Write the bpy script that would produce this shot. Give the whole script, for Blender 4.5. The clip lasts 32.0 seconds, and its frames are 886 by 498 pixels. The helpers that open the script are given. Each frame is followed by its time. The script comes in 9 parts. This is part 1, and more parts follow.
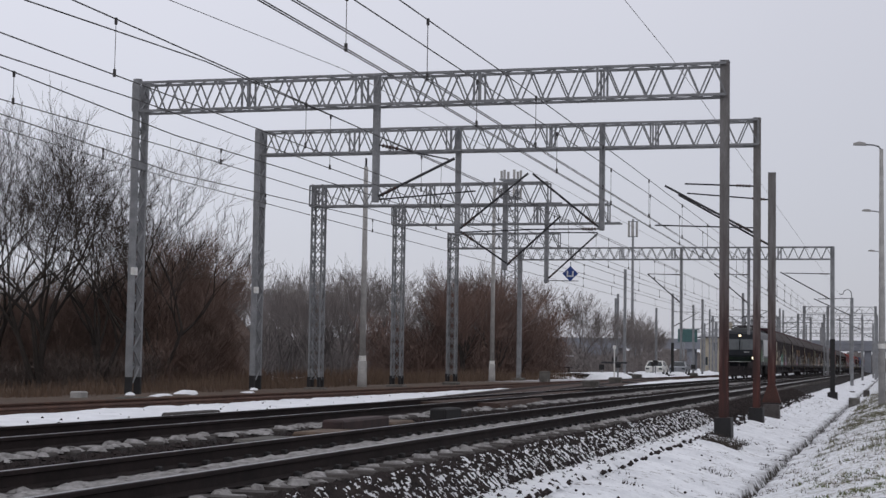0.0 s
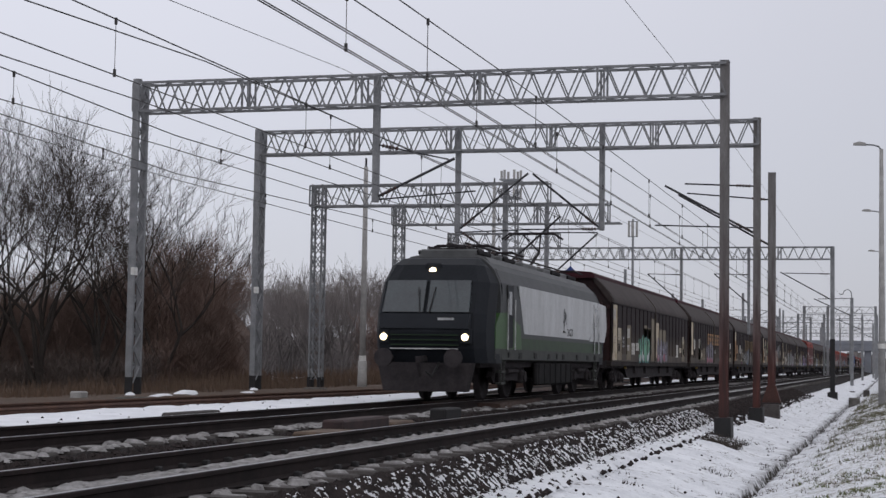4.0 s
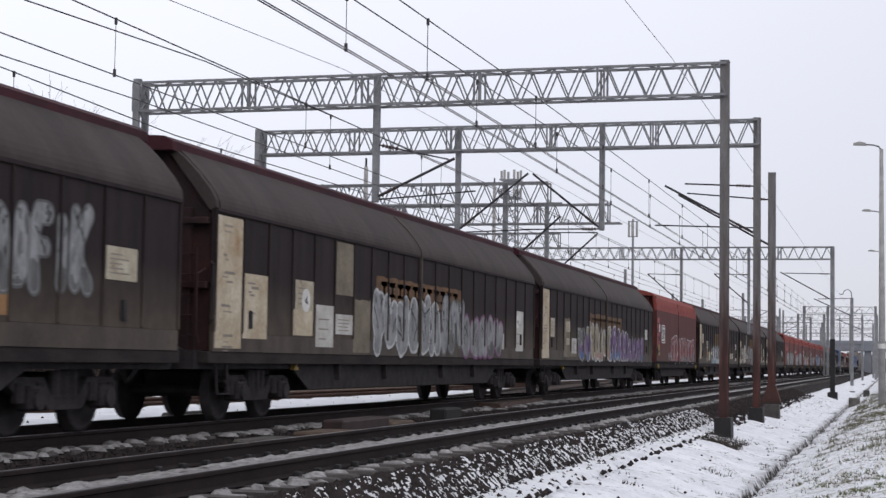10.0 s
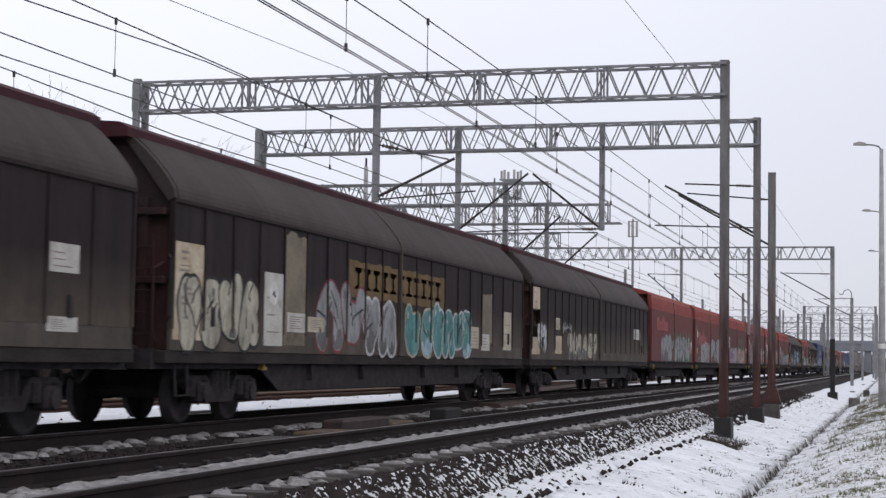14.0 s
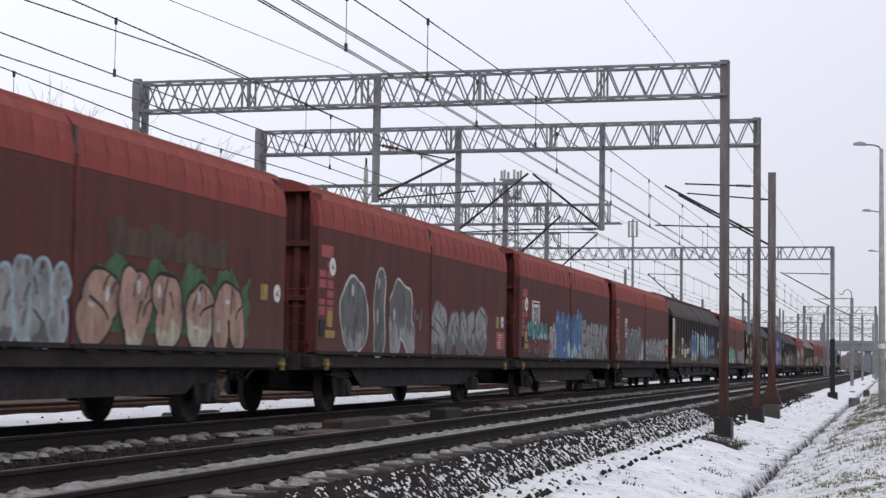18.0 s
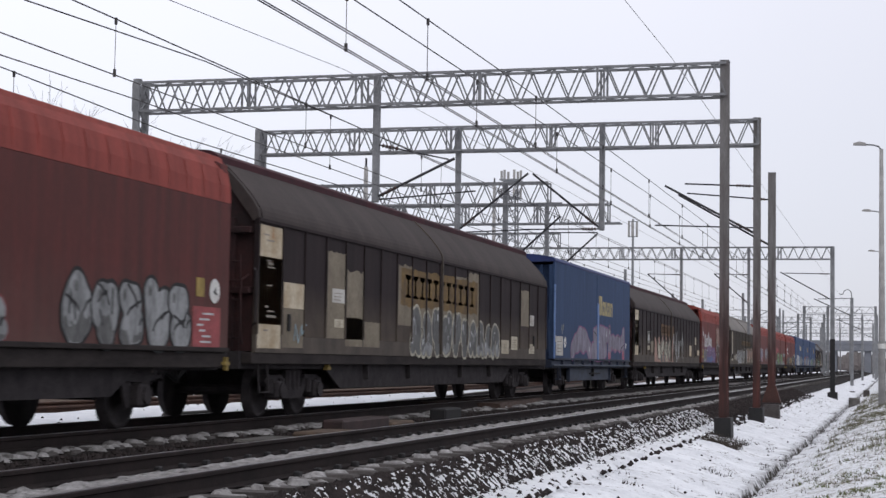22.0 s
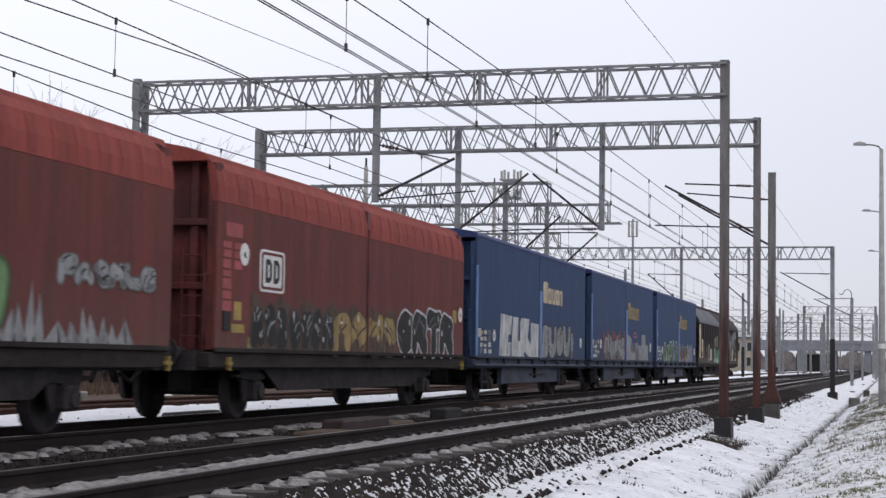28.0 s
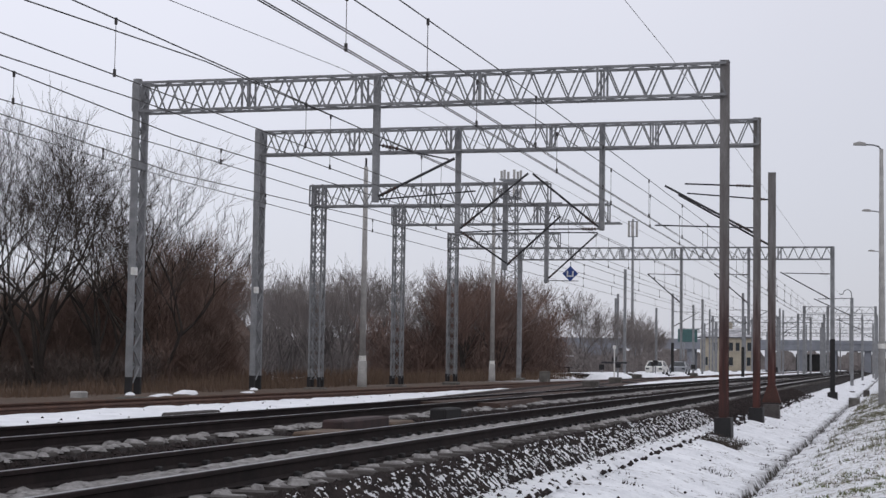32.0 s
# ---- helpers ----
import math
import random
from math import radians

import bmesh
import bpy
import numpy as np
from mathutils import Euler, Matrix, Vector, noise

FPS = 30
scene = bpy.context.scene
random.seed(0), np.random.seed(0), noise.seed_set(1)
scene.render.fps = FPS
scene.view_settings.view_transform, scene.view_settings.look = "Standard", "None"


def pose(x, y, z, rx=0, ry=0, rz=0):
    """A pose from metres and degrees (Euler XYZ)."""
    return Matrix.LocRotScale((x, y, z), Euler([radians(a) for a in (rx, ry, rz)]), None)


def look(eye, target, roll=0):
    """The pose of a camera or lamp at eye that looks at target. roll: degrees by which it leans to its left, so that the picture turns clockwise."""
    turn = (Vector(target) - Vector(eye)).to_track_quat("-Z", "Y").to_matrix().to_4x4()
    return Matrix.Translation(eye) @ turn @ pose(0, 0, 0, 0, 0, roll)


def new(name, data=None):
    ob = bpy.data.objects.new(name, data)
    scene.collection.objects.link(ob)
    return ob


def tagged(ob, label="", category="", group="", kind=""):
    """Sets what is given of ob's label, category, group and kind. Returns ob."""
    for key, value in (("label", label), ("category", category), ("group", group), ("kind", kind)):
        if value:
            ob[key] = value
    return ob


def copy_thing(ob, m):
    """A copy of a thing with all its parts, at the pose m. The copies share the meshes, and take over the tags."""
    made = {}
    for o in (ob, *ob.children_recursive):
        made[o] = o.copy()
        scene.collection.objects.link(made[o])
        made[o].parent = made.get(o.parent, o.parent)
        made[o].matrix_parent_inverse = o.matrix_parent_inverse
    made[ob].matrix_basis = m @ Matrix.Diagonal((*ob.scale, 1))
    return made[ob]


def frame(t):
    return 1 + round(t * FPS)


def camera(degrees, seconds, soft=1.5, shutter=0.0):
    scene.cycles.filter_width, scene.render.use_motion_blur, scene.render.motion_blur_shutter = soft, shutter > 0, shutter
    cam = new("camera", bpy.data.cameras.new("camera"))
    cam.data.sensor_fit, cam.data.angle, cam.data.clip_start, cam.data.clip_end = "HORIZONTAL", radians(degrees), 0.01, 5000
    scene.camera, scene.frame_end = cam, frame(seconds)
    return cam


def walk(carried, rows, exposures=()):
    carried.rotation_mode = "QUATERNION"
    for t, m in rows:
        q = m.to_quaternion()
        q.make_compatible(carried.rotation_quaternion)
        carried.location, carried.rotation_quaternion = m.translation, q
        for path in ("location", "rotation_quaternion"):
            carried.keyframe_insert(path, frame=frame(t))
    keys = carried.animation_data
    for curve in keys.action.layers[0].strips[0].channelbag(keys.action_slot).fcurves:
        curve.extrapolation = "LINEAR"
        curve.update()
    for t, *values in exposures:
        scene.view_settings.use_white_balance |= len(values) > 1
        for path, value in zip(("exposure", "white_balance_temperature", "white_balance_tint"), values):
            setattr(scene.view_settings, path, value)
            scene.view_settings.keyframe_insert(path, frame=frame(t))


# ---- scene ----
# ---- camera ----
# x: across the line, towards the road; y: along the line, away from the camera; z = 0 on the rail heads
EYE = Vector((0.0, 0.0, 0.992))
YAW, PITCH, ROLL = 0.2720, 0.0694, 0.0156
cam = camera(30.76, 32.0, soft=1.45, shutter=0.12)
AIM = Vector((-math.sin(YAW) * math.cos(PITCH), math.cos(YAW) * math.cos(PITCH), math.sin(PITCH)))
EYE_POSE = look(EYE, EYE + AIM * 10, math.degrees(ROLL))
walk(cam, [(0.0, EYE_POSE), (32.0, EYE_POSE)],
     exposures=[(0.0, -0.10), (3.5, -0.09), (4.6, -0.06), (5.5, 0.10), (6.1, 0.31), (28.5, 0.33), (30.2, 0.31), (31.2, 0.24), (32.0, 0.09)])

NEAR, MAIN, SIDE = -6.52, -10.954, -16.7          # track centres
END = 900.0


# ---- light ----
def make_world():
    w = bpy.data.worlds.new("overcast_sky")
    scene.world = w
    w.use_nodes = True
    nt = w.node_tree
    nt.nodes.clear()
    n = nt.nodes.new
    out, bg = n("ShaderNodeOutputWorld"), n("ShaderNodeBackground")
    sky = n("ShaderNodeTexSky")
    sky.sky_type, sky.sun_disc, sky.sun_elevation, sky.sun_rotation = "NISHITA", False, radians(24), radians(150)
    geo, sep, ramp, mix = n("ShaderNodeTexCoord"), n("ShaderNodeSeparateXYZ"), n("ShaderNodeValToRGB"), n("ShaderNodeMixRGB")
    cl, mul = n("ShaderNodeTexNoise"), n("ShaderNodeMixRGB")
    nt.links.new(geo.outputs["Generated"], sep.inputs[0])
    nt.links.new(sep.outputs["Z"], ramp.inputs[0])
    cr = ramp.color_ramp
    cr.elements[0].position, cr.elements[0].color = 0.0, (6.2, 6.3, 7.1, 1)
    cr.elements[1].position, cr.elements[1].color = 1.0, (11.0, 11.1, 11.9, 1)
    e = cr.elements.new(0.22)
    e.color = (8.1, 8.15, 9.1, 1)
    e = cr.elements.new(0.10)
    e.color = (7.2, 7.3, 8.2, 1)
    cl.inputs["Scale"].default_value, cl.inputs["Detail"].default_value = 2.2, 4
    nt.links.new(geo.outputs["Generated"], cl.inputs["Vector"])
    mul.blend_type, mul.inputs[0].default_value = "MULTIPLY", 0.12
    # the cloud is a little thicker over the far end of the line
    side, dim = n("ShaderNodeMapRange"), n("ShaderNodeVectorMath")
    side.inputs[1].default_value, side.inputs[2].default_value, side.inputs[3].default_value, side.inputs[4].default_value = -0.55, 0.05, 1.08, 0.90
    nt.links.new(sep.outputs["X"], side.inputs[0])
    dim.operation = "SCALE"
    nt.links.new(ramp.outputs[0], dim.inputs[0])
    nt.links.new(side.outputs[0], dim.inputs["Scale"])
    nt.links.new(dim.outputs[0], mul.inputs[1])
    nt.links.new(cl.outputs[0], mul.inputs[2])
    mix.inputs[0].default_value = 0.93
    nt.links.new(sky.outputs[0], mix.inputs[1])
    nt.links.new(mul.outputs[0], mix.inputs[2])
    nt.links.new(mix.outputs[0], bg.inputs[0])
    bg.inputs[1].default_value = 0.1
    nt.links.new(bg.outputs[0], out.inputs[0])


make_world()
sun_data = bpy.data.lights.new("sun", "SUN")
sun_data.energy, sun_data.angle, sun_data.color = 0.4, radians(40), (1.0, 0.97, 0.94)
sun = new("sun", sun_data)
sun.matrix_world = look((40, -60, 60), (0, 20, 0))


# ---- materials ----
def mat(name, c1, c2=None, rough=0.8, metal=0.0, scale=2.0, fine=40.0, bump=0.1, mix=0.5, spec=0.3, dist=0.01, c3=None, pos3=0.75, stretch=None, emit=None, vary=0.0):
    """Two colours mixed by a broad noise, a third in patches, fine relief; real-world size."""
    m = bpy.data.materials.new(name)
    m.use_nodes = True
    nt = m.node_tree
    b = nt.nodes["Principled BSDF"]
    b.inputs["Roughness"].default_value, b.inputs["Metallic"].default_value = rough, metal
    b.inputs["Specular IOR Level"].default_value = spec
    n = nt.nodes.new
    tc = n("ShaderNodeTexCoord")
    mp = n("ShaderNodeMapping")
    if stretch:
        mp.inputs["Scale"].default_value = stretch
    nt.links.new(tc.outputs["Object"], mp.inputs[0])
    if vary:
        inf, add = n("ShaderNodeObjectInfo"), n("ShaderNodeVectorMath")
        add.operation = "ADD"
        nt.links.new(mp.outputs[0], add.inputs[0])
        sc = n("ShaderNodeVectorMath")
        sc.operation = "SCALE"
        sc.inputs[0].default_value = (37, 53, 11)
        nt.links.new(inf.outputs["Random"], sc.inputs["Scale"])
        nt.links.new(sc.outputs[0], add.inputs[1])
        vec = add.outputs[0]
    else:
        vec = mp.outputs[0]
    n1, n2 = n("ShaderNodeTexNoise"), n("ShaderNodeTexNoise")
    n1.inputs["Scale"].default_value, n1.inputs["Detail"].default_value, n1.inputs["Roughness"].default_value = scale, 5, 0.65
    n2.inputs["Scale"].default_value, n2.inputs["Detail"].default_value = fine, 3
    nt.links.new(vec, n1.inputs["Vector"])
    nt.links.new(vec, n2.inputs["Vector"])
    c2 = c2 or tuple(v * 0.7 for v in c1)
    r = n("ShaderNodeValToRGB")
    nt.links.new(n1.outputs[0], r.inputs[0])
    cr = r.color_ramp
    cr.elements[0].position, cr.elements[0].color = mix - 0.15, (*c1, 1)
    cr.elements[1].position, cr.elements[1].color = mix + 0.15, (*c2, 1)
    if c3:
        e = cr.elements.new(pos3)
        e.color = (*c3, 1)
    g = n("ShaderNodeMixRGB")
    g.blend_type, g.inputs[0].default_value = "OVERLAY", 0.35
    nt.links.new(r.outputs[0], g.inputs[1])
    nt.links.new(n2.outputs[0], g.inputs[2])
    nt.links.new(g.outputs[0], b.inputs["Base Color"])
    if bump:
        bp = n("ShaderNodeBump")
        bp.inputs["Strength"].default_value, bp.inputs["Distance"].default_value = bump, dist
        nt.links.new(n2.outputs[0], bp.inputs["Height"])
        nt.links.new(bp.outputs[0], b.inputs["Normal"])
    if emit:
        b.inputs["Emission Color"].default_value, b.inputs["Emission Strength"].default_value = (*emit[:3], 1), emit[3]
    return m


def side_mat(name, paint, grime, dust, pale=None, amount=0.5):
    """Wagon paint: vertical runs of grime, dust towards the sill, faded patches."""
    m = mat(name, paint, grime, rough=0.75, scale=1.3, fine=30, bump=0.06, mix=0.5, stretch=(1, 2.6, 0.3), vary=1, spec=0.12)
    nt = m.node_tree
    b = nt.nodes["Principled BSDF"]
    old = b.inputs["Base Color"].links[0].from_socket
    n = nt.nodes.new
    tc, sep, mr, no, mul, mx = n("ShaderNodeTexCoord"), n("ShaderNodeSeparateXYZ"), n("ShaderNodeMapRange"), n("ShaderNodeTexNoise"), n("ShaderNodeMath"), n("ShaderNodeMixRGB")
    nt.links.new(tc.outputs["Object"], sep.inputs[0])
    nt.links.new(tc.outputs["Object"], no.inputs["Vector"])
    no.inputs["Scale"].default_value, no.inputs["Detail"].default_value, no.inputs["Roughness"].default_value = 2.2, 6, 0.7
    mr.inputs[1].default_value, mr.inputs[2].default_value, mr.inputs[3].default_value, mr.inputs[4].default_value = 2.25, 1.05, 0.0, amount * 1.9
    nt.links.new(sep.outputs["Z"], mr.inputs[0])
    mul.operation = "MULTIPLY"
    nt.links.new(mr.outputs[0], mul.inputs[0])
    nt.links.new(no.outputs[0], mul.inputs[1])
    nt.links.new(mul.outputs[0], mx.inputs[0])
    nt.links.new(old, mx.inputs[1])
    mx.inputs[2].default_value = (*dust, 1)
    nt.links.new(mx.outputs[0], b.inputs["Base Color"])
    return m


SNOW = mat("snow", (0.75, 0.76, 0.79), (0.64, 0.65, 0.68), 0.9, scale=1.5, fine=12, bump=0.5, dist=0.03, spec=0.2)
STONE = mat("ballast_stone", (0.040, 0.032, 0.031), (0.018, 0.0155, 0.0155), 0.95, scale=5, fine=30, bump=0.6, dist=0.02, spec=0.1)
RAIL = mat("rail_steel", (0.024, 0.018, 0.0175), (0.014, 0.011, 0.011), 0.8, 0.0, scale=2, spec=0.1)
RAILTOP = mat("rail_running_band", (0.34, 0.33, 0.34), (0.22, 0.21, 0.22), 0.32, 0.9, scale=1, fine=60)
RUST_RAIL = mat("rusty_rail", (0.11, 0.062, 0.045), (0.07, 0.042, 0.034), 0.9, scale=2)
CONCRETE = mat("concrete", (0.34, 0.33, 0.32), (0.24, 0.235, 0.23), 0.9, scale=3, fine=50, bump=0.2)
WEATHERED = mat("weathered_concrete", (0.125, 0.118, 0.108), (0.06, 0.056, 0.052), 0.95, scale=2.5, fine=30, bump=0.4)
TRACK_SNOW = mat("grey_track_snow", (0.34, 0.33, 0.328), (0.165, 0.158, 0.156), 0.95, scale=6, fine=14, mix=0.46, c3=(0.04, 0.035, 0.033), pos3=0.64, bump=0.8, dist=0.04, spec=0.1)
SLEEPER = mat("sleeper_concrete", (0.075, 0.067, 0.065), (0.045, 0.04, 0.038), 0.95, scale=4, fine=40, bump=0.3)
GALV = mat("weathered_galvanised_steel", (0.225, 0.23, 0.24), (0.15, 0.155, 0.163), 0.6, 0.25, scale=3, fine=30, bump=0.08)
DARKSTEEL = mat("dark_painted_steel", (0.05, 0.05, 0.055), (0.03, 0.03, 0.034), 0.6, 0.2, scale=3)
RUSTPOST = mat("rust_stained_steel", (0.085, 0.036, 0.028), (0.045, 0.025, 0.022), 0.85, 0.1, scale=2.5, fine=35, bump=0.2)


def post_mat(name, z0, z1):
    """Weathered steel whose rust gathers, in runs, from mid-height down."""
    m = mat(name, (0.165, 0.160, 0.160), (0.108, 0.099, 0.097), 0.65, 0.15, scale=2.2, fine=30, bump=0.1, stretch=(3, 3, 0.5))
    nt = m.node_tree
    b = nt.nodes["Principled BSDF"]
    old = b.inputs["Base Color"].links[0].from_socket
    n = nt.nodes.new
    tc, sep, mp, no, mr, add, mx, r = n("ShaderNodeTexCoord"), n("ShaderNodeSeparateXYZ"), n("ShaderNodeMapping"), n("ShaderNodeTexNoise"), n("ShaderNodeMapRange"), n("ShaderNodeMath"), n("ShaderNodeMixRGB"), n("ShaderNodeValToRGB")
    nt.links.new(tc.outputs["Object"], sep.inputs[0])
    nt.links.new(tc.outputs["Object"], mp.inputs[0])
    mp.inputs["Scale"].default_value = (5, 5, 0.5)
    nt.links.new(mp.outputs[0], no.inputs["Vector"])
    no.inputs["Scale"].default_value, no.inputs["Detail"].default_value = 2.0, 5
    mr.inputs[1].default_value, mr.inputs[2].default_value, mr.inputs[3].default_value, mr.inputs[4].default_value = z1, z0, -0.25, 0.75
    nt.links.new(sep.outputs["Z"], mr.inputs[0])
    mr.clamp = False
    add.operation, add.use_clamp = "ADD", True
    nt.links.new(mr.outputs[0], add.inputs[0])
    nt.links.new(no.outputs[0], add.inputs[1])
    cr = r.color_ramp
    cr.elements[0].position, cr.elements[0].color = 0.25, (0, 0, 0, 1)
    cr.elements[1].position, cr.elements[1].color = 0.95, (1, 1, 1, 1)
    nt.links.new(add.outputs[0], r.inputs[0])
    rust = n("ShaderNodeValToRGB")
    rust.color_ramp.elements[0].position, rust.color_ramp.elements[0].color = 0.35, (0.080, 0.027, 0.022, 1)
    rust.color_ramp.elements[1].position, rust.color_ramp.elements[1].color = 0.65, (0.034, 0.018, 0.017, 1)
    nt.links.new(no.outputs[0], rust.inputs[0])
    nt.links.new(r.outputs[0], mx.inputs[0])
    nt.links.new(old, mx.inputs[1])
    nt.links.new(rust.outputs[0], mx.inputs[2])
    nt.links.new(mx.outputs[0], b.inputs["Base Color"])
    return m


RUSTY_STEEL = post_mat("steel_rusting_from_below", -0.3, 4.2)
WIRE = mat("contact_wire_copper", (0.07, 0.065, 0.065), (0.05, 0.048, 0.05), 0.5, 0.6)
INSUL = mat("insulator_brown", (0.06, 0.035, 0.03), rough=0.3)
BLACKBASE = mat("black_bitumen_paint", (0.022, 0.021, 0.022), rough=0.8)
GEAR = mat("running_gear_grime", (0.046, 0.041, 0.043), (0.027, 0.024, 0.026), 0.9, spec=0.12, scale=4, fine=30, bump=0.3)
SILL = mat("grimy_sill", (0.040, 0.034, 0.033), (0.022, 0.019, 0.019), 0.9, spec=0.1, scale=2, stretch=(1, 0.6, 2))

KICK = mat("dusty_kick_plate", (0.088, 0.073, 0.060), (0.048, 0.039, 0.034), 0.85, scale=1.1, fine=24, stretch=(1, 1.4, 0.6), vary=1)
BROWN = side_mat("brown_wagon_paint", (0.0265, 0.0185, 0.0198), (0.0155, 0.0115, 0.0124), (0.135, 0.110, 0.086), amount=0.66)
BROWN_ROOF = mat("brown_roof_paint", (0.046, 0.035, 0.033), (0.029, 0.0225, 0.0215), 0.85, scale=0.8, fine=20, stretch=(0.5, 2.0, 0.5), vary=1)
RIDGE = mat("dark_red_ridge", (0.050, 0.014, 0.019), (0.026, 0.0095, 0.013), 0.75, spec=0.15, scale=2)
END_RED = mat("oxide_red_end", (0.046, 0.018, 0.018), (0.018, 0.011, 0.012), 0.85, scale=2)
RED_END = mat("red_end_paint", (0.13, 0.032, 0.028), (0.06, 0.02, 0.02), 0.8, scale=2)
RED = side_mat("traffic_red_paint", (0.142, 0.042, 0.038), (0.092, 0.036, 0.033), (0.130, 0.075, 0.066), amount=0.5)
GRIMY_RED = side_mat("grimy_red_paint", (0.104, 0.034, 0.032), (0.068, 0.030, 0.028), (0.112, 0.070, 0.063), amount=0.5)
# upper door edges and roof: a brighter red than the doors below
RED_TOP = mat("brighter_red_top", (0.25, 0.058, 0.048), (0.165, 0.042, 0.036), 0.75, spec=0.15, scale=1.2, stretch=(1, 3, 0.4), vary=1)
BLUE = side_mat("blue_wagon_paint", (0.038, 0.064, 0.131), (0.029, 0.050, 0.103), (0.06, 0.075, 0.11), amount=0.3)
BLUE_SILL = mat("grimy_blue_sill", (0.028, 0.037, 0.064), (0.017, 0.021, 0.034), 0.8, scale=2, stretch=(1, 0.5, 2), vary=1)
BLUE_BEAM = mat("dusty_blue_beam", (0.058, 0.072, 0.108), (0.030, 0.035, 0.050), 0.7, scale=1.6, stretch=(1, 0.6, 1.4), vary=1)
BLUE_ROOF = mat("blue_roof", (0.020, 0.035, 0.13), (0.015, 0.024, 0.09), 0.6, scale=2)
LIGHTBLUE = mat("light_blue_strip", (0.12, 0.20, 0.40), (0.09, 0.15, 0.30), 0.6)
GREYBROWN = side_mat("grey_brown_paint", (0.058, 0.047, 0.038), (0.036, 0.030, 0.026), (0.12, 0.10, 0.08))
GREY_ROOF = mat("grey_brown_roof", (0.16, 0.14, 0.125), (0.11, 0.10, 0.09), 0.7, scale=1, stretch=(0.5, 2, 0.5))
TEALBLUE = mat("faded_blue_end", (0.05, 0.11, 0.17), (0.03, 0.06, 0.10), 0.7)
TAN = mat("washed_tan_panel", (0.50, 0.44, 0.34), (0.33, 0.26, 0.17), 0.8, scale=1.6, fine=18, vary=1, c3=(0.30, 0.16, 0.08), pos3=0.74)
OCHRE = mat("ochre_board", (0.30, 0.165, 0.075), (0.20, 0.115, 0.06), 0.8, scale=2, vary=1)
PALE = mat("washed_brown_patch", (0.20, 0.172, 0.128), (0.125, 0.103, 0.078), 0.85, scale=1.4, fine=18, vary=1, c3=(0.07, 0.052, 0.042), pos3=0.76)
PAPER = mat("white_label", (0.62, 0.62, 0.60), (0.48, 0.47, 0.45), 0.7, scale=4, vary=1)


def paint(name, c, k=0.42):
    grey = 0.33 * sum(c)
    c = tuple((v * 0.78 + grey * 0.22) * 0.80 for v in c)
    return mat(name, c, tuple(v * k for v in c), 0.75, scale=3.2, fine=30, bump=0.03, mix=0.54, stretch=(1, 1.6, 0.7), c3=(0.05, 0.035, 0.032), pos3=0.76)


P = {k: paint("spray_" + k, v) for k, v in dict(
    mint=(0.16, 0.50, 0.30), white=(0.62, 0.63, 0.64), black=(0.022, 0.022, 0.024), lilac=(0.27, 0.24, 0.33), pink=(0.52, 0.10, 0.18), purple=(0.20, 0.10, 0.27),
    teal=(0.07, 0.33, 0.32), yellow=(0.36, 0.34, 0.10), silver=(0.33, 0.34, 0.35), skyblue=(0.36, 0.56, 0.66), blue=(0.05, 0.17, 0.42), green=(0.06, 0.17, 0.06), lime=(0.18, 0.34, 0.12),
    salmon=(0.48, 0.27, 0.20), orange=(0.45, 0.12, 0.05), red=(0.27, 0.035, 0.04), gold=(0.38, 0.25, 0.06), sand=(0.40, 0.33, 0.20), brown=(0.10, 0.055, 0.035), cream=(0.52, 0.48, 0.36),
    grey=(0.15, 0.15, 0.15), magenta=(0.28, 0.08, 0.24), signal_yellow=(0.46, 0.31, 0.04), cream_yellow=(0.50, 0.40, 0.16)).items()}


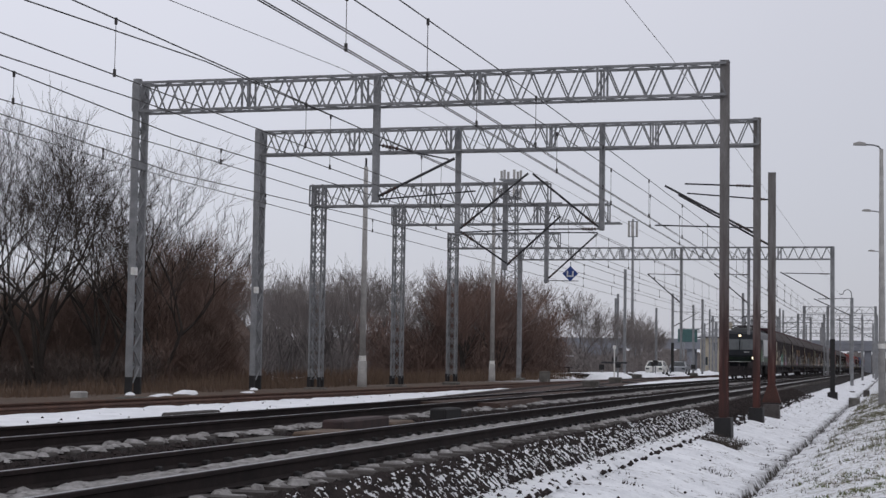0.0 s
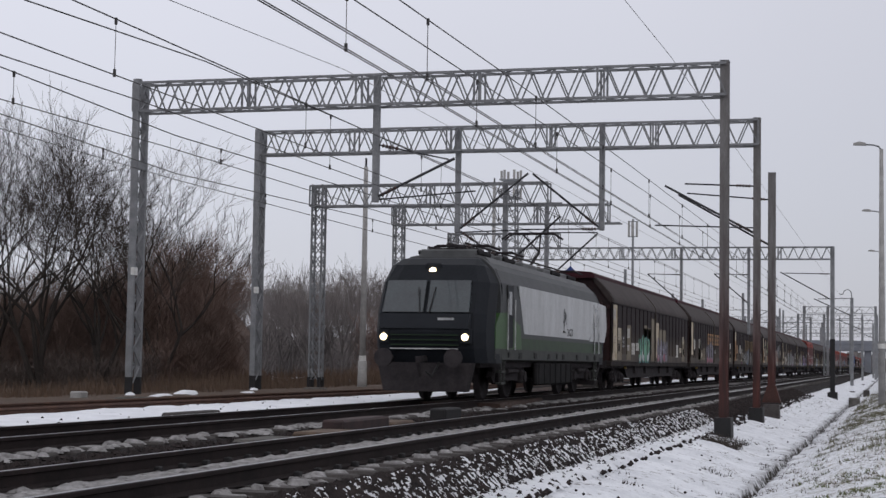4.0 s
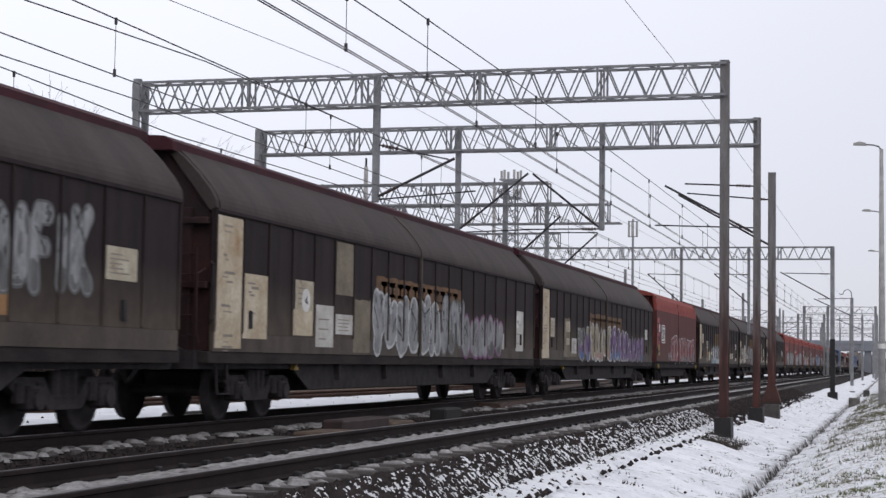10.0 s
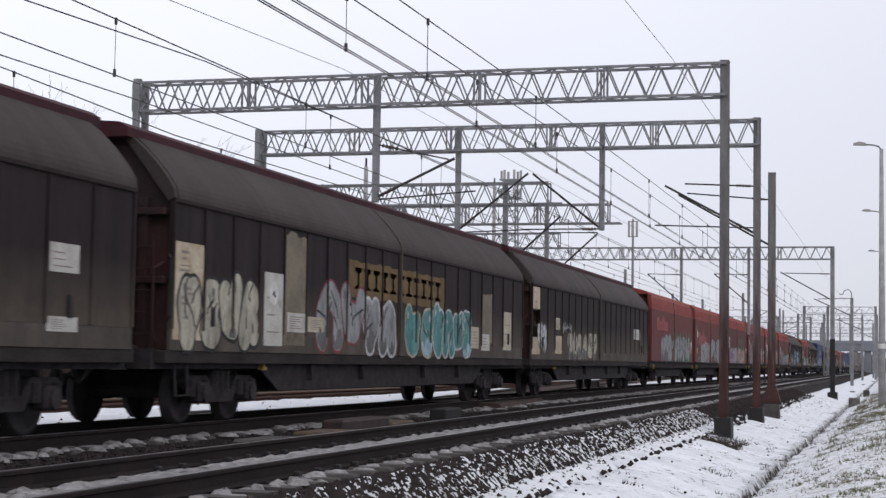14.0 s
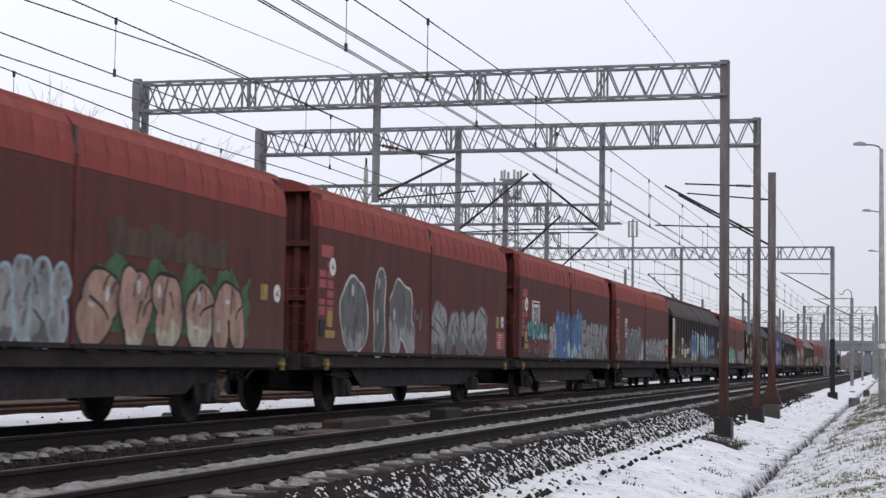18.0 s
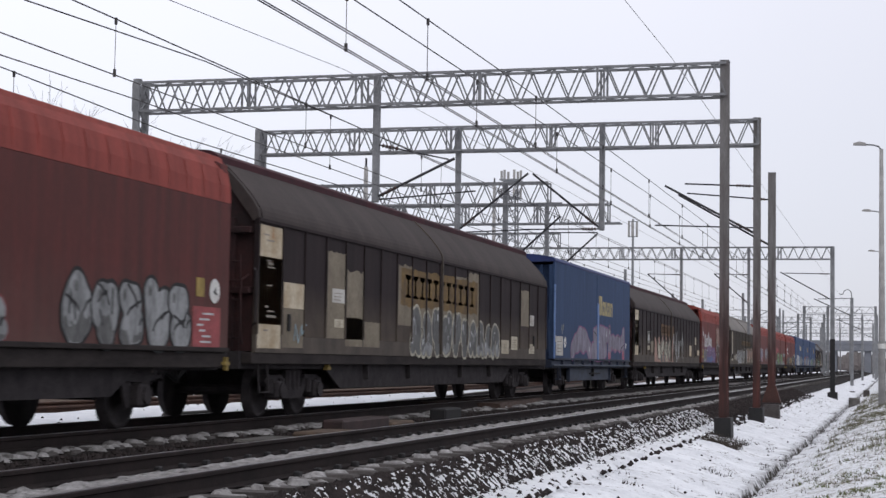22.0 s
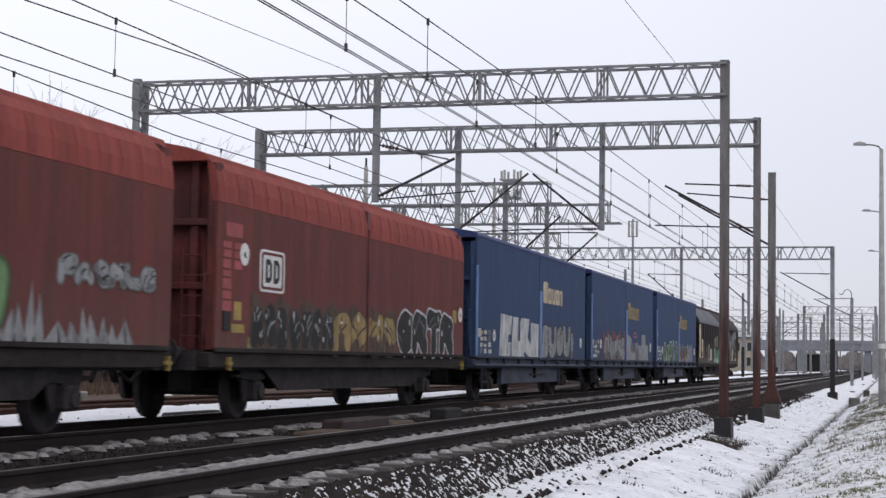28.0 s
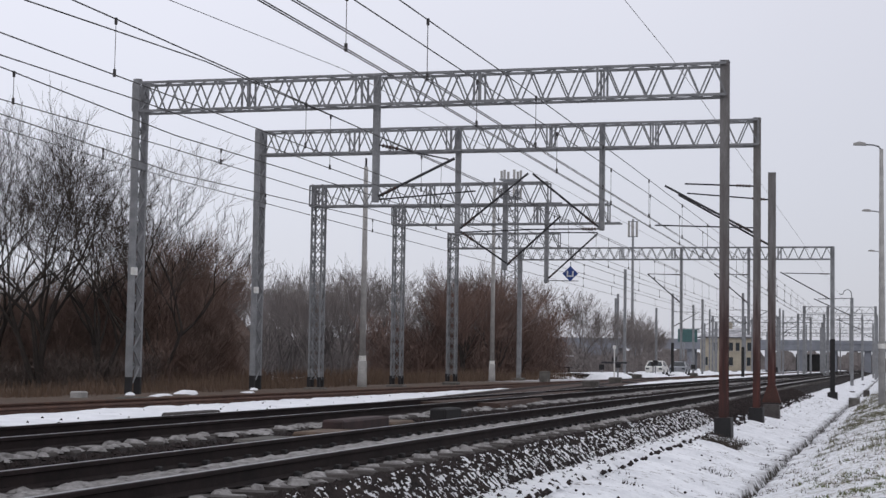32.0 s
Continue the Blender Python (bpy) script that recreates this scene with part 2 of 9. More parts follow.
# ---- mesh helpers ----
class Geo:
    """Collects vertices and faces of one mesh."""

    def __init__(self):
        self.v, self.f = [], []

    def add(self, vs, fs):
        o = len(self.v)
        self.v += [tuple(v) for v in vs]
        self.f += [tuple(i + o for i in f) for f in fs]
        return self

    def box(self, x0, x1, y0, y1, z0, z1, c=0.0):
        if c <= 0:
            vs = [(x, y, z) for z in (z0, z1) for y in (y0, y1) for x in (x0, x1)]
            return self.add(vs, [(0, 2, 3, 1), (4, 5, 7, 6), (0, 1, 5, 4), (2, 6, 7, 3), (0, 4, 6, 2), (1, 3, 7, 5)])
        def ring(d, z):
            return [(x0 + d, y0, z), (x1 - d, y0, z), (x1, y0 + d, z), (x1, y1 - d, z), (x1 - d, y1, z), (x0 + d, y1, z), (x0, y1 - d, z), (x0, y0 + d, z)]
        def cap(z):
            return [(x0 + c, y0 + c, z), (x1 - c, y0 + c, z), (x1 - c, y0 + c, z), (x1 - c, y1 - c, z), (x1 - c, y1 - c, z), (x0 + c, y1 - c, z), (x0 + c, y1 - c, z), (x0 + c, y0 + c, z)]
        lo, hi = ring(c, z0 + c), ring(c, z1 - c)
        vs = lo + hi
        fs = [(i, (i + 1) % 8, (i + 1) % 8 + 8, i + 8) for i in range(8)]
        b = [(x0 + c, y0 + c, z0), (x1 - c, y0 + c, z0), (x1 - c, y1 - c, z0), (x0 + c, y1 - c, z0)]
        t = [(x, y, z1) for x, y, _ in b]
        vs = vs + b + t
        fs += [(19, 18, 17, 16), (20, 21, 22, 23)]
        for k in range(4):
            a0, a1, a2 = 2 * k, 2 * k + 1, (2 * k + 2) % 8
            q0, q1 = 16 + k, 16 + (k + 1) % 4
            fs += [(a0, q0, q1, a1), (a1, q1, a2)]
            fs += [(a0 + 8, a1 + 8, q1 + 4, q0 + 4), (a1 + 8, a2 + 8, q1 + 4)]
        return self.add(vs, fs)

    def prism(self, prof, y0, y1, axis="y"):
        n = len(prof)
        if axis == "y":
            vs = [(a, y0, b) for a, b in prof] + [(a, y1, b) for a, b in prof]
        elif axis == "x":
            vs = [(y0, a, b) for a, b in prof] + [(y1, a, b) for a, b in prof]
        else:
            vs = [(a, b, y0) for a, b in prof] + [(a, b, y1) for a, b in prof]
        fs = [(i, (i + 1) % n, (i + 1) % n + n, i + n) for i in range(n)]
        return self.add(vs, fs + [tuple(range(n))[::-1], tuple(range(n, 2 * n))])

    def tube(self, p, q, r, n=6, r2=None, caps=True):
        p, q = Vector(p), Vector(q)
        d = (q - p).normalized()
        a = d.orthogonal().normalized()
        b = d.cross(a)
        r2 = r if r2 is None else r2
        vs = []
        for c, rr in ((p, r), (q, r2)):
            for k in range(n):
                w = 2 * math.pi * (k + 0.5) / n
                vs.append(c + (a * math.cos(w) + b * math.sin(w)) * rr)
        fs = [(i, (i + 1) % n, (i + 1) % n + n, i + n) for i in range(n)]
        if caps:
            fs += [tuple(range(n))[::-1], tuple(range(n, 2 * n))]
        return self.add(vs, fs)

    def path(self, pts, r, n=4):
        """One continuous bent rod through the points."""
        pts = [Vector(p) for p in pts]
        o = len(self.v)
        a = None
        for i, p in enumerate(pts):
            d = (pts[min(i + 1, len(pts) - 1)] - pts[max(i - 1, 0)]).normalized()
            a = d.orthogonal().normalized() if a is None else (a - d * a.dot(d)).normalized()
            b = d.cross(a)
            for k in range(n):
                w = 2 * math.pi * (k + 0.5) / n
                self.v.append(tuple(p + (a * math.cos(w) + b * math.sin(w)) * r))
        for i in range(len(pts) - 1):
            for k in range(n):
                u, w = o + i * n + k, o + i * n + (k + 1) % n
                self.f.append((u, w, w + n, u + n))
        e = len(self.v)
        self.f += [tuple(range(o, o + n))[::-1], tuple(range(e - n, e))]
        return self

    def bar(self, p, q, w, h=None):
        """A rectangular bar from p to q."""
        p, q = Vector(p), Vector(q)
        d = (q - p).normalized()
        up = Vector((0, 0, 1)) if abs(d.z) < 0.95 else Vector((0, 1, 0))
        a = d.cross(up).normalized()
        b = a.cross(d)
        h = w if h is None else h
        vs = [c + a * sx * w / 2 + b * sz * h / 2 for c in (p, q) for sx, sz in ((-1, -1), (1, -1), (1, 1), (-1, 1))]
        return self.add(vs, [(0, 1, 5, 4), (1, 2, 6, 5), (2, 3, 7, 6), (3, 0, 4, 7), (3, 2, 1, 0), (4, 5, 6, 7)])

    def mesh(self, name, material, smooth=False):
        m = bpy.data.meshes.new(name)
        m.from_pydata(self.v, [], self.f)
        m.materials.append(material)
        if smooth:
            for q in m.polygons:
                q.use_smooth = True
        m.update()
        return m


def fix(m):
    b = bmesh.new()
    b.from_mesh(m)
    bmesh.ops.recalc_face_normals(b, faces=b.faces)
    b.to_mesh(m)
    b.free()
    return m


def part(name, geo, material, parent, label="", smooth=False, kind=""):
    m = geo if isinstance(geo, bpy.types.Mesh) else fix(geo.mesh(name, material, smooth))
    ob = new(name, m)
    ob.parent = parent
    return tagged(ob, label, kind=kind)


def thing(name, label, category, group="", at=(0, 0, 0), kind=""):
    ob = new(name)
    ob.empty_display_size = 0.3
    ob.location = at
    return tagged(ob, label, category, group, kind)


def whole(name, geo, material, label, category, group="", kind="", smooth=False):
    ob = new(name, fix(geo.mesh(name, material, smooth)))
    return tagged(ob, label, category, group, kind)


# ---- ground and track bed ----
def wob(x, y, s, k=0.0):
    return noise.noise(Vector((x / s + k, y / s, k * 1.7)))


def rows_y():
    out, y = [], -30.0
    while y < 110:
        out.append(y)
        y += 0.22 if 8 < y < 60 else 0.55
    while y < 400:
        out.append(y)
        y += 4.0
    return out + [450, 520, 620, 800, 1200, 2500, 4500]


def sheet(xs_z, ys, amp, scale):
    """A sheet over a cross-section [(x, z)], uneven by amp(x) metres."""
    g = Geo()
    n = len(xs_z)
    for y in ys:
        for x, z in xs_z:
            a = amp(x) if y < 400 else 0.0
            g.v.append((x + a * 0.6 * wob(x, y, scale, 5), y, z + a * (wob(x, y, scale) + 0.5 * wob(x, y, scale * 0.35, 3))))
    for j in range(len(ys) - 1):
        for i in range(n - 1):
            a = j * n + i
            g.f.append((a, a + 1, a + n + 1, a + n))
    return g


GROUND_X = [(-4000, -0.6), (-600, -0.6), (-120, -0.55), (-60, -0.5), (-40, -0.45), (-30, -0.35), (-25, -0.25), (-22, -0.14), (-20.5, -0.1), (-19.2, -0.08), (-18.2, -0.2), (-15.2, -0.42), (-12.8, -0.6), (-9, -0.6), (-6, -0.6),
            (-5.2, -0.6), (-4.7, -0.56), (-4.3, -0.58), (-3.9, -0.64), (-3.5, -0.72), (-3.1, -0.84), (-2.75, -0.96), (-2.45, -1.02), (-2.33, -1.05), (-2.26, -1.22), (-2.15, -1.22), (-2.08, -1.05), (-1.98, -1.02), (-1.85, -0.99), (-1.6, -0.9), (-1.3, -0.78),
            (-1.1, -0.71), (-0.95, -0.66), (-0.78, -0.6), (-0.6, -0.55), (-0.42, -0.5), (-0.25, -0.46), (-0.08, -0.43), (0.1, -0.4), (0.35, -0.37), (0.6, -0.34), (1.0, -0.32), (1.4, -0.3), (3, -0.2), (8, -0.1), (40, 0.0), (600, 0.0), (4000, 0.0)]


def ground_mat():
    """Snow with dead grass showing through on the bank, brown reeds beyond the siding."""
    m = mat("snowy_ground", (0.72, 0.73, 0.76), (0.57, 0.58, 0.61), 0.92, scale=1.2, fine=14, bump=0.5, dist=0.04, spec=0.15)
    nt = m.node_tree
    b = nt.nodes["Principled BSDF"]
    snow = b.inputs["Base Color"].links[0].from_socket
    n = nt.nodes.new
    tc, sep = n("ShaderNodeTexCoord"), n("ShaderNodeSeparateXYZ")
    nt.links.new(tc.outputs["Object"], sep.inputs[0])

    def noise_of(scale, detail=6, rough=0.7):
        t = n("ShaderNodeTexNoise")
        t.inputs["Scale"].default_value, t.inputs["Detail"].default_value, t.inputs["Roughness"].default_value = scale, detail, rough
        nt.links.new(tc.outputs["Object"], t.inputs["Vector"])
        return t.outputs[0]

    def calc(op, a, v):
        t = n("ShaderNodeMath")
        t.operation, t.use_clamp = op, op != "MULTIPLY"
        for i, q in enumerate((a, v)):
            if isinstance(q, (int, float)):
                t.inputs[i].default_value = q
            else:
                nt.links.new(q, t.inputs[i])
        return t.outputs[0]

    def span(sock, a, c, lo=0.0, hi=1.0):
        t = n("ShaderNodeMapRange")
        t.inputs[1].default_value, t.inputs[2].default_value, t.inputs[3].default_value, t.inputs[4].default_value = a, c, lo, hi
        nt.links.new(sock, t.inputs[0])
        return t.outputs[0]

    def blend(fac, a, c):
        t = n("ShaderNodeMixRGB")
        nt.links.new(fac, t.inputs[0])
        for i, q in ((1, a), (2, c)):
            if isinstance(q, tuple):
                t.inputs[i].default_value = (*q, 1)
            else:
                nt.links.new(q, t.inputs[i])
        return t.outputs[0]

    # grass on the bank, dead and green
    bank = span(sep.outputs["X"], -2.5, -0.6)
    thin = calc("ADD", span(noise_of(2.2), 0.53, 0.68, 0.0, 0.7), span(noise_of(13.0), 0.52, 0.63, 0.0, 0.9))
    grass = calc("MULTIPLY", bank, thin)
    ditch = calc("MULTIPLY", span(sep.outputs["Z"], -1.0, -1.12), span(noise_of(3.0), 0.40, 0.52))
    colour = blend(span(noise_of(1.7), 0.4, 0.6), (0.16, 0.125, 0.075), (0.115, 0.12, 0.045))
    c = blend(grass, snow, colour)
    speck = calc("MULTIPLY", span(noise_of(6.0, 3, 0.6), 0.59, 0.65, 0.0, 0.75), span(noise_of(0.8, 2, 0.5), 0.40, 0.58))
    c = blend(speck, c, (0.09, 0.075, 0.055))
    c = blend(ditch, c, (0.034, 0.028, 0.023))
    reed = blend(noise_of(0.7), (0.10, 0.068, 0.050), (0.055, 0.042, 0.034))
    left = calc("MULTIPLY", span(sep.outputs["X"], -17.7, -18.5), span(sep.outputs["Y"], 112.0, 84.0))
    patch = calc("SUBTRACT", left, span(noise_of(0.9), 0.66, 0.74, 0.0, 0.8))
    c = blend(patch, c, reed)
    nt.links.new(c, b.inputs["Base Color"])
    return m


YS = rows_y()
tagged(new("ground", fix(sheet(GROUND_X, YS, lambda x: 0.0 if x < -30 or x > 30 or (-15.2 < x < -4.8) else (0.1 if x > -2.3 else 0.07), 1.1).mesh("ground", ground_mat(), True))), "snow-covered ground with a ditch and a grassy bank", "ground", kind="structure")


def ballast_mat():
    m = mat("dark_ballast", (0.030, 0.025, 0.024), (0.015, 0.013, 0.013), 0.95, scale=7, fine=22, bump=1.0, dist=0.05, spec=0.1, c3=(0.045, 0.030, 0.027), pos3=0.72)
    return m


BALLAST = ballast_mat()
BED_X = [(-13.3, -0.6), (-12.95, -0.42), (-12.6, -0.27), (-12.3, -0.22), (-11.6, -0.2), (-10.954, -0.2), (-10.2, -0.2), (-9.6, -0.22), (-9.2, -0.27), (-8.75, -0.3), (-8.3, -0.27), (-7.9, -0.22), (-7.2, -0.2), (-6.52, -0.2), (-5.75, -0.21), (-5.3, -0.24), (-5.05, -0.25), (-4.8, -0.36), (-4.58, -0.50), (-4.42, -0.76)]
tagged(new("ballast", fix(sheet(BED_X, [y for y in YS if y < 900], lambda x: 0.035, 0.3).mesh("ballast", BALLAST))), "dark crushed-stone ballast with snow between the stones", "ballast", kind="structure")
SIDE_X = [(-18.5, -0.4), (-18.2, -0.22), (-17.6, -0.14), (-17.2, -0.12), (-16.7, -0.12), (-16.2, -0.13), (-15.8, -0.16), (-15.35, -0.26), (-15.1, -0.5)]
SIDEBED = mat("brown_old_ballast", (0.085, 0.055, 0.044), (0.05, 0.036, 0.032), 0.95, scale=4, fine=25, bump=0.9, dist=0.04)
tagged(new("siding_ballast", fix(sheet(SIDE_X, [y for y in YS if y < 500], lambda x: 0.03, 0.3).mesh("siding_ballast", SIDEBED))), "rust-brown ballast of an old siding", "ballast", kind="structure")
# the snow between siding and main line
STRIP_X = [(-15.86, -0.26), (-15.7, -0.13), (-15.3, -0.1), (-14.9, -0.1), (-14.5, -0.1), (-13.8, -0.1), (-13.1, -0.13), (-12.75, -0.18), (-12.5, -0.36)]
tagged(new("snow_strip", fix(sheet(STRIP_X, [y for y in YS if y < 500], lambda x: 0.05, 0.7).mesh("snow_strip", SNOW, True))), "strip of fresh snow between the tracks", "snow", kind="structure")


def stones(name, n, x_of, y_of, z_of, size, material, label):
    """Loose stones as one mesh of small uneven lumps."""
    rnd = random.Random(len(name) * 7 + n)
    base = [(1, 0, 0), (-0.3, 0.9, 0.1), (-0.8, -0.5, 0), (0.3, -0.85, 0.1), (0.1, 0.1, 0.75), (0.05, 0, -0.6)]
    faces = [(0, 1, 4), (1, 2, 4), (2, 3, 4), (3, 0, 4), (1, 0, 5), (2, 1, 5), (3, 2, 5), (0, 3, 5)]
    g = Geo()
    for _ in range(n):
        y = y_of(rnd)
        x = x_of(rnd)
        z = z_of(x)
        s = size * rnd.uniform(0.55, 1.35)
        w = rnd.uniform(0, 6.28)
        cw, sw = math.cos(w), math.sin(w)
        o = len(g.v)
        for a, b_, c in base:
            a, b_, c = a * rnd.uniform(0.7, 1.2), b_ * rnd.uniform(0.7, 1.2), c * rnd.uniform(0.7, 1.3)
            g.v.append((x + s * (a * cw - b_ * sw), y + s * (a * sw + b_ * cw), z + s * c))
        g.f += [tuple(i + o for i in f) for f in faces]
    m = g.mesh(name, material)
    return tagged(new(name, m), label, "stones", kind="stuff")


def profile_z(prof):
    def f(x):
        for (a, za), (b_, zb) in zip(prof, prof[1:]):
            if a <= x <= b_:
                return za + (zb - za) * (x - a) / (b_ - a)
        return prof[-1][1]
    return f


BZ, GZ = profile_z(BED_X), profile_z(GROUND_X)
SHOULDER_SNOW = Geo()
_r = random.Random(5)


def flake(g, x, y, z, sx, sy, h, rnd, tilt=0.0, soft=False):
    """A small low lump of snow; tilt: fall of the ground towards +x."""
    k = 7
    o = len(g.v)
    off = rnd.uniform(0, 6)
    inner = []
    for i in range(k):
        w = off + 6.2832 * i / k
        r = rnd.uniform(0.65, 1.25)
        dx = sx * r * math.cos(w)
        g.v.append((x + dx, y + sy * r * math.sin(w), z - 0.015 - tilt * dx))
        if soft:
            r *= rnd.uniform(0.5, 0.75)
            dx = sx * r * math.cos(w)
            inner.append((x + dx, y + sy * r * math.sin(w), z + h * rnd.uniform(0.5, 0.95) - tilt * dx))
    g.v += inner
    g.v.append((x + rnd.uniform(-0.2, 0.2) * sx, y + rnd.uniform(-0.2, 0.2) * sy, z + h))
    e = len(g.v) - 1
    for i in range(k):
        j = (i + 1) % k
        if soft:
            g.f += [(o + i, o + j, o + k + j, o + k + i), (o + k + i, o + k + j, e)]
        else:
            g.f.append((o + i, o + j, e))


def y_near(r):
    return 9.5 + 80 * r.random() ** 1.8


stones("shoulder_stones", 2400, lambda r: -4.60 + 0.62 * r.random() ** 2.6, y_near, lambda x: GZ(x) + 0.03, 0.055, STONE, "dark stones thinning out over the snow")
stones("ballast_stones", 21000, lambda r: r.uniform(-5.2, -4.52), y_near, lambda x: max(BZ(x), GZ(x)) + 0.012, 0.058, STONE, "loose dark ballast stones on the shoulder")
stones("ballast_stone_bed", 11000, lambda r: r.uniform(-9.5, -8.0), y_near, lambda x: BZ(x) + 0.01, 0.05, STONE, "loose brown-black stones between the tracks")
stones("fallen_stones", 240, lambda r: -4.5 + 2.0 * r.random() ** 2.2, y_near, lambda x: GZ(x) + 0.02, 0.028, STONE, "scattered dark stones on the snow")
stones("strip_stones", 160, lambda r: r.uniform(-15.6, -12.9), lambda r: 18 + 60 * r.random() ** 1.5, lambda x: -0.1, 0.028, STONE, "dark stones poking out of the snow strip")
for _ in range(23000):
    x = _r.uniform(-5.1, -4.1)
    if _r.random() > 0.07 + 0.44 * (x + 5.1):
        continue
    y = 9.5 + 34 * _r.random() ** 1.15
    k = 0.6 + 0.4 * (x + 5.1)
    flake(SHOULDER_SNOW, x, y, max(BZ(x), GZ(x)) + 0.04, k * _r.uniform(0.03, 0.11), k * _r.uniform(0.010, 0.032), 0.025, _r, 0.55)
tagged(new("snow_flecks", SHOULDER_SNOW.mesh("snow_flecks", SNOW)), "flecks of snow between the ballast stones", "snow", kind="stuff")


# ---- tracks ----
RAILPROF = [(-0.075, -0.172), (0.075, -0.172), (0.07, -0.16), (0.012, -0.14), (0.010, -0.05), (0.036, -0.038), (0.036, -0.008), (0.028, 0.0), (-0.028, 0.0), (-0.036, -0.008), (-0.036, -0.038), (-0.010, -0.05), (-0.012, -0.14), (-0.07, -0.16)]
SLEEPGEO = Geo().box(-1.3, 1.3, -0.13, 0.13, -0.36, -0.175, 0.03)
SLEEPMESH = fix(SLEEPGEO.mesh("sleeper", SLEEPER))
CLIPMESHES = [fix(Geo().box(sx + d - 0.035, sx + d + 0.035, -0.045, 0.045, -0.175, -0.118, 0.012).mesh("rail_clip", BLACKBASE)) for sx in (-0.7525, 0.7525) for d in (-0.11, 0.11)]


def track(name, cx, label, near_from, near_to, snow, steel, bright, y0=-30.0, y1=END, z=0.0, sleepers=True, bed=False):
    t = thing(name, label, "railway track", "railway tracks", (cx, 0, z))
    for sx in (-0.7525, 0.7525):
        rail = part("rail", Geo().prism([(a + sx, b_) for a, b_ in RAILPROF], y0, y1), steel, t)
        part("running_band", Geo().box(sx - 0.024, sx + 0.024, y0, y1, 0.0, 0.003), bright, rail, "rail head worn bright")
    rnd = random.Random(int(-cx * 10))
    far = Geo()
    lumps = Geo()
    y = 8.0
    while y < 160 and sleepers:
        if near_from <= y <= near_to:
            s = new("sleeper", SLEEPMESH)
            s.parent, s.location = t, (rnd.uniform(-0.01, 0.01), y, 0)
            for cm in CLIPMESHES if near_to < 70 else ():
                c = new("rail_clip", cm)
                c.parent = s
        else:
            far.box(-1.3, 1.3, y - 0.13, y + 0.13, -0.36, -0.175)
        if snow:
            # one lump in each gap outside the near rail
            if rnd.random() < 0.85 and y < 110:
                flake(lumps, rnd.uniform(0.93, 1.02) if bed else rnd.uniform(0.98, 1.15), y + 0.3 + rnd.uniform(-0.05, 0.05), -0.2 if bed else -0.19, rnd.uniform(0.07, 0.15) if bed else rnd.uniform(0.13, 0.24), rnd.uniform(0.09, 0.15), rnd.uniform(0.03, 0.07), rnd, 0.0, True)
            n = (1 if bed else 4) if y < 60 else (0 if bed else 3)
            for _ in range(n):
                lo, hi = snow[rnd.randrange(len(snow))]
                x = rnd.uniform(lo, hi)
                flake(lumps, x, y + 0.3 + rnd.uniform(-0.17, 0.17), -0.185 + rnd.uniform(-0.01, 0.01), rnd.uniform(0.07, 0.19), rnd.uniform(0.06, 0.13), rnd.uniform(0.015, 0.05), rnd, 0.0, y < 50)
                if rnd.random() < 0.3:
                    x = rnd.uniform(lo, hi)
                    flake(lumps, x, y + rnd.uniform(-0.1, 0.1), -0.172, rnd.uniform(0.08, 0.16), rnd.uniform(0.06, 0.1), rnd.uniform(0.015, 0.04), rnd)
        y += 0.59
    if far.v:
        part("distant_sleeper", far.mesh("distant_sleeper", SLEEPER), SLEEPER, t, kind="stuff")
    if bed:
        sh = sheet([(-0.69, -0.21), (-0.64, -0.19), (-0.57, -0.175), (-0.5, -0.168), (-0.43, -0.163), (-0.36, -0.16), (-0.28, -0.16), (-0.2, -0.16), (-0.12, -0.162), (-0.04, -0.163), (0.12, -0.166), (0.3, -0.172), (0.5, -0.185), (0.62, -0.24)], [8 + 0.09 * k for k in range(500)] + [53 + 0.4 * k for k in range(150)] + [113 + 4 * k for k in range(60)], lambda x: 0.055, 0.17)
        ob = new("track_snow_bed", sh.mesh("track_snow_bed", TRACK_SNOW, True))
        ob.location = (cx, 0, z)
        tagged(ob, "grey packed snow between the rails", "snow", kind="stuff")
    if lumps.v:
        ob = new("track_snow", lumps.mesh("track_snow", TRACK_SNOW, True))
        ob.location = (cx, 0, z)
        tagged(ob, "grey trodden snow lying between rails and sleepers", "snow", kind="stuff")
    return t


track("near_track", NEAR, "dark steel rails on concrete sleepers filled with snow", 15, 58, [(0.84, 1.15)], RAIL, RAILTOP, bed=True)
track("main_track", MAIN, "dark steel rails of the main line, with snow by the sleepers", 15, 75, [(-0.6, 0.5), (-0.6, 0.5), (0.88, 1.5)], RAIL, RAILTOP)
track("siding_track", SIDE, "rust-brown rails of a disused siding", 20, 60, [], RUST_RAIL, RUST_RAIL, z=-0.02, y1=420)


# ---- catenary gantries ----
def laced(g, p, q, panel, r=0.025):
    """Zigzag lacing between two parallel lines p and q (pairs of points), as flat bars."""
    p0, p1, q0, q1 = Vector(p[0]), Vector(p[1]), Vector(q[0]), Vector(q[1])
    n = max(2, int((p1 - p0).length / panel))
    for i in range(n):
        a, b_, m = i / n, (i + 1) / n, (i + 0.5) / n
        g.bar(p0.lerp(p1, a), q0.lerp(q1, m), r)
        g.bar(q0.lerp(q1, m), p0.lerp(p1, b_), r)


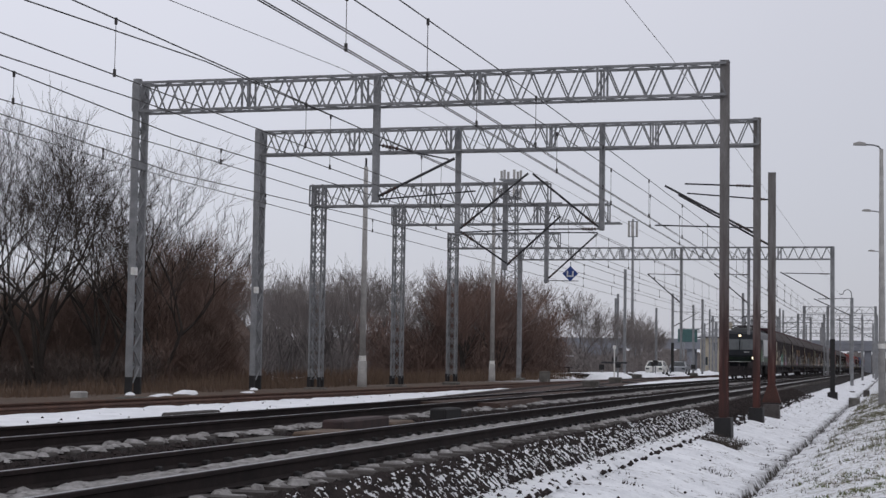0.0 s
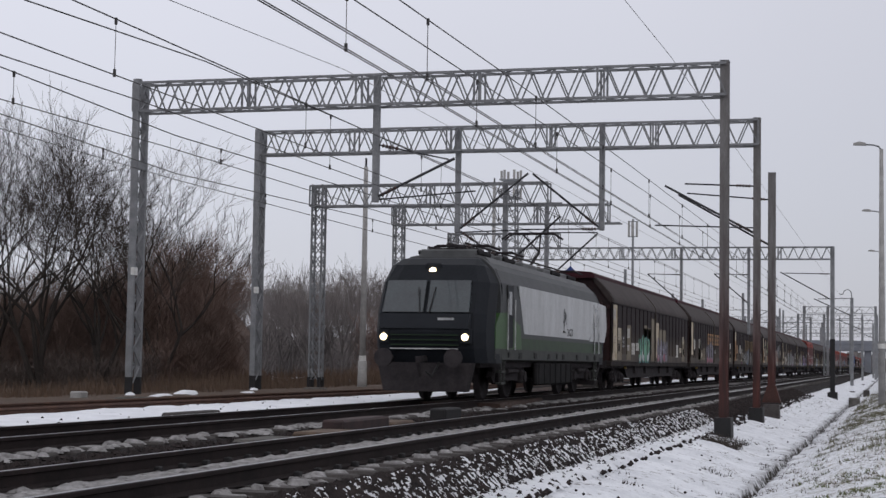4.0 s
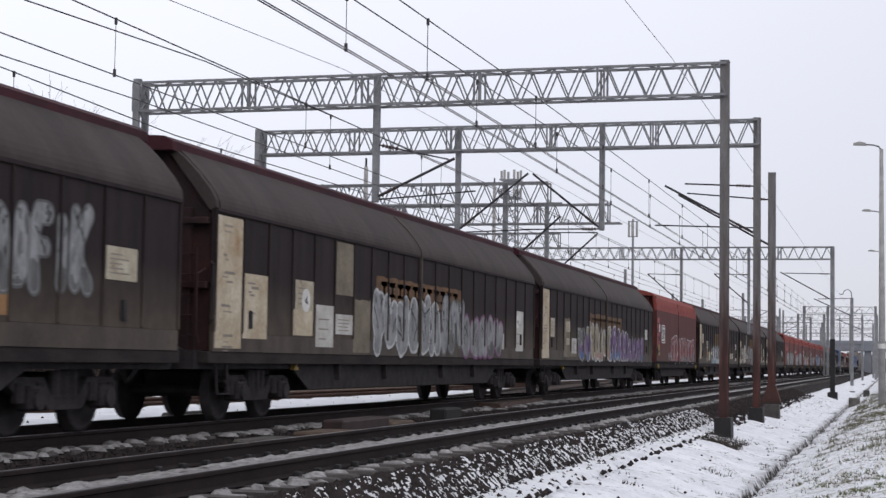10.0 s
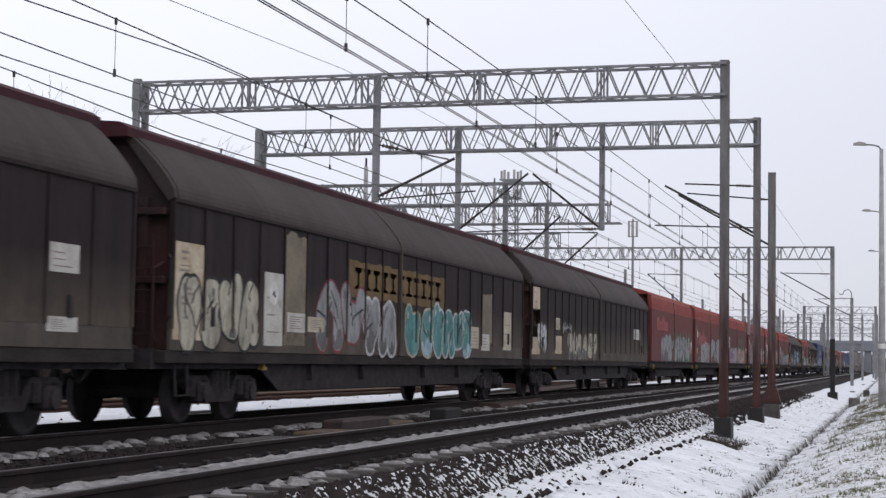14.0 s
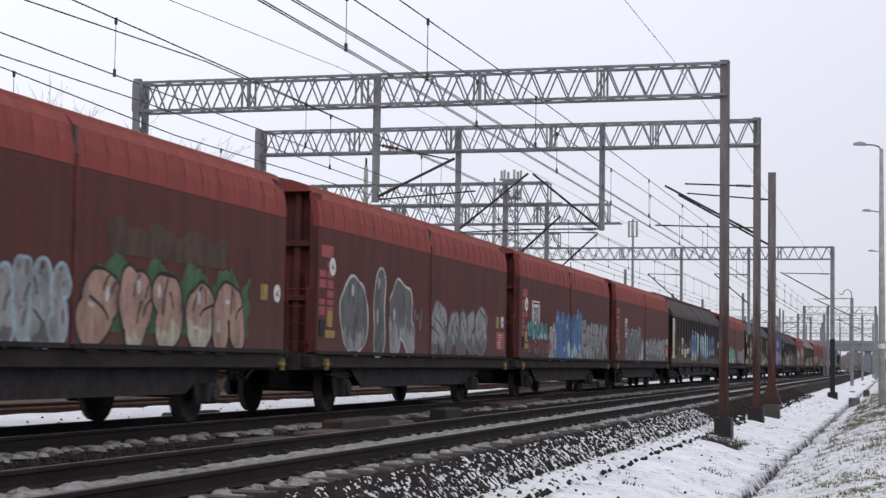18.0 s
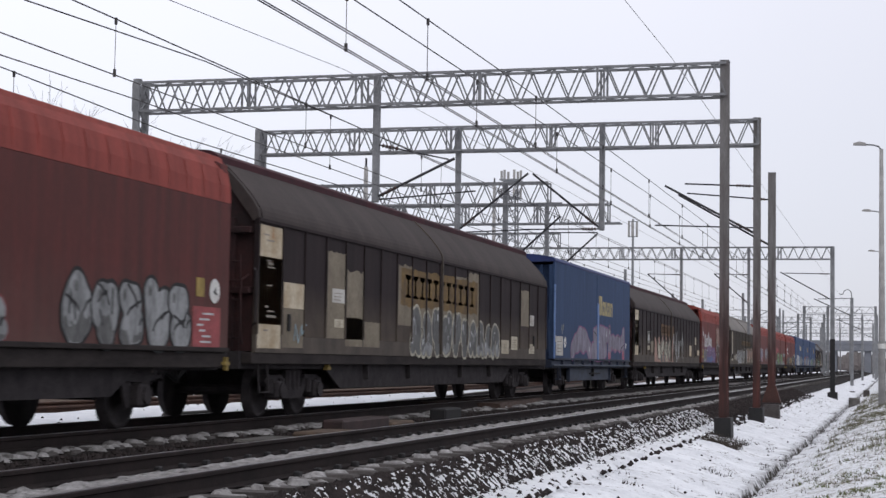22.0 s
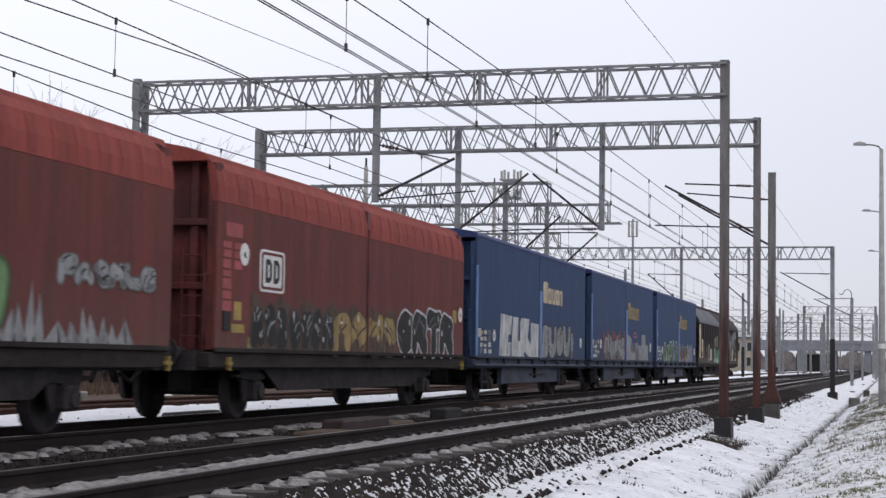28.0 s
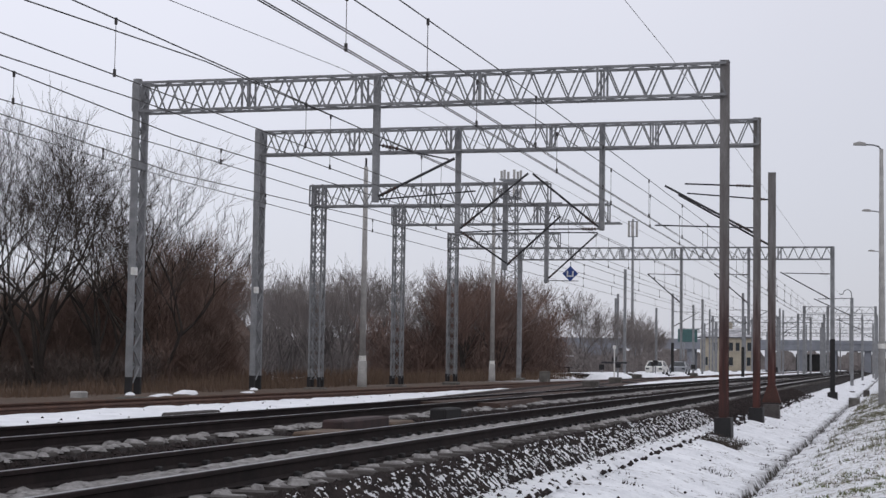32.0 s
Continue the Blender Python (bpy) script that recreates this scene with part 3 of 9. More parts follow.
def bars(t, name, g, split):
    """One mesh, or each bar of it as a part of its own."""
    if not split:
        return part(name + "_lacing", g, GALV, t, kind="stuff")
    for i in range(0, len(g.v), 8):
        h = Geo()
        h.v, h.f = g.v[i:i + 8], [(0, 1, 5, 4), (1, 2, 6, 5), (2, 3, 7, 6), (3, 0, 4, 7), (3, 2, 1, 0), (4, 5, 6, 7)]
        part(name + "_bar", h, GALV, t)


def truss(t, x0, x1, y, zt, zb, dy=0.5, panel=0.62, slant=0.0):
    """A box truss across the tracks: four chords, lacing on front, back, top and bottom."""
    split = y < 60
    for name, z in (("top_chord", zt), ("bottom_chord", zb)):
        for s in (-1, 1):
            e = x1 + (slant if z == zb else 0.0)
            part(name, Geo().bar((x0, y + s * dy / 2, z), (e, y + s * dy / 2, z), 0.06), GALV, t)
    for s in (-1, 1):
        g = Geo()
        laced(g, ((x0 + 0.1, y + s * dy / 2, zb), (x1, y + s * dy / 2, zb)), ((x0 + 0.1, y + s * dy / 2, zt), (x1, y + s * dy / 2, zt)), panel * 1.02, 0.034)
        bars(t, "side", g, split)
    for z in (zt, zb):
        g = Geo()
        laced(g, ((x0 + 0.1, y - dy / 2, z), (x1, y - dy / 2, z)), ((x0 + 0.1, y + dy / 2, z), (x1, y + dy / 2, z)), panel * 1.6, 0.028)
        bars(t, "flat", g, split)
    g = Geo()
    n = max(1, int((x1 - x0) / 2.9))
    for i in range(n + 1):
        x = x0 + (x1 - x0) * i / n
        for d in (0, 0.16):
            if x + d <= x1:
                g.bar((x + d, y - dy / 2, zb), (x + d, y - dy / 2, zt), 0.045)
                g.bar((x + d, y + dy / 2, zb), (x + d, y + dy / 2, zt), 0.045)
    bars(t, "upright", g, split)


def laced_post(t, x, y, z0, z1, dy=0.52, w=0.17, black=0.45):
    """Two channels set along the line, joined by lacing; black foot."""
    for s in (-1, 1):
        yy = y + s * dy / 2
        prof = [(x - w / 2, yy - 0.05), (x + w / 2, yy - 0.05), (x + w / 2, yy + 0.05), (x - w / 2, yy + 0.05)]
        ch = part("channel", Geo().prism(prof, z0 + black, z1, "z"), GALV, t)
        prof2 = [(a * 1.0 + (0.003 if a > x else -0.003), b_ + (0.003 if b_ > yy else -0.003)) for a, b_ in prof]
        part("channel_foot", Geo().prism(prof2, z0, z0 + black, "z"), BLACKBASE, ch, "black painted foot")
    for sx in (-1, 1):
        g = Geo()
        laced(g, ((x + sx * w / 2, y - dy / 2 + 0.05, z0 + 0.3), (x + sx * w / 2, y - dy / 2 + 0.05, z1)), ((x + sx * w / 2, y + dy / 2 - 0.05, z0 + 0.3), (x + sx * w / 2, y + dy / 2 - 0.05, z1)), 0.8, 0.032)
        bars(t, "lacing", g, y < 50)
    part("batten", Geo().box(x - w / 2 - 0.006, x + w / 2 + 0.006, y - dy / 2 - 0.06, y + dy / 2 + 0.06, z0 + 5.9, z0 + 6.07), GALV, t)
    part("number_plate", Geo().box(x + 0.0, x + w / 2 + 0.012, y - dy / 2 - 0.062, y - dy / 2 + 0.14, z0 + 3.1, z0 + 3.3), PAPER, t, "small pale plate")
    part("footing", Geo().box(x - 0.3, x + 0.3, y - 0.5, y + 0.5, z0 - 0.6, z0 - 0.07, 0.04), WEATHERED, t)
    cap = Geo()
    flake(cap, x + 0.12, y - 0.4, z0, 0.16, 0.14, 0.07, random.Random(int(y)), 0.0, True)
    part("snow_cap", cap, SNOW, t, "lump of snow on the footing", True)
    return t


def lattice_mast(t, x, y, z0, z1, w=0.38):
    """Four angles with crossed lacing on every face."""
    c = [(x - w / 2, y - w / 2), (x + w / 2, y - w / 2), (x + w / 2, y + w / 2), (x - w / 2, y + w / 2)]
    for a, b_ in c:
        part("leg", Geo().bar((a, b_, z0 + 0.35), (a, b_, z1), 0.062), GALV, t)
        part("leg_foot", Geo().bar((a, b_, z0), (a, b_, z0 + 0.35), 0.1), BLACKBASE, t)
    for i in range(4):
        (a, b_), (d, e) = c[i], c[(i + 1) % 4]
        g = Geo()
        laced(g, ((a, b_, z0 + 0.2), (a, b_, z1)), ((d, e, z0 + 0.2), (d, e, z1)), 0.95, 0.028)
        laced(g, ((d, e, z0 + 0.2), (d, e, z1)), ((a, b_, z0 + 0.2), (a, b_, z1)), 0.95, 0.028)
        bars(t, "lacing", g, y < 50)
    part("footing", Geo().box(x - 0.35, x + 0.35, y - 0.35, y + 0.35, z0 - 0.5, z0 - 0.02, 0.04), WEATHERED, t)


def steel_post(t, x, y, z0, z1, w=0.2, d=0.3, name="post"):
    """A broad-flange post: web and two flanges, with batten plates between them."""
    g = Geo()
    g.box(x - w / 2, x + w / 2, y - d / 2, y - d / 2 + 0.02, z0, z1, 0.004)
    g.box(x - w / 2, x + w / 2, y + d / 2 - 0.02, y + d / 2, z0, z1, 0.004)
    g.box(x - 0.012, x + 0.012, y - d / 2 + 0.02, y + d / 2 - 0.02, z0, z1)
    part(name, g, RUSTY_STEEL, t, "steel post, rust-stained towards its foot")
    part("cap_plate", Geo().box(x - w / 2 - 0.01, x + w / 2 + 0.01, y - d / 2 - 0.01, y + d / 2 + 0.01, z1, z1 + 0.015), GALV, t)


def footing(t, x, y, z, w=0.55, top=0.35, m=BLACKBASE, label="black tarred concrete footing"):
    part("footing", Geo().prism([(x - w / 2, z - 0.5), (x + w / 2, z - 0.5), (x + w / 2 * 0.9, z + top), (x - w / 2 * 0.9, z + top)], y - 0.35, y + 0.35), m, t, label)


def insulator(g, p, q, r=0.055):
    p, q = Vector(p), Vector(q)
    n = 5
    for i in range(n):
        a, b_ = p.lerp(q, i / n), p.lerp(q, (i + 0.6) / n)
        g.tube(a, b_, r, 8, r * 0.6)


def drop_post(t, x, y, z0, z1, w=0.16):
    part("drop_post", Geo().box(x - w / 2, x + w / 2, y - 0.09, y + 0.09, z0, z1, 0.02), GALV, t)


def arm(t, p, q, r=0.035, ins=True, name="cantilever_arm"):
    p, q = Vector(p), Vector(q)
    a = part(name, Geo().tube(p, q, r, 8), DARKSTEEL, t)
    if ins:
        g = Geo()
        insulator(g, p.lerp(q, 0.05), p.lerp(q, 0.05 + 0.45 / max(0.6, (q - p).length)))
        part("insulator", g, INSUL, a, "ribbed brown insulator", True)


def gantry(label):
    return thing("catenary_gantry", label, "catenary gantry", "catenary gantries")


G1Y, G2Y, G3Y, G4Y, G5Y, G6Y = 38.41, 48.62, 54.0, 63.8, 72.6, 95.4
g1 = gantry("grey lattice portal gantry spanning three snowy tracks")
truss(g1, -19.15, -3.75, G1Y, 8.15, 7.4)
laced_post(g1, -19.04, G1Y, 0.0, 8.25)
steel_post(g1, -3.8, G1Y, -0.5, 8.22, 0.2, 0.34)
footing(g1, -3.8, G1Y, -0.78, 0.42, 0.55)
drop_post(g1, -12.5, G1Y, 4.95, 8.2)
arm(g1, (-12.42, G1Y, 5.1), (-10.45, G1Y, 6.02))
arm(g1, (-12.42, G1Y, 6.4), (-10.6, G1Y, 6.0), 0.02)
arm(g1, (-12.4, G1Y, 5.02), (-9.9, G1Y, 5.2), 0.02, False, "registration_arm")
g2 = gantry("grey lattice portal gantry with two drop posts over the tracks")
truss(g2, -19.85, -3.8, G2Y, 8.32, 7.58)
laced_post(g2, -19.78, G2Y, -0.02, 8.4)
steel_post(g2, -3.85, G2Y, -0.45, 8.38, 0.2, 0.34)
footing(g2, -3.85, G2Y, -0.7, 0.44, 0.46)
drop_post(g2, -13.1, G2Y, 5.0, 8.35)
drop_post(g2, -8.53, G2Y, 5.05, 8.35)
arm(g2, (-13.0, G2Y, 5.15), (-10.85, G2Y, 6.85))
arm(g2, (-13.0, G2Y, 5.05), (-11.5, G2Y, 4.05), 0.03)
arm(g2, (-13.0, G2Y, 5.02), (-10.7, G2Y, 5.1), 0.022, False, "registration_arm")
arm(g2, (-8.62, G2Y, 5.15), (-10.7, G2Y, 6.83))
arm(g2, (-8.6, G2Y, 5.1), (-11.0, G2Y, 5.1), 0.022, True, "registration_arm")
arm(g2, (-3.95, G2Y, 4.95), (-6.6, G2Y, 6.4))
arm(g2, (-3.95, G2Y, 6.35), (-6.0, G2Y, 6.45), 0.025)
arm(g2, (-3.95, G2Y, 5.1), (-6.9, G2Y, 5.2), 0.022, False, "registration_arm")
g3 = gantry("grey lattice cantilever gantry on a lattice mast")
truss(g3, -19.95, -11.3, G3Y, 7.15, 6.42, slant=0.5)
lattice_mast(g3, -19.68, G3Y, 0.0, 7.2)
drop_post(g3, -12.84, G3Y, 4.15, 7.2)
arm(g3, (-12.8, G3Y, 4.3), (-10.9, G3Y, 6.0))
g4 = gantry("grey lattice cantilever gantry carrying a drop post")
truss(g4, -19.95, -10.9, G4Y, 7.36, 6.6, slant=0.5)
lattice_mast(g4, -19.70, G4Y, 0.0, 7.4)
drop_post(g4, -13.44, G4Y, 4.2, 7.4)
arm(g4, (-13.4, G4Y, 4.35), (-11.35, G4Y, 6.2))
arm(g4, (-13.4, G4Y, 6.25), (-11.35, G4Y, 6.23), 0.025, False)
g5 = gantry("short lattice cantilever gantry on a lattice mast")
truss(g5, -19.95, -14.7, G5Y, 6.93, 6.25, slant=0.4)
lattice_mast(g5, -19.75, G5Y, 0.05, 6.95)
g6 = gantry("distant slender lattice portal gantry over the tracks")
truss(g6, -21.75, -3.25, G6Y, 7.9, 7.2)
part("post", Geo().box(-21.85, -21.6, G6Y - 0.15, G6Y + 0.15, 0.0, 7.95, 0.03), GALV, g6)
part("footing", Geo().box(-22.1, -21.4, G6Y - 0.4, G6Y + 0.4, -0.6, 0.05, 0.04), WEATHERED, g6)
part("post", Geo().box(-3.38, -3.14, G6Y - 0.15, G6Y + 0.15, -0.5, 7.95, 0.03), GALV, g6)
part("black_band", Geo().box(-3.40, -3.12, G6Y - 0.17, G6Y + 0.17, -0.5, 2.6, 0.02), BLACKBASE, g6, "black painted lower post")
footing(g6, -3.26, G6Y, -0.75, 0.6, 0.3)
for dx in (-11.95, -8.02):
    drop_post(g6, dx, G6Y, 2.8, 7.95)
    arm(g6, (dx, G6Y, 4.6), (dx - 2.0, G6Y, 6.35))
    arm(g6, (dx, G6Y, 6.3), (dx - 2.0, G6Y, 6.35), 0.025)
arm(g6, (-3.4, G6Y, 4.9), (-6.2, G6Y, 6.45))
arm(g6, (-3.4, G6Y, 6.35), (-6.0, G6Y, 6.4), 0.025)

p7 = thing("catenary_post", "grey steel catenary post, rust-stained below, on a concrete block", "catenary post", "catenary posts")
steel_post(p7, -3.8, 54.15, -0.1, 7.38, 0.24, 0.3)
part("flare", Geo().prism([(-4.1, -0.2), (-3.5, -0.2), (-3.66, 0.35), (-3.94, 0.35)], 53.98, 54.32), RUSTPOST, p7, "flared rusty base")
footing(p7, -3.8, 54.15, -0.66, 0.55, 0.4, SLEEPER, "dark grey concrete footing block")
arm(p7, (-3.9, 54.15, 5.0), (-6.9, 54.15, 6.7))
arm(p7, (-3.9, 54.15, 6.5), (-6.6, 54.15, 6.75), 0.025)


def concrete_pole(x, y, z0, z1, r0, r1, label):
    t = thing("concrete_pole", label, "pole", "poles")
    part("shaft", Geo().tube((x, y, z0), (x, y, z1), r0, 10, r1), CONCRETE, t, smooth=True)
    part("cap", Geo().tube((x, y, z1), (x, y, z1 + 0.35), r1 * 0.5, 8), DARKSTEEL, t)
    part("foot_socket", Geo().tube((x, y, z0 - 0.3), (x, y, z0 + 1.05), r0 * 1.5, 10, r0 * 1.25), CONCRETE, t, "broader concrete socket", True)
    part("collar", Geo().tube((x, y, z0 + 1.05), (x, y, z0 + 1.25), r0 * 1.08, 10), PAPER, t)


concrete_pole(-20.0, 60.2, -0.1, 8.6, 0.135, 0.085, "tall grey concrete pole by the siding")
concrete_pole(-22.0, 89.7, -0.2, 11.2, 0.14, 0.09, "tall grey concrete pole before the trees")


# ---- overhead wires ----
def wire(name, pts, r, label):
    whole(name, Geo().path(pts, r, 4), WIRE, label, "overhead wire", "overhead wires")


def line(x, p, q, far=420.0, z_far=None):
    """A wire through two points (y, z) of the plane x, run straight on to both sides."""
    (y0, z0), (y1, z1) = p, q
    k = (z1 - z0) / (y1 - y0)
    pts = [(x, y0 - 26, z0 - 26 * k * 0.6), (x, y0, z0), (x, y1, z1)]
    z = z1 if z_far is None else z_far
    pts += [(x, y1 + 14, z1 + (z - z1) * 0.7), (x, y1 + 30, z), (x, far, z)]
    return pts


def height(pts, y):
    for (_, ya, za), (_, yb, zb) in zip(pts, pts[1:]):
        if ya <= y <= yb:
            return za + (zb - za) * (y - ya) / (yb - ya)
    return pts[-1][2]


def catenary(x, contact, messenger, first, step, pair=0.0, far=420.0, top=None):
    """Contact wire (or a pair), messenger and droppers between them."""
    c, m = line(x, *contact, far), line(x, *messenger, far, top)
    for dx in ((-pair, pair) if pair else (0,)):
        wire("contact_wire", [(a + dx, b, d) for a, b, d in c], 0.010, "dark contact wire over the track")
    wire("messenger_wire", m, 0.012, "dark messenger wire carrying droppers")
    y = first
    while y < min(150, far):
        zc, zm = height(c, y), height(m, y)
        g = Geo().tube((x, y, zc), (x, y, zm), 0.006, 4)
        g.tube((x, y, zc - 0.03), (x, y, zc + 0.08), 0.024, 5).tube((x, y, zm - 0.08), (x, y, zm + 0.02), 0.024, 5)
        whole("dropper", g, WIRE, "thin vertical dropper with two clamps", "dropper", "droppers")
        y += step


catenary(-10.95, ((18.0, 5.09), (21.9, 5.10)), ((19.9, 5.92), (25.3, 5.94)), 21.2, 8.0)
catenary(-11.8, ((19.5, 5.10), (23.6, 5.15)), ((20.1, 6.00), (26.3, 6.27)), 33.0, 9.0, top=6.4, far=120)
catenary(-13.85, ((22.9, 5.10), (29.2, 5.15)), ((22.9, 5.62), (29.5, 5.43)), 23.3, 8.5, far=200, top=5.6)
catenary(-15.7, ((26.0, 5.11), (33.5, 5.02)), ((26.0, 5.38), (33.5, 5.16)), 30.0, 9.0, far=300, top=5.5)
catenary(-6.96, ((17.0, 5.09), (22.0, 5.10)), ((20.3, 5.83), (33.1, 5.95)), 20.0, 7.0, 0.025, top=6.1)
catenary(-6.56, ((17.0, 5.08), (22.0, 5.12)), ((21.0, 5.98), (26.8, 6.06)), 22.5, 7.5, 0.025, top=6.2)
wire("earth_wire", line(-13.4, (28.1, 7.86), (38.5, 8.36), 300), 0.008, "thin earth wire over the gantry tops")
wire("earth_wire", line(-5.1, (31.4, 8.23), (38.5, 8.40), 300), 0.008, "thin earth wire over the gantry tops")
# ---- train ----
def travel(t):
    """Where the front of the locomotive is at t seconds."""
    steps = ((0, -0.6), (3, -0.8), (5.7, -0.1), (7, 0.0), (33, 0.0))
    d = 0.0
    for (a, u), (b, w) in zip(steps, steps[1:]):
        if a <= t <= b:
            d = u + (w - u) * (t - a) / (b - a)
    return 6.126e-05 * t ** 3 - 0.02604 * t ** 2 - 21.0336 * t + 121.62 + d


def wheel_geo(r=0.46):
    g = Geo()
    rings = [(0.07, r + 0.028), (0.045, r + 0.028), (0.04, r), (-0.065, r - 0.008), (-0.065, r - 0.07), (-0.03, r - 0.08), (-0.02, 0.14), (-0.07, 0.12), (-0.07, 0.0)]
    n = 20
    for x, q in rings:
        for k in range(n):
            w = 2 * math.pi * k / n
            g.v.append((-x, q * math.cos(w), q * math.sin(w)))
    for i in range(len(rings) - 1):
        for k in range(n):
            a, b_ = i * n + k, i * n + (k + 1) % n
            g.f.append((a, b_, b_ + n, a + n))
    g.f.append(tuple(range(n))[::-1])
    return g


WHEELMESH = fix(wheel_geo().mesh("wheel", GEAR, True))
WHEELBIG = fix(wheel_geo(0.6).mesh("wheel", GEAR, True))


def wheels(parent, y, r=0.46, mesh=WHEELMESH, axle=True):
    for s in (-1, 1):
        w = new("wheel", mesh)
        w.parent, w.location = parent, (s * 0.7525, y, r)
        w.rotation_euler = (0, 0, 0 if s > 0 else math.pi)
    if axle:
        part("axle", Geo().tube((-0.75, y, r), (0.75, y, r), 0.085, 8), GEAR, parent)


def bogie(t, y):
    g = Geo()
    for s in (-1, 1):
        x = s * 1.02
        prof = [(y - 1.35, 0.62), (y - 1.2, 0.72), (y - 0.55, 0.72), (y - 0.35, 0.5), (y + 0.35, 0.5), (y + 0.55, 0.72), (y + 1.2, 0.72), (y + 1.35, 0.62), (y + 1.2, 0.52), (y + 0.6, 0.55), (y + 0.42, 0.32), (y - 0.42, 0.32), (y - 0.6, 0.55), (y - 1.2, 0.52)]
        g.prism(prof, x - 0.06, x + 0.06, "x")
        for d in (-0.22, 0.0, 0.22):
            g.tube((x, y + d, 0.46), (x, y + d, 0.8), 0.09, 8)
    g.box(-1.0, 1.0, y - 0.22, y + 0.22, 0.5, 0.78, 0.03)
    b = part("bogie", g, GEAR, t)
    for d in (-0.9, 0.9):
        wheels(b, y + d)
        for s in (-1, 1):
            q = Geo().box(s * 1.08 - 0.13, s * 1.08 + 0.13, y + d - 0.17, y + d + 0.17, 0.32, 0.62, 0.04)
            q.tube((s * 1.2, y + d, 0.46), (s * 1.25, y + d, 0.46), 0.13, 10)
            part("axle_box", q, GEAR, b)
            for e in (-0.25, 0.25):
                part("spring", Geo().tube((s * 1.08, y + d + e, 0.42), (s * 1.08, y + d + e, 0.66), 0.08, 8), GEAR, b)


def end_gear(t, L, m=GEAR):
    """Buffers, hook and hose at both ends."""
    for y, d in ((0.0, 1), (L, -1)):
        for s in (-1, 1):
            part("buffer", Geo().tube((s * 0.875, y + d * 0.05, 1.06), (s * 0.875, y + d * 0.62, 1.06), 0.085, 10).tube((s * 0.875, y, 1.06), (s * 0.875, y + d * 0.05, 1.06), 0.23, 14), m, t)
        part("coupling", Geo().bar((0, y - d * 0.02, 1.02), (0, y + d * 0.7, 1.05), 0.09, 0.14).bar((0.0, y, 1.0), (0.0, y + d * 0.25, 0.62), 0.06), m, t)
        part("brake_hose", Geo().path([(0.35, y + d * 0.65, 0.95), (0.38, y + d * 0.3, 0.8), (0.33, y + d * 0.08, 0.62), (0.2, y, 0.75)], 0.03, 6), BLACKBASE, t)


def ladder(g, x, y, z0, z1, w=0.35):
    for d in (-w / 2, w / 2):
        g.tube((x + d, y, z0), (x + d, y, z1), 0.014, 5)
    z = z0 + 0.15
    while z < z1:
        g.tube((x - w / 2, y, z), (x + w / 2, y, z), 0.012, 5)
        z += 0.3


def end_wall(t, y, d, xw, z0, z1, m, top):
    """Braced end wall, set back behind the side doors; d: outward along the line."""
    g = Geo().box(-xw, xw, y - 0.04, y + 0.04, z0, z1)
    w = part("end_wall", g, m, t)
    for x in (-0.95, -0.32, 0.32, 0.95):
        part("end_post", Geo().box(x - 0.06, x + 0.06, min(y, y + d * 0.16), max(y, y + d * 0.16), z0, z1, 0.01), m, w)
    for z in (z0 + 0.95, z0 + 1.9):
        part("end_rib", Geo().box(-xw, xw, min(y, y + d * 0.2), max(y, y + d * 0.2), z - 0.05, z + 0.05, 0.01), m, w)
    r = Geo()
    ladder(r, xw - 0.3, y + d * 0.26, z0 - 0.25, z0 + 1.5)
    r.path([(xw - 0.05, y + d * 0.3, z0 + 0.1), (xw - 0.05, y + d * 0.4, z0 + 0.3), (xw - 0.05, y + d * 0.4, z0 + 1.1), (xw - 0.05, y + d * 0.1, z0 + 1.2)], 0.016, 5)
    part("hand_rail", r, m, w)


HOOP = mat("grimy_hoop", (0.075, 0.060, 0.048), (0.045, 0.036, 0.030), 0.85, scale=2)


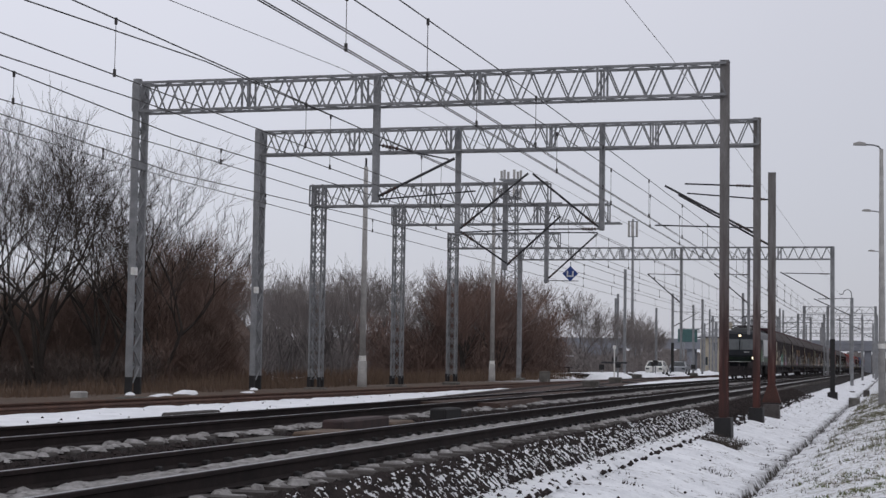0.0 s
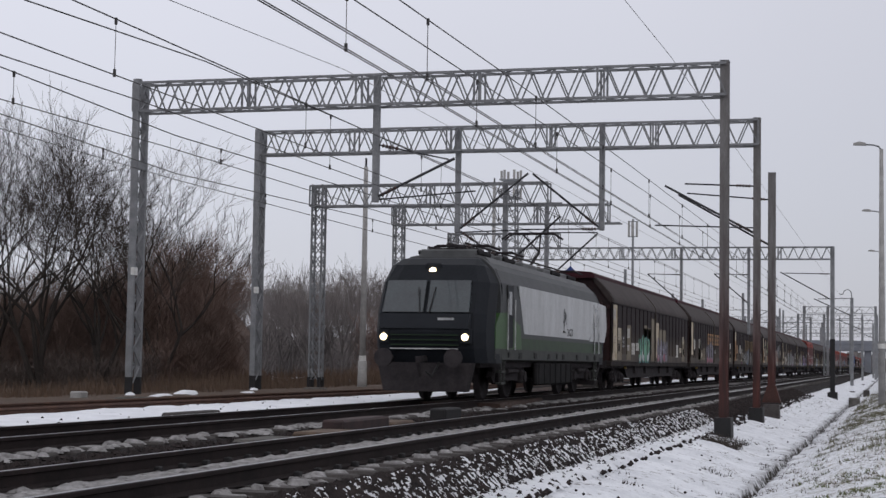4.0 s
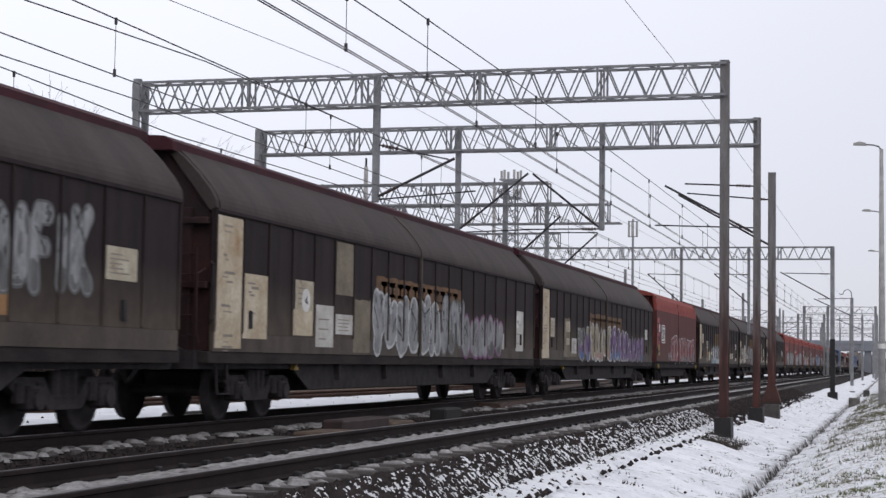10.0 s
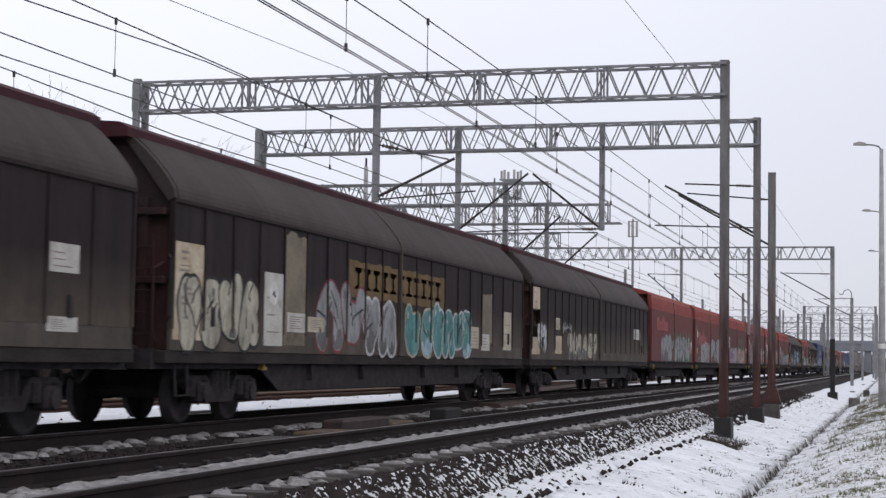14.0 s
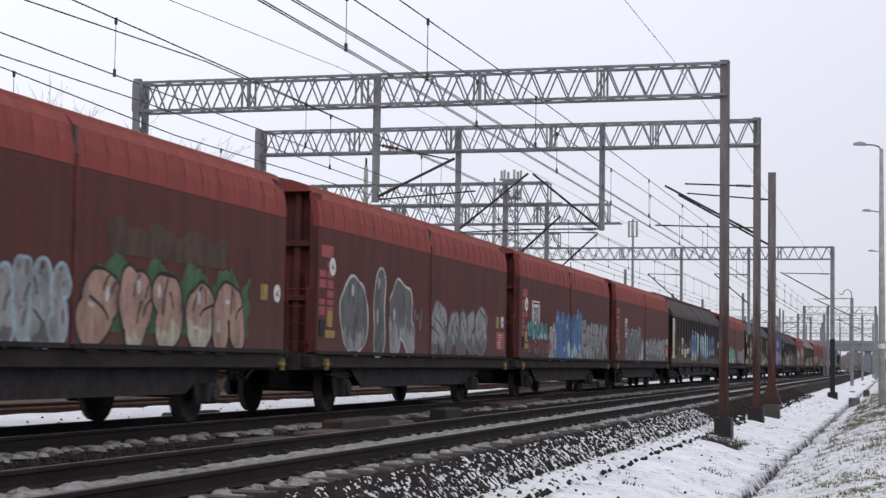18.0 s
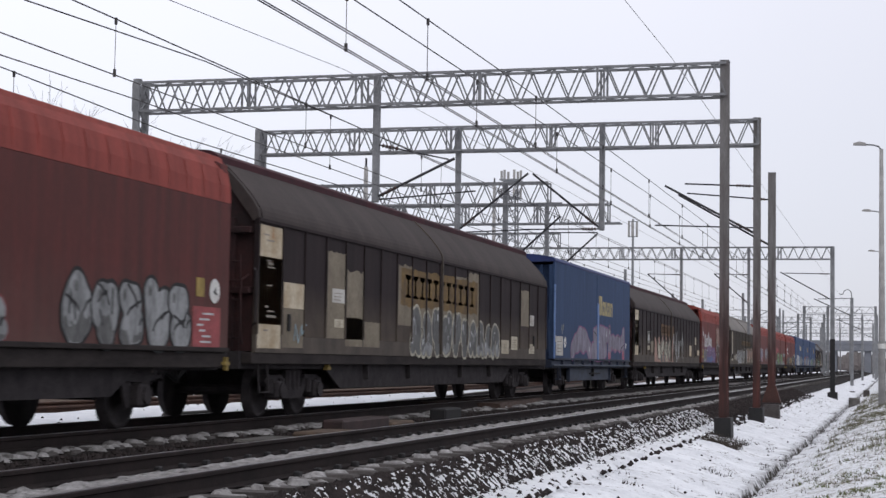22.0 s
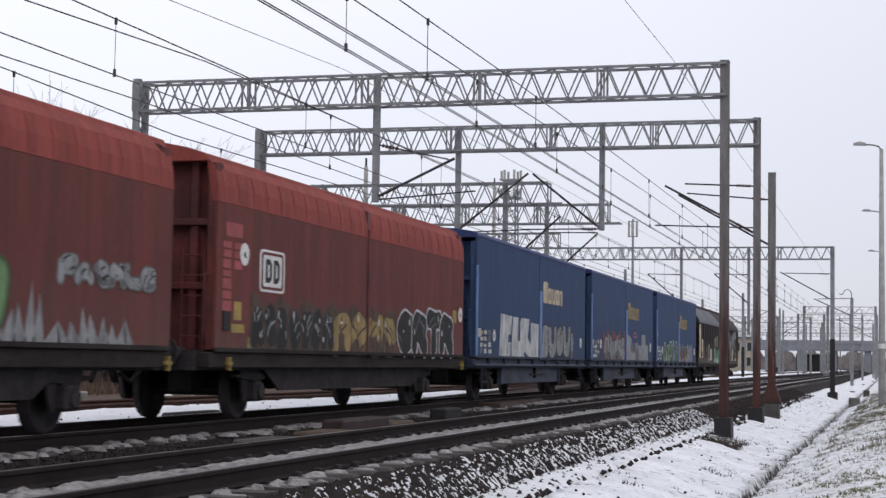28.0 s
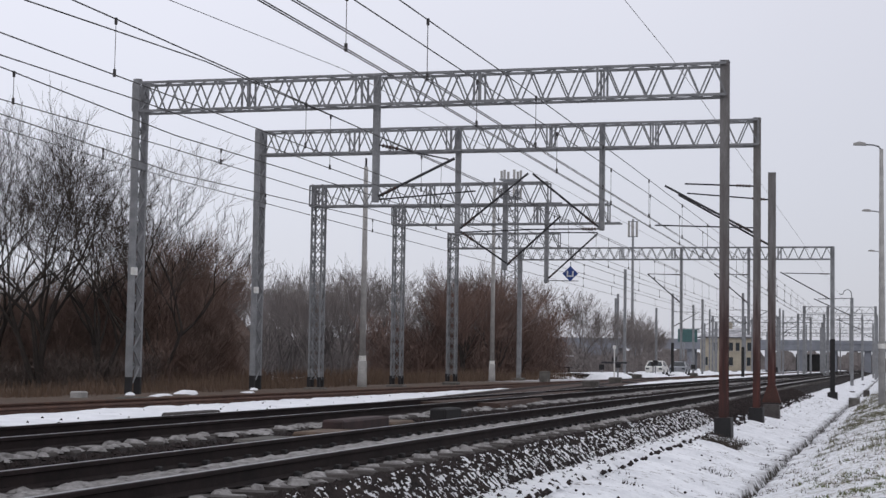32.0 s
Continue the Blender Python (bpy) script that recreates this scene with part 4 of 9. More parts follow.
def brown_wagon(label, side=BROWN, roof=BROWN_ROOF, ridge=RIDGE, end=END_RED):
    L = 23.26
    t = thing("sliding_wall_wagon", label, "freight wagon", "wagons of the freight train")
    y0, y1, ym = 0.66, L - 0.66, L / 2 - 0.3
    # roof: two sliding halves, the nearer end a touch lower than the middle frame
    for name, a, b_ in (("roof_panel", y0 + 0.1, ym - 0.03), ("roof_panel", ym + 0.03, y1 - 0.1)):
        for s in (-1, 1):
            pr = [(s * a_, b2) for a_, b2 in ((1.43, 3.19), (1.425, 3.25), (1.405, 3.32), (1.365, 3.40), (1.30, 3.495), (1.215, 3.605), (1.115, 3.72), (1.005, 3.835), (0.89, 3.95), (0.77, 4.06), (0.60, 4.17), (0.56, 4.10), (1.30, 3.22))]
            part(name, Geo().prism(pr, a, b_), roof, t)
    part("ridge", Geo().prism([(-0.76, 4.04), (0.76, 4.04), (0.76, 4.17), (0.62, 4.25), (0.0, 4.29), (-0.62, 4.25), (-0.76, 4.17)], y0 - 0.18, y1 + 0.18), ridge, t, "dark red roof ridge")
    for s in (-1, 1):
        part("centre_hoop", Geo().prism([(s * 1.40, 1.14), (s * 1.452, 1.14), (s * 1.452, 3.24), (s * 1.43, 3.33), (s * 1.325, 3.50), (s * 1.14, 3.73), (s * 0.91, 3.96), (s * 0.74, 4.1), (s * 0.66, 4.12), (s * 1.05, 3.72), (s * 1.36, 3.26)], ym - 0.04, ym + 0.04), HOOP, t, "pale centre hoop")
    for s in (-1, 1):
        for a, b_ in ((y0, ym - 0.06), (ym + 0.06, y1)):
            door = part("sliding_door", Geo().box(min(s * 1.34, s * 1.395), max(s * 1.34, s * 1.395), a, b_, 1.36, 3.2), side, t)
            n = 10
            for i in range(n + 1):
                y = a + 0.03 + (b_ - a - 0.06) * i / n
                part("rib", Geo().box(min(s * 1.395, s * 1.421), max(s * 1.395, s * 1.421), y - 0.03, y + 0.03, 1.37, 3.14, 0.006), side, door)
            part("top_rail", Geo().box(min(s * 1.39, s * 1.43), max(s * 1.39, s * 1.43), a, b_, 3.13, 3.2, 0.01), side, door)
            part("kick_plate", Geo().box(min(s * 1.34, s * 1.396), max(s * 1.34, s * 1.396), a, b_, 1.08, 1.357), KICK if side is BROWN else side, door, "dusty kick plate")
        part("sill", Geo().box(min(s * 1.2, s * 1.38), max(s * 1.2, s * 1.38), y0 - 0.1, y1 + 0.1, 0.9, 1.08, 0.01), SILL, t)
        # deep fish-belly beam between the bogies
        part("side_beam", Geo().prism([(4.2, 0.92), (L - 4.2, 0.92), (L - 5.2, 0.47), (5.2, 0.47)], s * 1.18, s * 1.22, "x"), GEAR, t)
        part("step", Geo().path([(s * 1.3, 1.0, 0.95), (s * 1.34, 1.0, 0.45), (s * 1.34, 1.4, 0.45), (s * 1.3, 1.4, 0.95)], 0.02, 5), GEAR, t)
    part("underframe", Geo().box(-1.2, 1.2, y0 - 0.2, y1 + 0.2, 0.82, 1.1).box(-0.25, 0.25, 3.5, L - 3.5, 0.4, 0.85), GEAR, t)
    for s in (-1, 1):
        part("brake_lever", Geo().box(min(s * 1.22, s * 1.3), max(s * 1.22, s * 1.3), 4.35, 4.43, 0.82, 1.02).box(min(s * 1.22, s * 1.3), max(s * 1.22, s * 1.3), 4.3, 4.5, 0.8, 0.85), P["signal_yellow"], t, "yellow brake lever")
    for s in (-1, 1):
        for y in (6.6, 9.4, 13.6, 16.4):
            part("sill_bracket", Geo().prism([(y - 0.09, 0.92), (y + 0.09, 0.92), (y + 0.03, 0.62), (y - 0.03, 0.62)], min(s * 1.22, s * 1.32), max(s * 1.22, s * 1.32), "x"), GEAR, t)
        for y in (2.0, L - 2.4):
            part("door_latch", Geo().box(min(s * 1.39, s * 1.435), max(s * 1.39, s * 1.435), y, y + 0.10, 1.44, 1.72, 0.01), BLACKBASE, t, "black door latch")
        part("grab_iron", Geo().path([(s * 1.36, y0 - 0.03, 1.5), (s * 1.43, y0 - 0.10, 1.55), (s * 1.43, y0 - 0.10, 2.35), (s * 1.36, y0 - 0.03, 2.4)], 0.016, 5), GEAR, t)
    for y, d in ((y0 + 0.12, -1), (y1 - 0.12, 1)):
        end_wall(t, y, d, 1.3, 1.1, 3.2, end, 4.1)
        part("gable", Geo().prism([(-1.3, 3.2), (1.3, 3.2), (0.6, 4.1), (-0.6, 4.1)], y - 0.03, y + 0.03), end, t)
        for s in (-1, 1):
            part("corner_hoop", Geo().prism([(s * 1.32, 3.15), (s * 1.41, 3.2), (s * 1.395, 3.32), (s * 1.29, 3.49), (s * 1.10, 3.72), (s * 0.88, 3.94), (s * 0.72, 4.07), (s * 0.62, 4.05)], min(y, y + d * 0.14), max(y, y + d * 0.14)), roof, t)
    bogie(t, 3.2)
    bogie(t, L - 3.2)
    end_gear(t, L)
    return t


def axle_guard(t, y):
    """Single axle with leaf springs and W-guards."""
    a = None
    for s in (-1, 1):
        x = s * 1.03
        g = Geo().prism([(y - 0.55, 0.95), (y + 0.55, 0.95), (y + 0.3, 0.3), (y + 0.18, 0.3), (y + 0.15, 0.7), (y - 0.15, 0.7), (y - 0.18, 0.3), (y - 0.3, 0.3)], x - 0.02, x + 0.02, "x")
        a = part("axle_guard", g, GEAR, t)
        part("leaf_spring", Geo().prism([(y - 0.72, 0.70), (y - 0.4, 0.66), (y, 0.635), (y + 0.4, 0.66), (y + 0.72, 0.70), (y + 0.72, 0.725), (y + 0.4, 0.735), (y, 0.76), (y - 0.4, 0.735), (y - 0.72, 0.725)], x - 0.06, x + 0.06, "x"), GEAR, a)
    for s in (-1, 1):
        q = Geo().box(s * 1.06 - 0.14, s * 1.06 + 0.14, y - 0.17, y + 0.17, 0.3, 0.62, 0.04)
        q.tube((s * 1.2, y, 0.46), (s * 1.24, y, 0.46), 0.12, 10)
        part("axle_box", q, GEAR, a)
    wheels(a, y)


def two_axle(label, side, top, end, roofm, sillm, kind):
    L = 15.5
    t = thing("sliding_wall_wagon", label, "freight wagon", "wagons of the freight train")
    y0, y1, ym = 0.66, L - 0.66, L / 2
    zt = 3.9 if kind == "red" else 3.97
    for s in (-1, 1):
        for a, b_ in ((y0, ym - 0.035), (ym + 0.035, y1)):
            door = part("sliding_door", Geo().box(min(s * 1.34, s * 1.40), max(s * 1.34, s * 1.40), a, b_, 1.12, 3.3 if kind == "red" else zt, 0.01), side, t)
            if kind == "red":
                part("upper_door", Geo().prism([(s * 1.40, 3.3), (s * 1.385, 3.55), (s * 1.33, 3.8), (s * 1.24, 3.93), (s * 1.2, 3.9), (s * 1.3, 3.3)], a, b_), top, door, "brighter red upper door edge")
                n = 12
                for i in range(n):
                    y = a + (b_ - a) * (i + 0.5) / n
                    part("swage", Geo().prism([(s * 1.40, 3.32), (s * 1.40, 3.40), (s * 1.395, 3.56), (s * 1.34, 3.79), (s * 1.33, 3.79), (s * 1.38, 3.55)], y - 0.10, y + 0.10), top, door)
            part("door_rail", Geo().box(min(s * 1.37, s * 1.43), max(s * 1.37, s * 1.43), a, b_, 1.07, 1.14, 0.01), sillm if kind == "blue" else SILL, door)
        part("centre_post", Geo().box(min(s * 1.36, s * 1.385), max(s * 1.36, s * 1.385), ym - 0.035, ym + 0.035, 1.12, zt - 0.1), DARKSTEEL if kind == "red" else side, t)
        if kind == "red":
            part("door_seal", Geo().box(min(s * 1.36, s * 1.425), max(s * 1.36, s * 1.425), ym - 0.02, ym + 0.05, 1.12, 3.45, 0.008), RED_END, t)
        else:
            part("centre_strip", Geo().box(min(s * 1.38, s * 1.43), max(s * 1.38, s * 1.43), ym + 0.05, ym + 0.32, 1.1, 3.0, 0.01), LIGHTBLUE, t, "light blue centre strip")
            part("edge_strip", Geo().box(min(s * 1.38, s * 1.42), max(s * 1.38, s * 1.42), y0 - 0.02, y0 + 0.1, 1.1, 3.3, 0.01), LIGHTBLUE, t)
        part("sill", Geo().box(min(s * 1.15, s * 1.36), max(s * 1.15, s * 1.36), y0 - 0.1, y1 + 0.1, 0.84, 1.07, 0.012), sillm, t)
        if kind == "blue":
            part("sill_lip", Geo().box(min(s * 1.30, s * 1.42), max(s * 1.30, s * 1.42), y0 - 0.1, y1 + 0.1, 0.885, 0.945, 0.012), BLUE_BEAM, t, "pale worn sill lip")
            part("side_beam", Geo().box(min(s * 1.12, s * 1.17), max(s * 1.12, s * 1.17), 4.0, L - 3.9, 0.42, 0.86, 0.012), BLUE_BEAM, t, "deep blue-grey side beam")
            for y in (3.97, L - 3.99):
                part("beam_flange", Geo().box(min(s * 1.12, s * 1.24), max(s * 1.12, s * 1.24), y, y + 0.05, 0.40, 0.88, 0.006), BLUE_BEAM, t)
            part("brake_lever", Geo().box(min(s * 1.17, s * 1.25), max(s * 1.17, s * 1.25), 8.1, 8.2, 0.55, 0.86, 0.01).box(min(s * 1.19, s * 1.23), max(s * 1.19, s * 1.23), 7.6, 9.5, 0.63, 0.67), BLACKBASE, t, "black brake lever")
            for y in (1.9, 3.6, 5.3, 7.0, 8.7, 10.4, 12.1, 13.7):
                part("roller_bracket", Geo().box(min(s * 1.36, s * 1.44), max(s * 1.36, s * 1.44), y - 0.03, y + 0.03, 0.94, 1.08, 0.008), BLUE_SILL, t)
            for y in (1.35, L - 1.55):
                part("step", Geo().path([(s * 1.36, y, 0.9), (s * 1.4, y, 0.5), (s * 1.4, y + 0.36, 0.5), (s * 1.36, y + 0.36, 0.9)], 0.014, 5).box(min(s * 1.3, s * 1.42), max(s * 1.3, s * 1.42), y, y + 0.36, 0.49, 0.52), BLUE_SILL, t)
        else:
            part("side_truss", Geo().prism([(3.1, 0.86), (L - 3.1, 0.86), (L - 3.9, 0.46), (3.9, 0.46)], s * 1.12, s * 1.16, "x"), GEAR, t)
        for y in (0.9, L - 1.0) if kind == "red" else ():
            part("yellow_bracket", Geo().box(min(s * 1.36, s * 1.42), max(s * 1.36, s * 1.42), y + 0.28, y + 0.34, 0.80, 1.0).box(min(s * 1.36, s * 1.42), max(s * 1.36, s * 1.42), y + 0.22, y + 0.40, 0.88, 0.93), P["signal_yellow"], t, "small yellow bracket")
    part("roof", Geo().prism([(-1.24, 3.9), (1.24, 3.9), (1.2, 4.0), (0.9, 4.1), (0.5, 4.18), (0, 4.22), (-0.5, 4.18), (-0.9, 4.1), (-1.2, 4.0)], y0 - 0.05, y1 + 0.05) if kind == "red" else
         Geo().prism([(-1.40, 3.97), (1.40, 3.97), (1.42, 4.02), (1.36, 4.1), (0.9, 4.18), (0, 4.24), (-0.9, 4.18), (-1.36, 4.1), (-1.42, 4.02)], y0 - 0.05, y1 + 0.05), roofm, t)
    part("underframe", Geo().box(-1.15, 1.15, y0 - 0.2, y1 + 0.2, 0.8, 1.1).box(-0.2, 0.2, 2.5, L - 2.5, 0.45, 0.85), GEAR, t)
    for y, d in ((y0 + 0.3, -1), (y1 - 0.3, 1)):
        end_wall(t, y, d, 1.3, 1.1, 3.9, end, 4.1)
        for s in (-1, 1):
            part("corner_post", Geo().box(min(s * 1.22, s * 1.34), max(s * 1.22, s * 1.34), min(y, y + d * 0.28), max(y, y + d * 0.28), 1.1, 3.88, 0.01), end, t)
    axle_guard(t, 2.95)
    axle_guard(t, L - 2.95)
    end_gear(t, L)
    return t


# ---- locomotive ----
LOCO_GREY = mat("dark_grey_loco_paint", (0.013, 0.015, 0.019), (0.010, 0.0115, 0.0145), 0.6, spec=0.12, scale=1.2, fine=20)
LOCO_BLACK = mat("blue_black_loco_front", (0.012, 0.015, 0.020), (0.009, 0.011, 0.015), 0.35, scale=2)
LOCO_GREEN = mat("moss_green_loco_paint", (0.030, 0.085, 0.018), (0.022, 0.058, 0.015), 0.5, scale=1.5)
LOCO_WHITE = mat("grimy_white_loco_paint", (0.50, 0.51, 0.52), (0.38, 0.385, 0.39), 0.55, scale=1.0, fine=25, stretch=(1, 1.5, 0.4))
LOCO_SKIRT = mat("grey_green_loco_skirt", (0.058, 0.062, 0.058), (0.036, 0.038, 0.036), 0.7, scale=1.4, fine=24)
LOCO_ROOF = mat("grey_loco_roof", (0.105, 0.108, 0.110), (0.068, 0.070, 0.072), 0.6, scale=1.5)
GLASS = mat("dark_cab_glass", (0.05, 0.06, 0.065), (0.04, 0.045, 0.05), 0.06, scale=1, bump=0, spec=0.6)
LAMP = mat("lit_headlamp", (0.9, 0.85, 0.7), (0.9, 0.85, 0.7), 0.3, bump=0, emit=(1.0, 0.80, 0.48, 4.5))


LOCO_SHOULDER = mat("mid_grey_loco_shoulder", (0.058, 0.060, 0.063), (0.040, 0.042, 0.044), 0.6, scale=1.2, fine=20)
LOCO_UNDER = mat("loco_underside_grime", (0.022, 0.021, 0.022), (0.013, 0.0125, 0.013), 0.85, scale=2, spec=0.1)
GRILLE_GREEN = mat("dim_green_grille", (0.012, 0.034, 0.011), (0.009, 0.022, 0.009), 0.6)


def locomotive():
    L = 18.98
    t = thing("locomotive", "electric locomotive, dark grey and green with white sides, headlights lit", "locomotive")
    # body cross-section, green below, grey above
    def shell(prof, a, b_):
        return Geo().prism([(x, z) for x, z in prof] + [(-x, z) for x, z in prof[::-1]], a, b_)
    ya, yb = 2.3, L - 2.3
    part("lower_body", shell([(1.36, 1.0), (1.48, 1.05), (1.49, 1.32)], 1.75, L - 1.75), LOCO_SKIRT, t)
    part("green_band", shell([(1.49, 1.32), (1.492, 1.62)], 2.0, L - 2.0), mat("dull_green_loco_band", (0.028, 0.055, 0.024), (0.020, 0.036, 0.018), 0.6), t)
    part("body", shell([(1.485, 1.62), (1.48, 2.6), (1.44, 3.0), (1.30, 3.32), (1.05, 3.56), (0.9, 3.62)], ya, yb), LOCO_SHOULDER, t)
    part("roof", shell([(1.12, 3.5), (1.0, 3.66), (0.6, 3.74)], ya + 0.3, yb - 0.3), LOCO_ROOF, t)
    for s in (-1, 1):
        x = s * 1.495
        part("white_panel", Geo().prism([(5.0, 1.74), (L - 4.4, 1.74), (L - 3.2, 2.2), (L - 3.0, 3.0), (4.3, 3.0)] if s > 0 else [(3.0, 1.74), (L - 5.0, 1.74), (L - 4.4, 3.0), (3.0, 3.0)], min(x, x * 0.985), max(x, x * 0.985), "x"), LOCO_WHITE, t, "grimy white side panel")
        part("white_cab_panel", Geo().prism([(L - 2.55, 1.7), (L - 1.5, 1.7), (L - 1.05, 2.2), (L - 1.3, 2.95), (L - 3.1, 3.0), (L - 3.3, 2.2), (L - 4.3, 1.7)], s * 1.47, s * 1.497, "x"), LOCO_WHITE, t)
        for y in (3.0, L - 3.55):
            d = part("cab_door", Geo().box(min(s * 1.49, s * 1.502), max(s * 1.49, s * 1.502), y, y + 0.62, 1.76 if y > 8 else 1.35, 2.95), LOCO_WHITE if y > 8 else LOCO_GREY, t)
            for h in (-0.012, 0.612):
                part("door_gap", Geo().box(min(s * 1.49, s * 1.5035), max(s * 1.49, s * 1.5035), y + h, y + h + 0.02, 1.4, 2.97), BLACKBASE, d)
            part("door_window", Geo().box(min(s * 1.50, s * 1.507), max(s * 1.50, s * 1.507), y + 0.16, y + 0.48, 2.2, 2.8, 0.001), GLASS, d)
            for h in (-0.1, 0.72):
                part("grab_rail", Geo().tube((s * 1.54, y + h, 1.3), (s * 1.54, y + h, 2.6), 0.018, 6), P["white"], d)
        part("side_skirt", Geo().box(min(s * 1.3, s * 1.44), max(s * 1.3, s * 1.44), 6.9, L - 6.9, 0.35, 0.98, 0.05), LOCO_UNDER, t)
        for k in range(7):
            part("skirt_rib", Geo().box(min(s * 1.40, s * 1.46), max(s * 1.40, s * 1.46), 7.1 + k * 0.78, 7.16 + k * 0.78, 0.4, 0.95), LOCO_UNDER, t)
        for y in (2.55, L - 3.2):
            step_ = part("cab_step", Geo().box(min(s * 1.30, s * 1.47), max(s * 1.30, s * 1.47), y, y + 0.42, 0.42, 0.47).box(min(s * 1.30, s * 1.47), max(s * 1.30, s * 1.47), y, y + 0.42, 0.72, 0.77).box(min(s * 1.42, s * 1.46), max(s * 1.42, s * 1.46), y, y + 0.04, 0.42, 1.05).box(min(s * 1.42, s * 1.46), max(s * 1.42, s * 1.46), y + 0.38, y + 0.42, 0.42, 1.05), LOCO_SKIRT, t, "two-rung cab step")
        for y in (4.4, 6.3, 8.1, 10.2, 12.4, 14.2, 15.6):
            part("side_hatch", Geo().box(min(s * 1.48, s * 1.495), max(s * 1.48, s * 1.495), y, y + 0.34, 1.08, 1.24), BLACKBASE, t)
        for k in range(5):
            part("step_lamp", Geo().tube((s * 1.49, 3.2 + k * 3.1, 1.18), (s * 1.51, 3.2 + k * 3.1, 1.18), 0.08, 10), BLACKBASE, t)
    for y, d in ((0.0, 1), (L, -1)):
        def yy(v):
            return y + d * v
        # cab: raked windscreen over a bluff nose
        cab = Geo()
        prof = [(0.75, 0.95), (0.58, 1.3), (0.52, 1.7), (0.60, 2.15), (0.98, 2.95), (1.35, 3.38), (1.8, 3.56), (2.4, 3.62)]
        cols = [(-1.485, 1.15), (-1.40, 0.62), (-1.2, 0.16), (-0.9, 0.04), (0.0, 0.0), (0.9, 0.04), (1.2, 0.16), (1.40, 0.62), (1.485, 1.15)]
        for x, back in cols:
            for v, z in prof:
                taper = 1.0 if z < 2.9 else 1.0 - 0.30 * (z - 2.9)
                cab.v.append((x * taper, yy(max(v, min(2.4, v + back * (1 if z < 3.2 else 0.6)))), z if abs(x) < 1.3 else min(z, 3.42 if abs(x) < 1.45 else 3.3)))
        n = len(prof)
        for i in range(len(cols) - 1):
            for j in range(n - 1):
                a = i * n + j
                cab.f.append((a, a + 1, a + n + 1, a + n))
        for i, sx in ((0, -1), (len(cols) - 1, 1)):
            o = len(cab.v)
            cab.v += [(sx * 1.485, yy(2.45), 0.95), (sx * 1.485, yy(2.45), 2.9), (sx * 1.30, yy(2.45), 3.35)]
            ring = [i * n + j for j in range(n)]
            cab.f.append(tuple(ring + [o + 2, o + 1, o]))
        c = part("cab", cab, LOCO_GREY, t, "dark grey driver's cab")
        for s in (-1, 1):
            part("windscreen", Geo().add([(s * 0.05, yy(0.54), 2.18), (s * 1.1, yy(0.60), 2.18), (s * 1.06, yy(0.95), 2.97), (s * 0.05, yy(0.89), 2.97), (s * 0.05, yy(0.72), 2.18), (s * 1.1, yy(0.80), 2.18), (s * 1.06, yy(1.15), 2.97), (s * 0.05, yy(1.07), 2.97)],
                                         [(0, 1, 2, 3), (4, 7, 6, 5), (0, 4, 5, 1), (1, 5, 6, 2), (2, 6, 7, 3), (3, 7, 4, 0)]), GLASS, c, "dark windscreen pane")
            part("wiper", Geo().bar((s * 0.12, yy(0.51), 2.15), (s * 0.22, yy(0.76), 2.8), 0.02), BLACKBASE, c)
            lamp = part("headlight", Geo().tube((s * 1.03, yy(0.60), 1.57), (s * 1.03, yy(0.50), 1.57), 0.085, 14), LAMP if y == 0 else GLASS, c, "lit round headlight" if y == 0 else "unlit lamp")
            part("lamp_surround", Geo().box(s * 1.03 - 0.14, s * 1.03 + 0.14, min(yy(0.53), yy(0.76)), max(yy(0.53), yy(0.76)), 1.4, 1.78, 0.03), LOCO_GREY, c)
            if y == 0:
                part("cab_green", Geo().prism([(yy(1.72), 1.32), (yy(4.7), 1.32), (yy(4.5), 1.95), (yy(3.0), 2.25), (yy(2.2), 2.22), (yy(1.72), 1.9)], min(s * 1.30, s * 1.5), max(s * 1.30, s * 1.5), "x"), LOCO_GREEN, c, "moss green cab flank")
        part("nose_panel", Geo().prism([(-1.12, 1.78), (1.12, 1.78), (1.14, 2.14), (-1.14, 2.14)], min(yy(0.50), yy(0.70)), max(yy(0.50), yy(0.70))), LOCO_BLACK, c)
        for z in (1.38, 1.5, 1.62):
            part("green_grille", Geo().box(-0.85, 0.85, min(yy(0.49), yy(0.58)), max(yy(0.49), yy(0.58)), z - 0.012, z + 0.012), GRILLE_GREEN, c)
        part("white_line", Geo().box(-0.85, 0.85, min(yy(0.485), yy(0.56)), max(yy(0.485), yy(0.56)), 1.27, 1.3), P["white"], c)
        part("top_lamp", Geo().tube((0, yy(1.36), 3.22), (0, yy(1.2), 3.22), 0.085, 14), LAMP if y == 0 else GLASS, c, "lit top headlight" if y == 0 else "unlit top lamp")
        part("lamp_hood", Geo().box(-0.22, 0.22, min(yy(1.26), yy(1.7)), max(yy(1.26), yy(1.7)), 3.08, 3.42, 0.04), LOCO_GREY, c)
        part("number_bar", Geo().box(0.35, 0.75, min(yy(0.49), yy(0.52)), max(yy(0.49), yy(0.52)), 1.98, 2.04), P["white"], c)
        part("plough", Geo().prism([(-1.05, 0.25), (1.05, 0.25), (1.2, 0.95), (-1.2, 0.95)], min(yy(0.62), yy(0.95)), max(yy(0.62), yy(0.95))), GEAR, c)
    # roof equipment
    for k, y in enumerate((2.6, 5.2, 8.0, 10.8, 13.2)):
        part("roof_hatch", Geo().box(-0.75, 0.75, y, y + 1.9, 3.68, 3.86, 0.04), LOCO_ROOF, t)
    part("roof_busbar", Geo().tube((0.35, 3.0, 4.05), (0.35, 15.5, 4.05), 0.025, 6), GEAR, t)
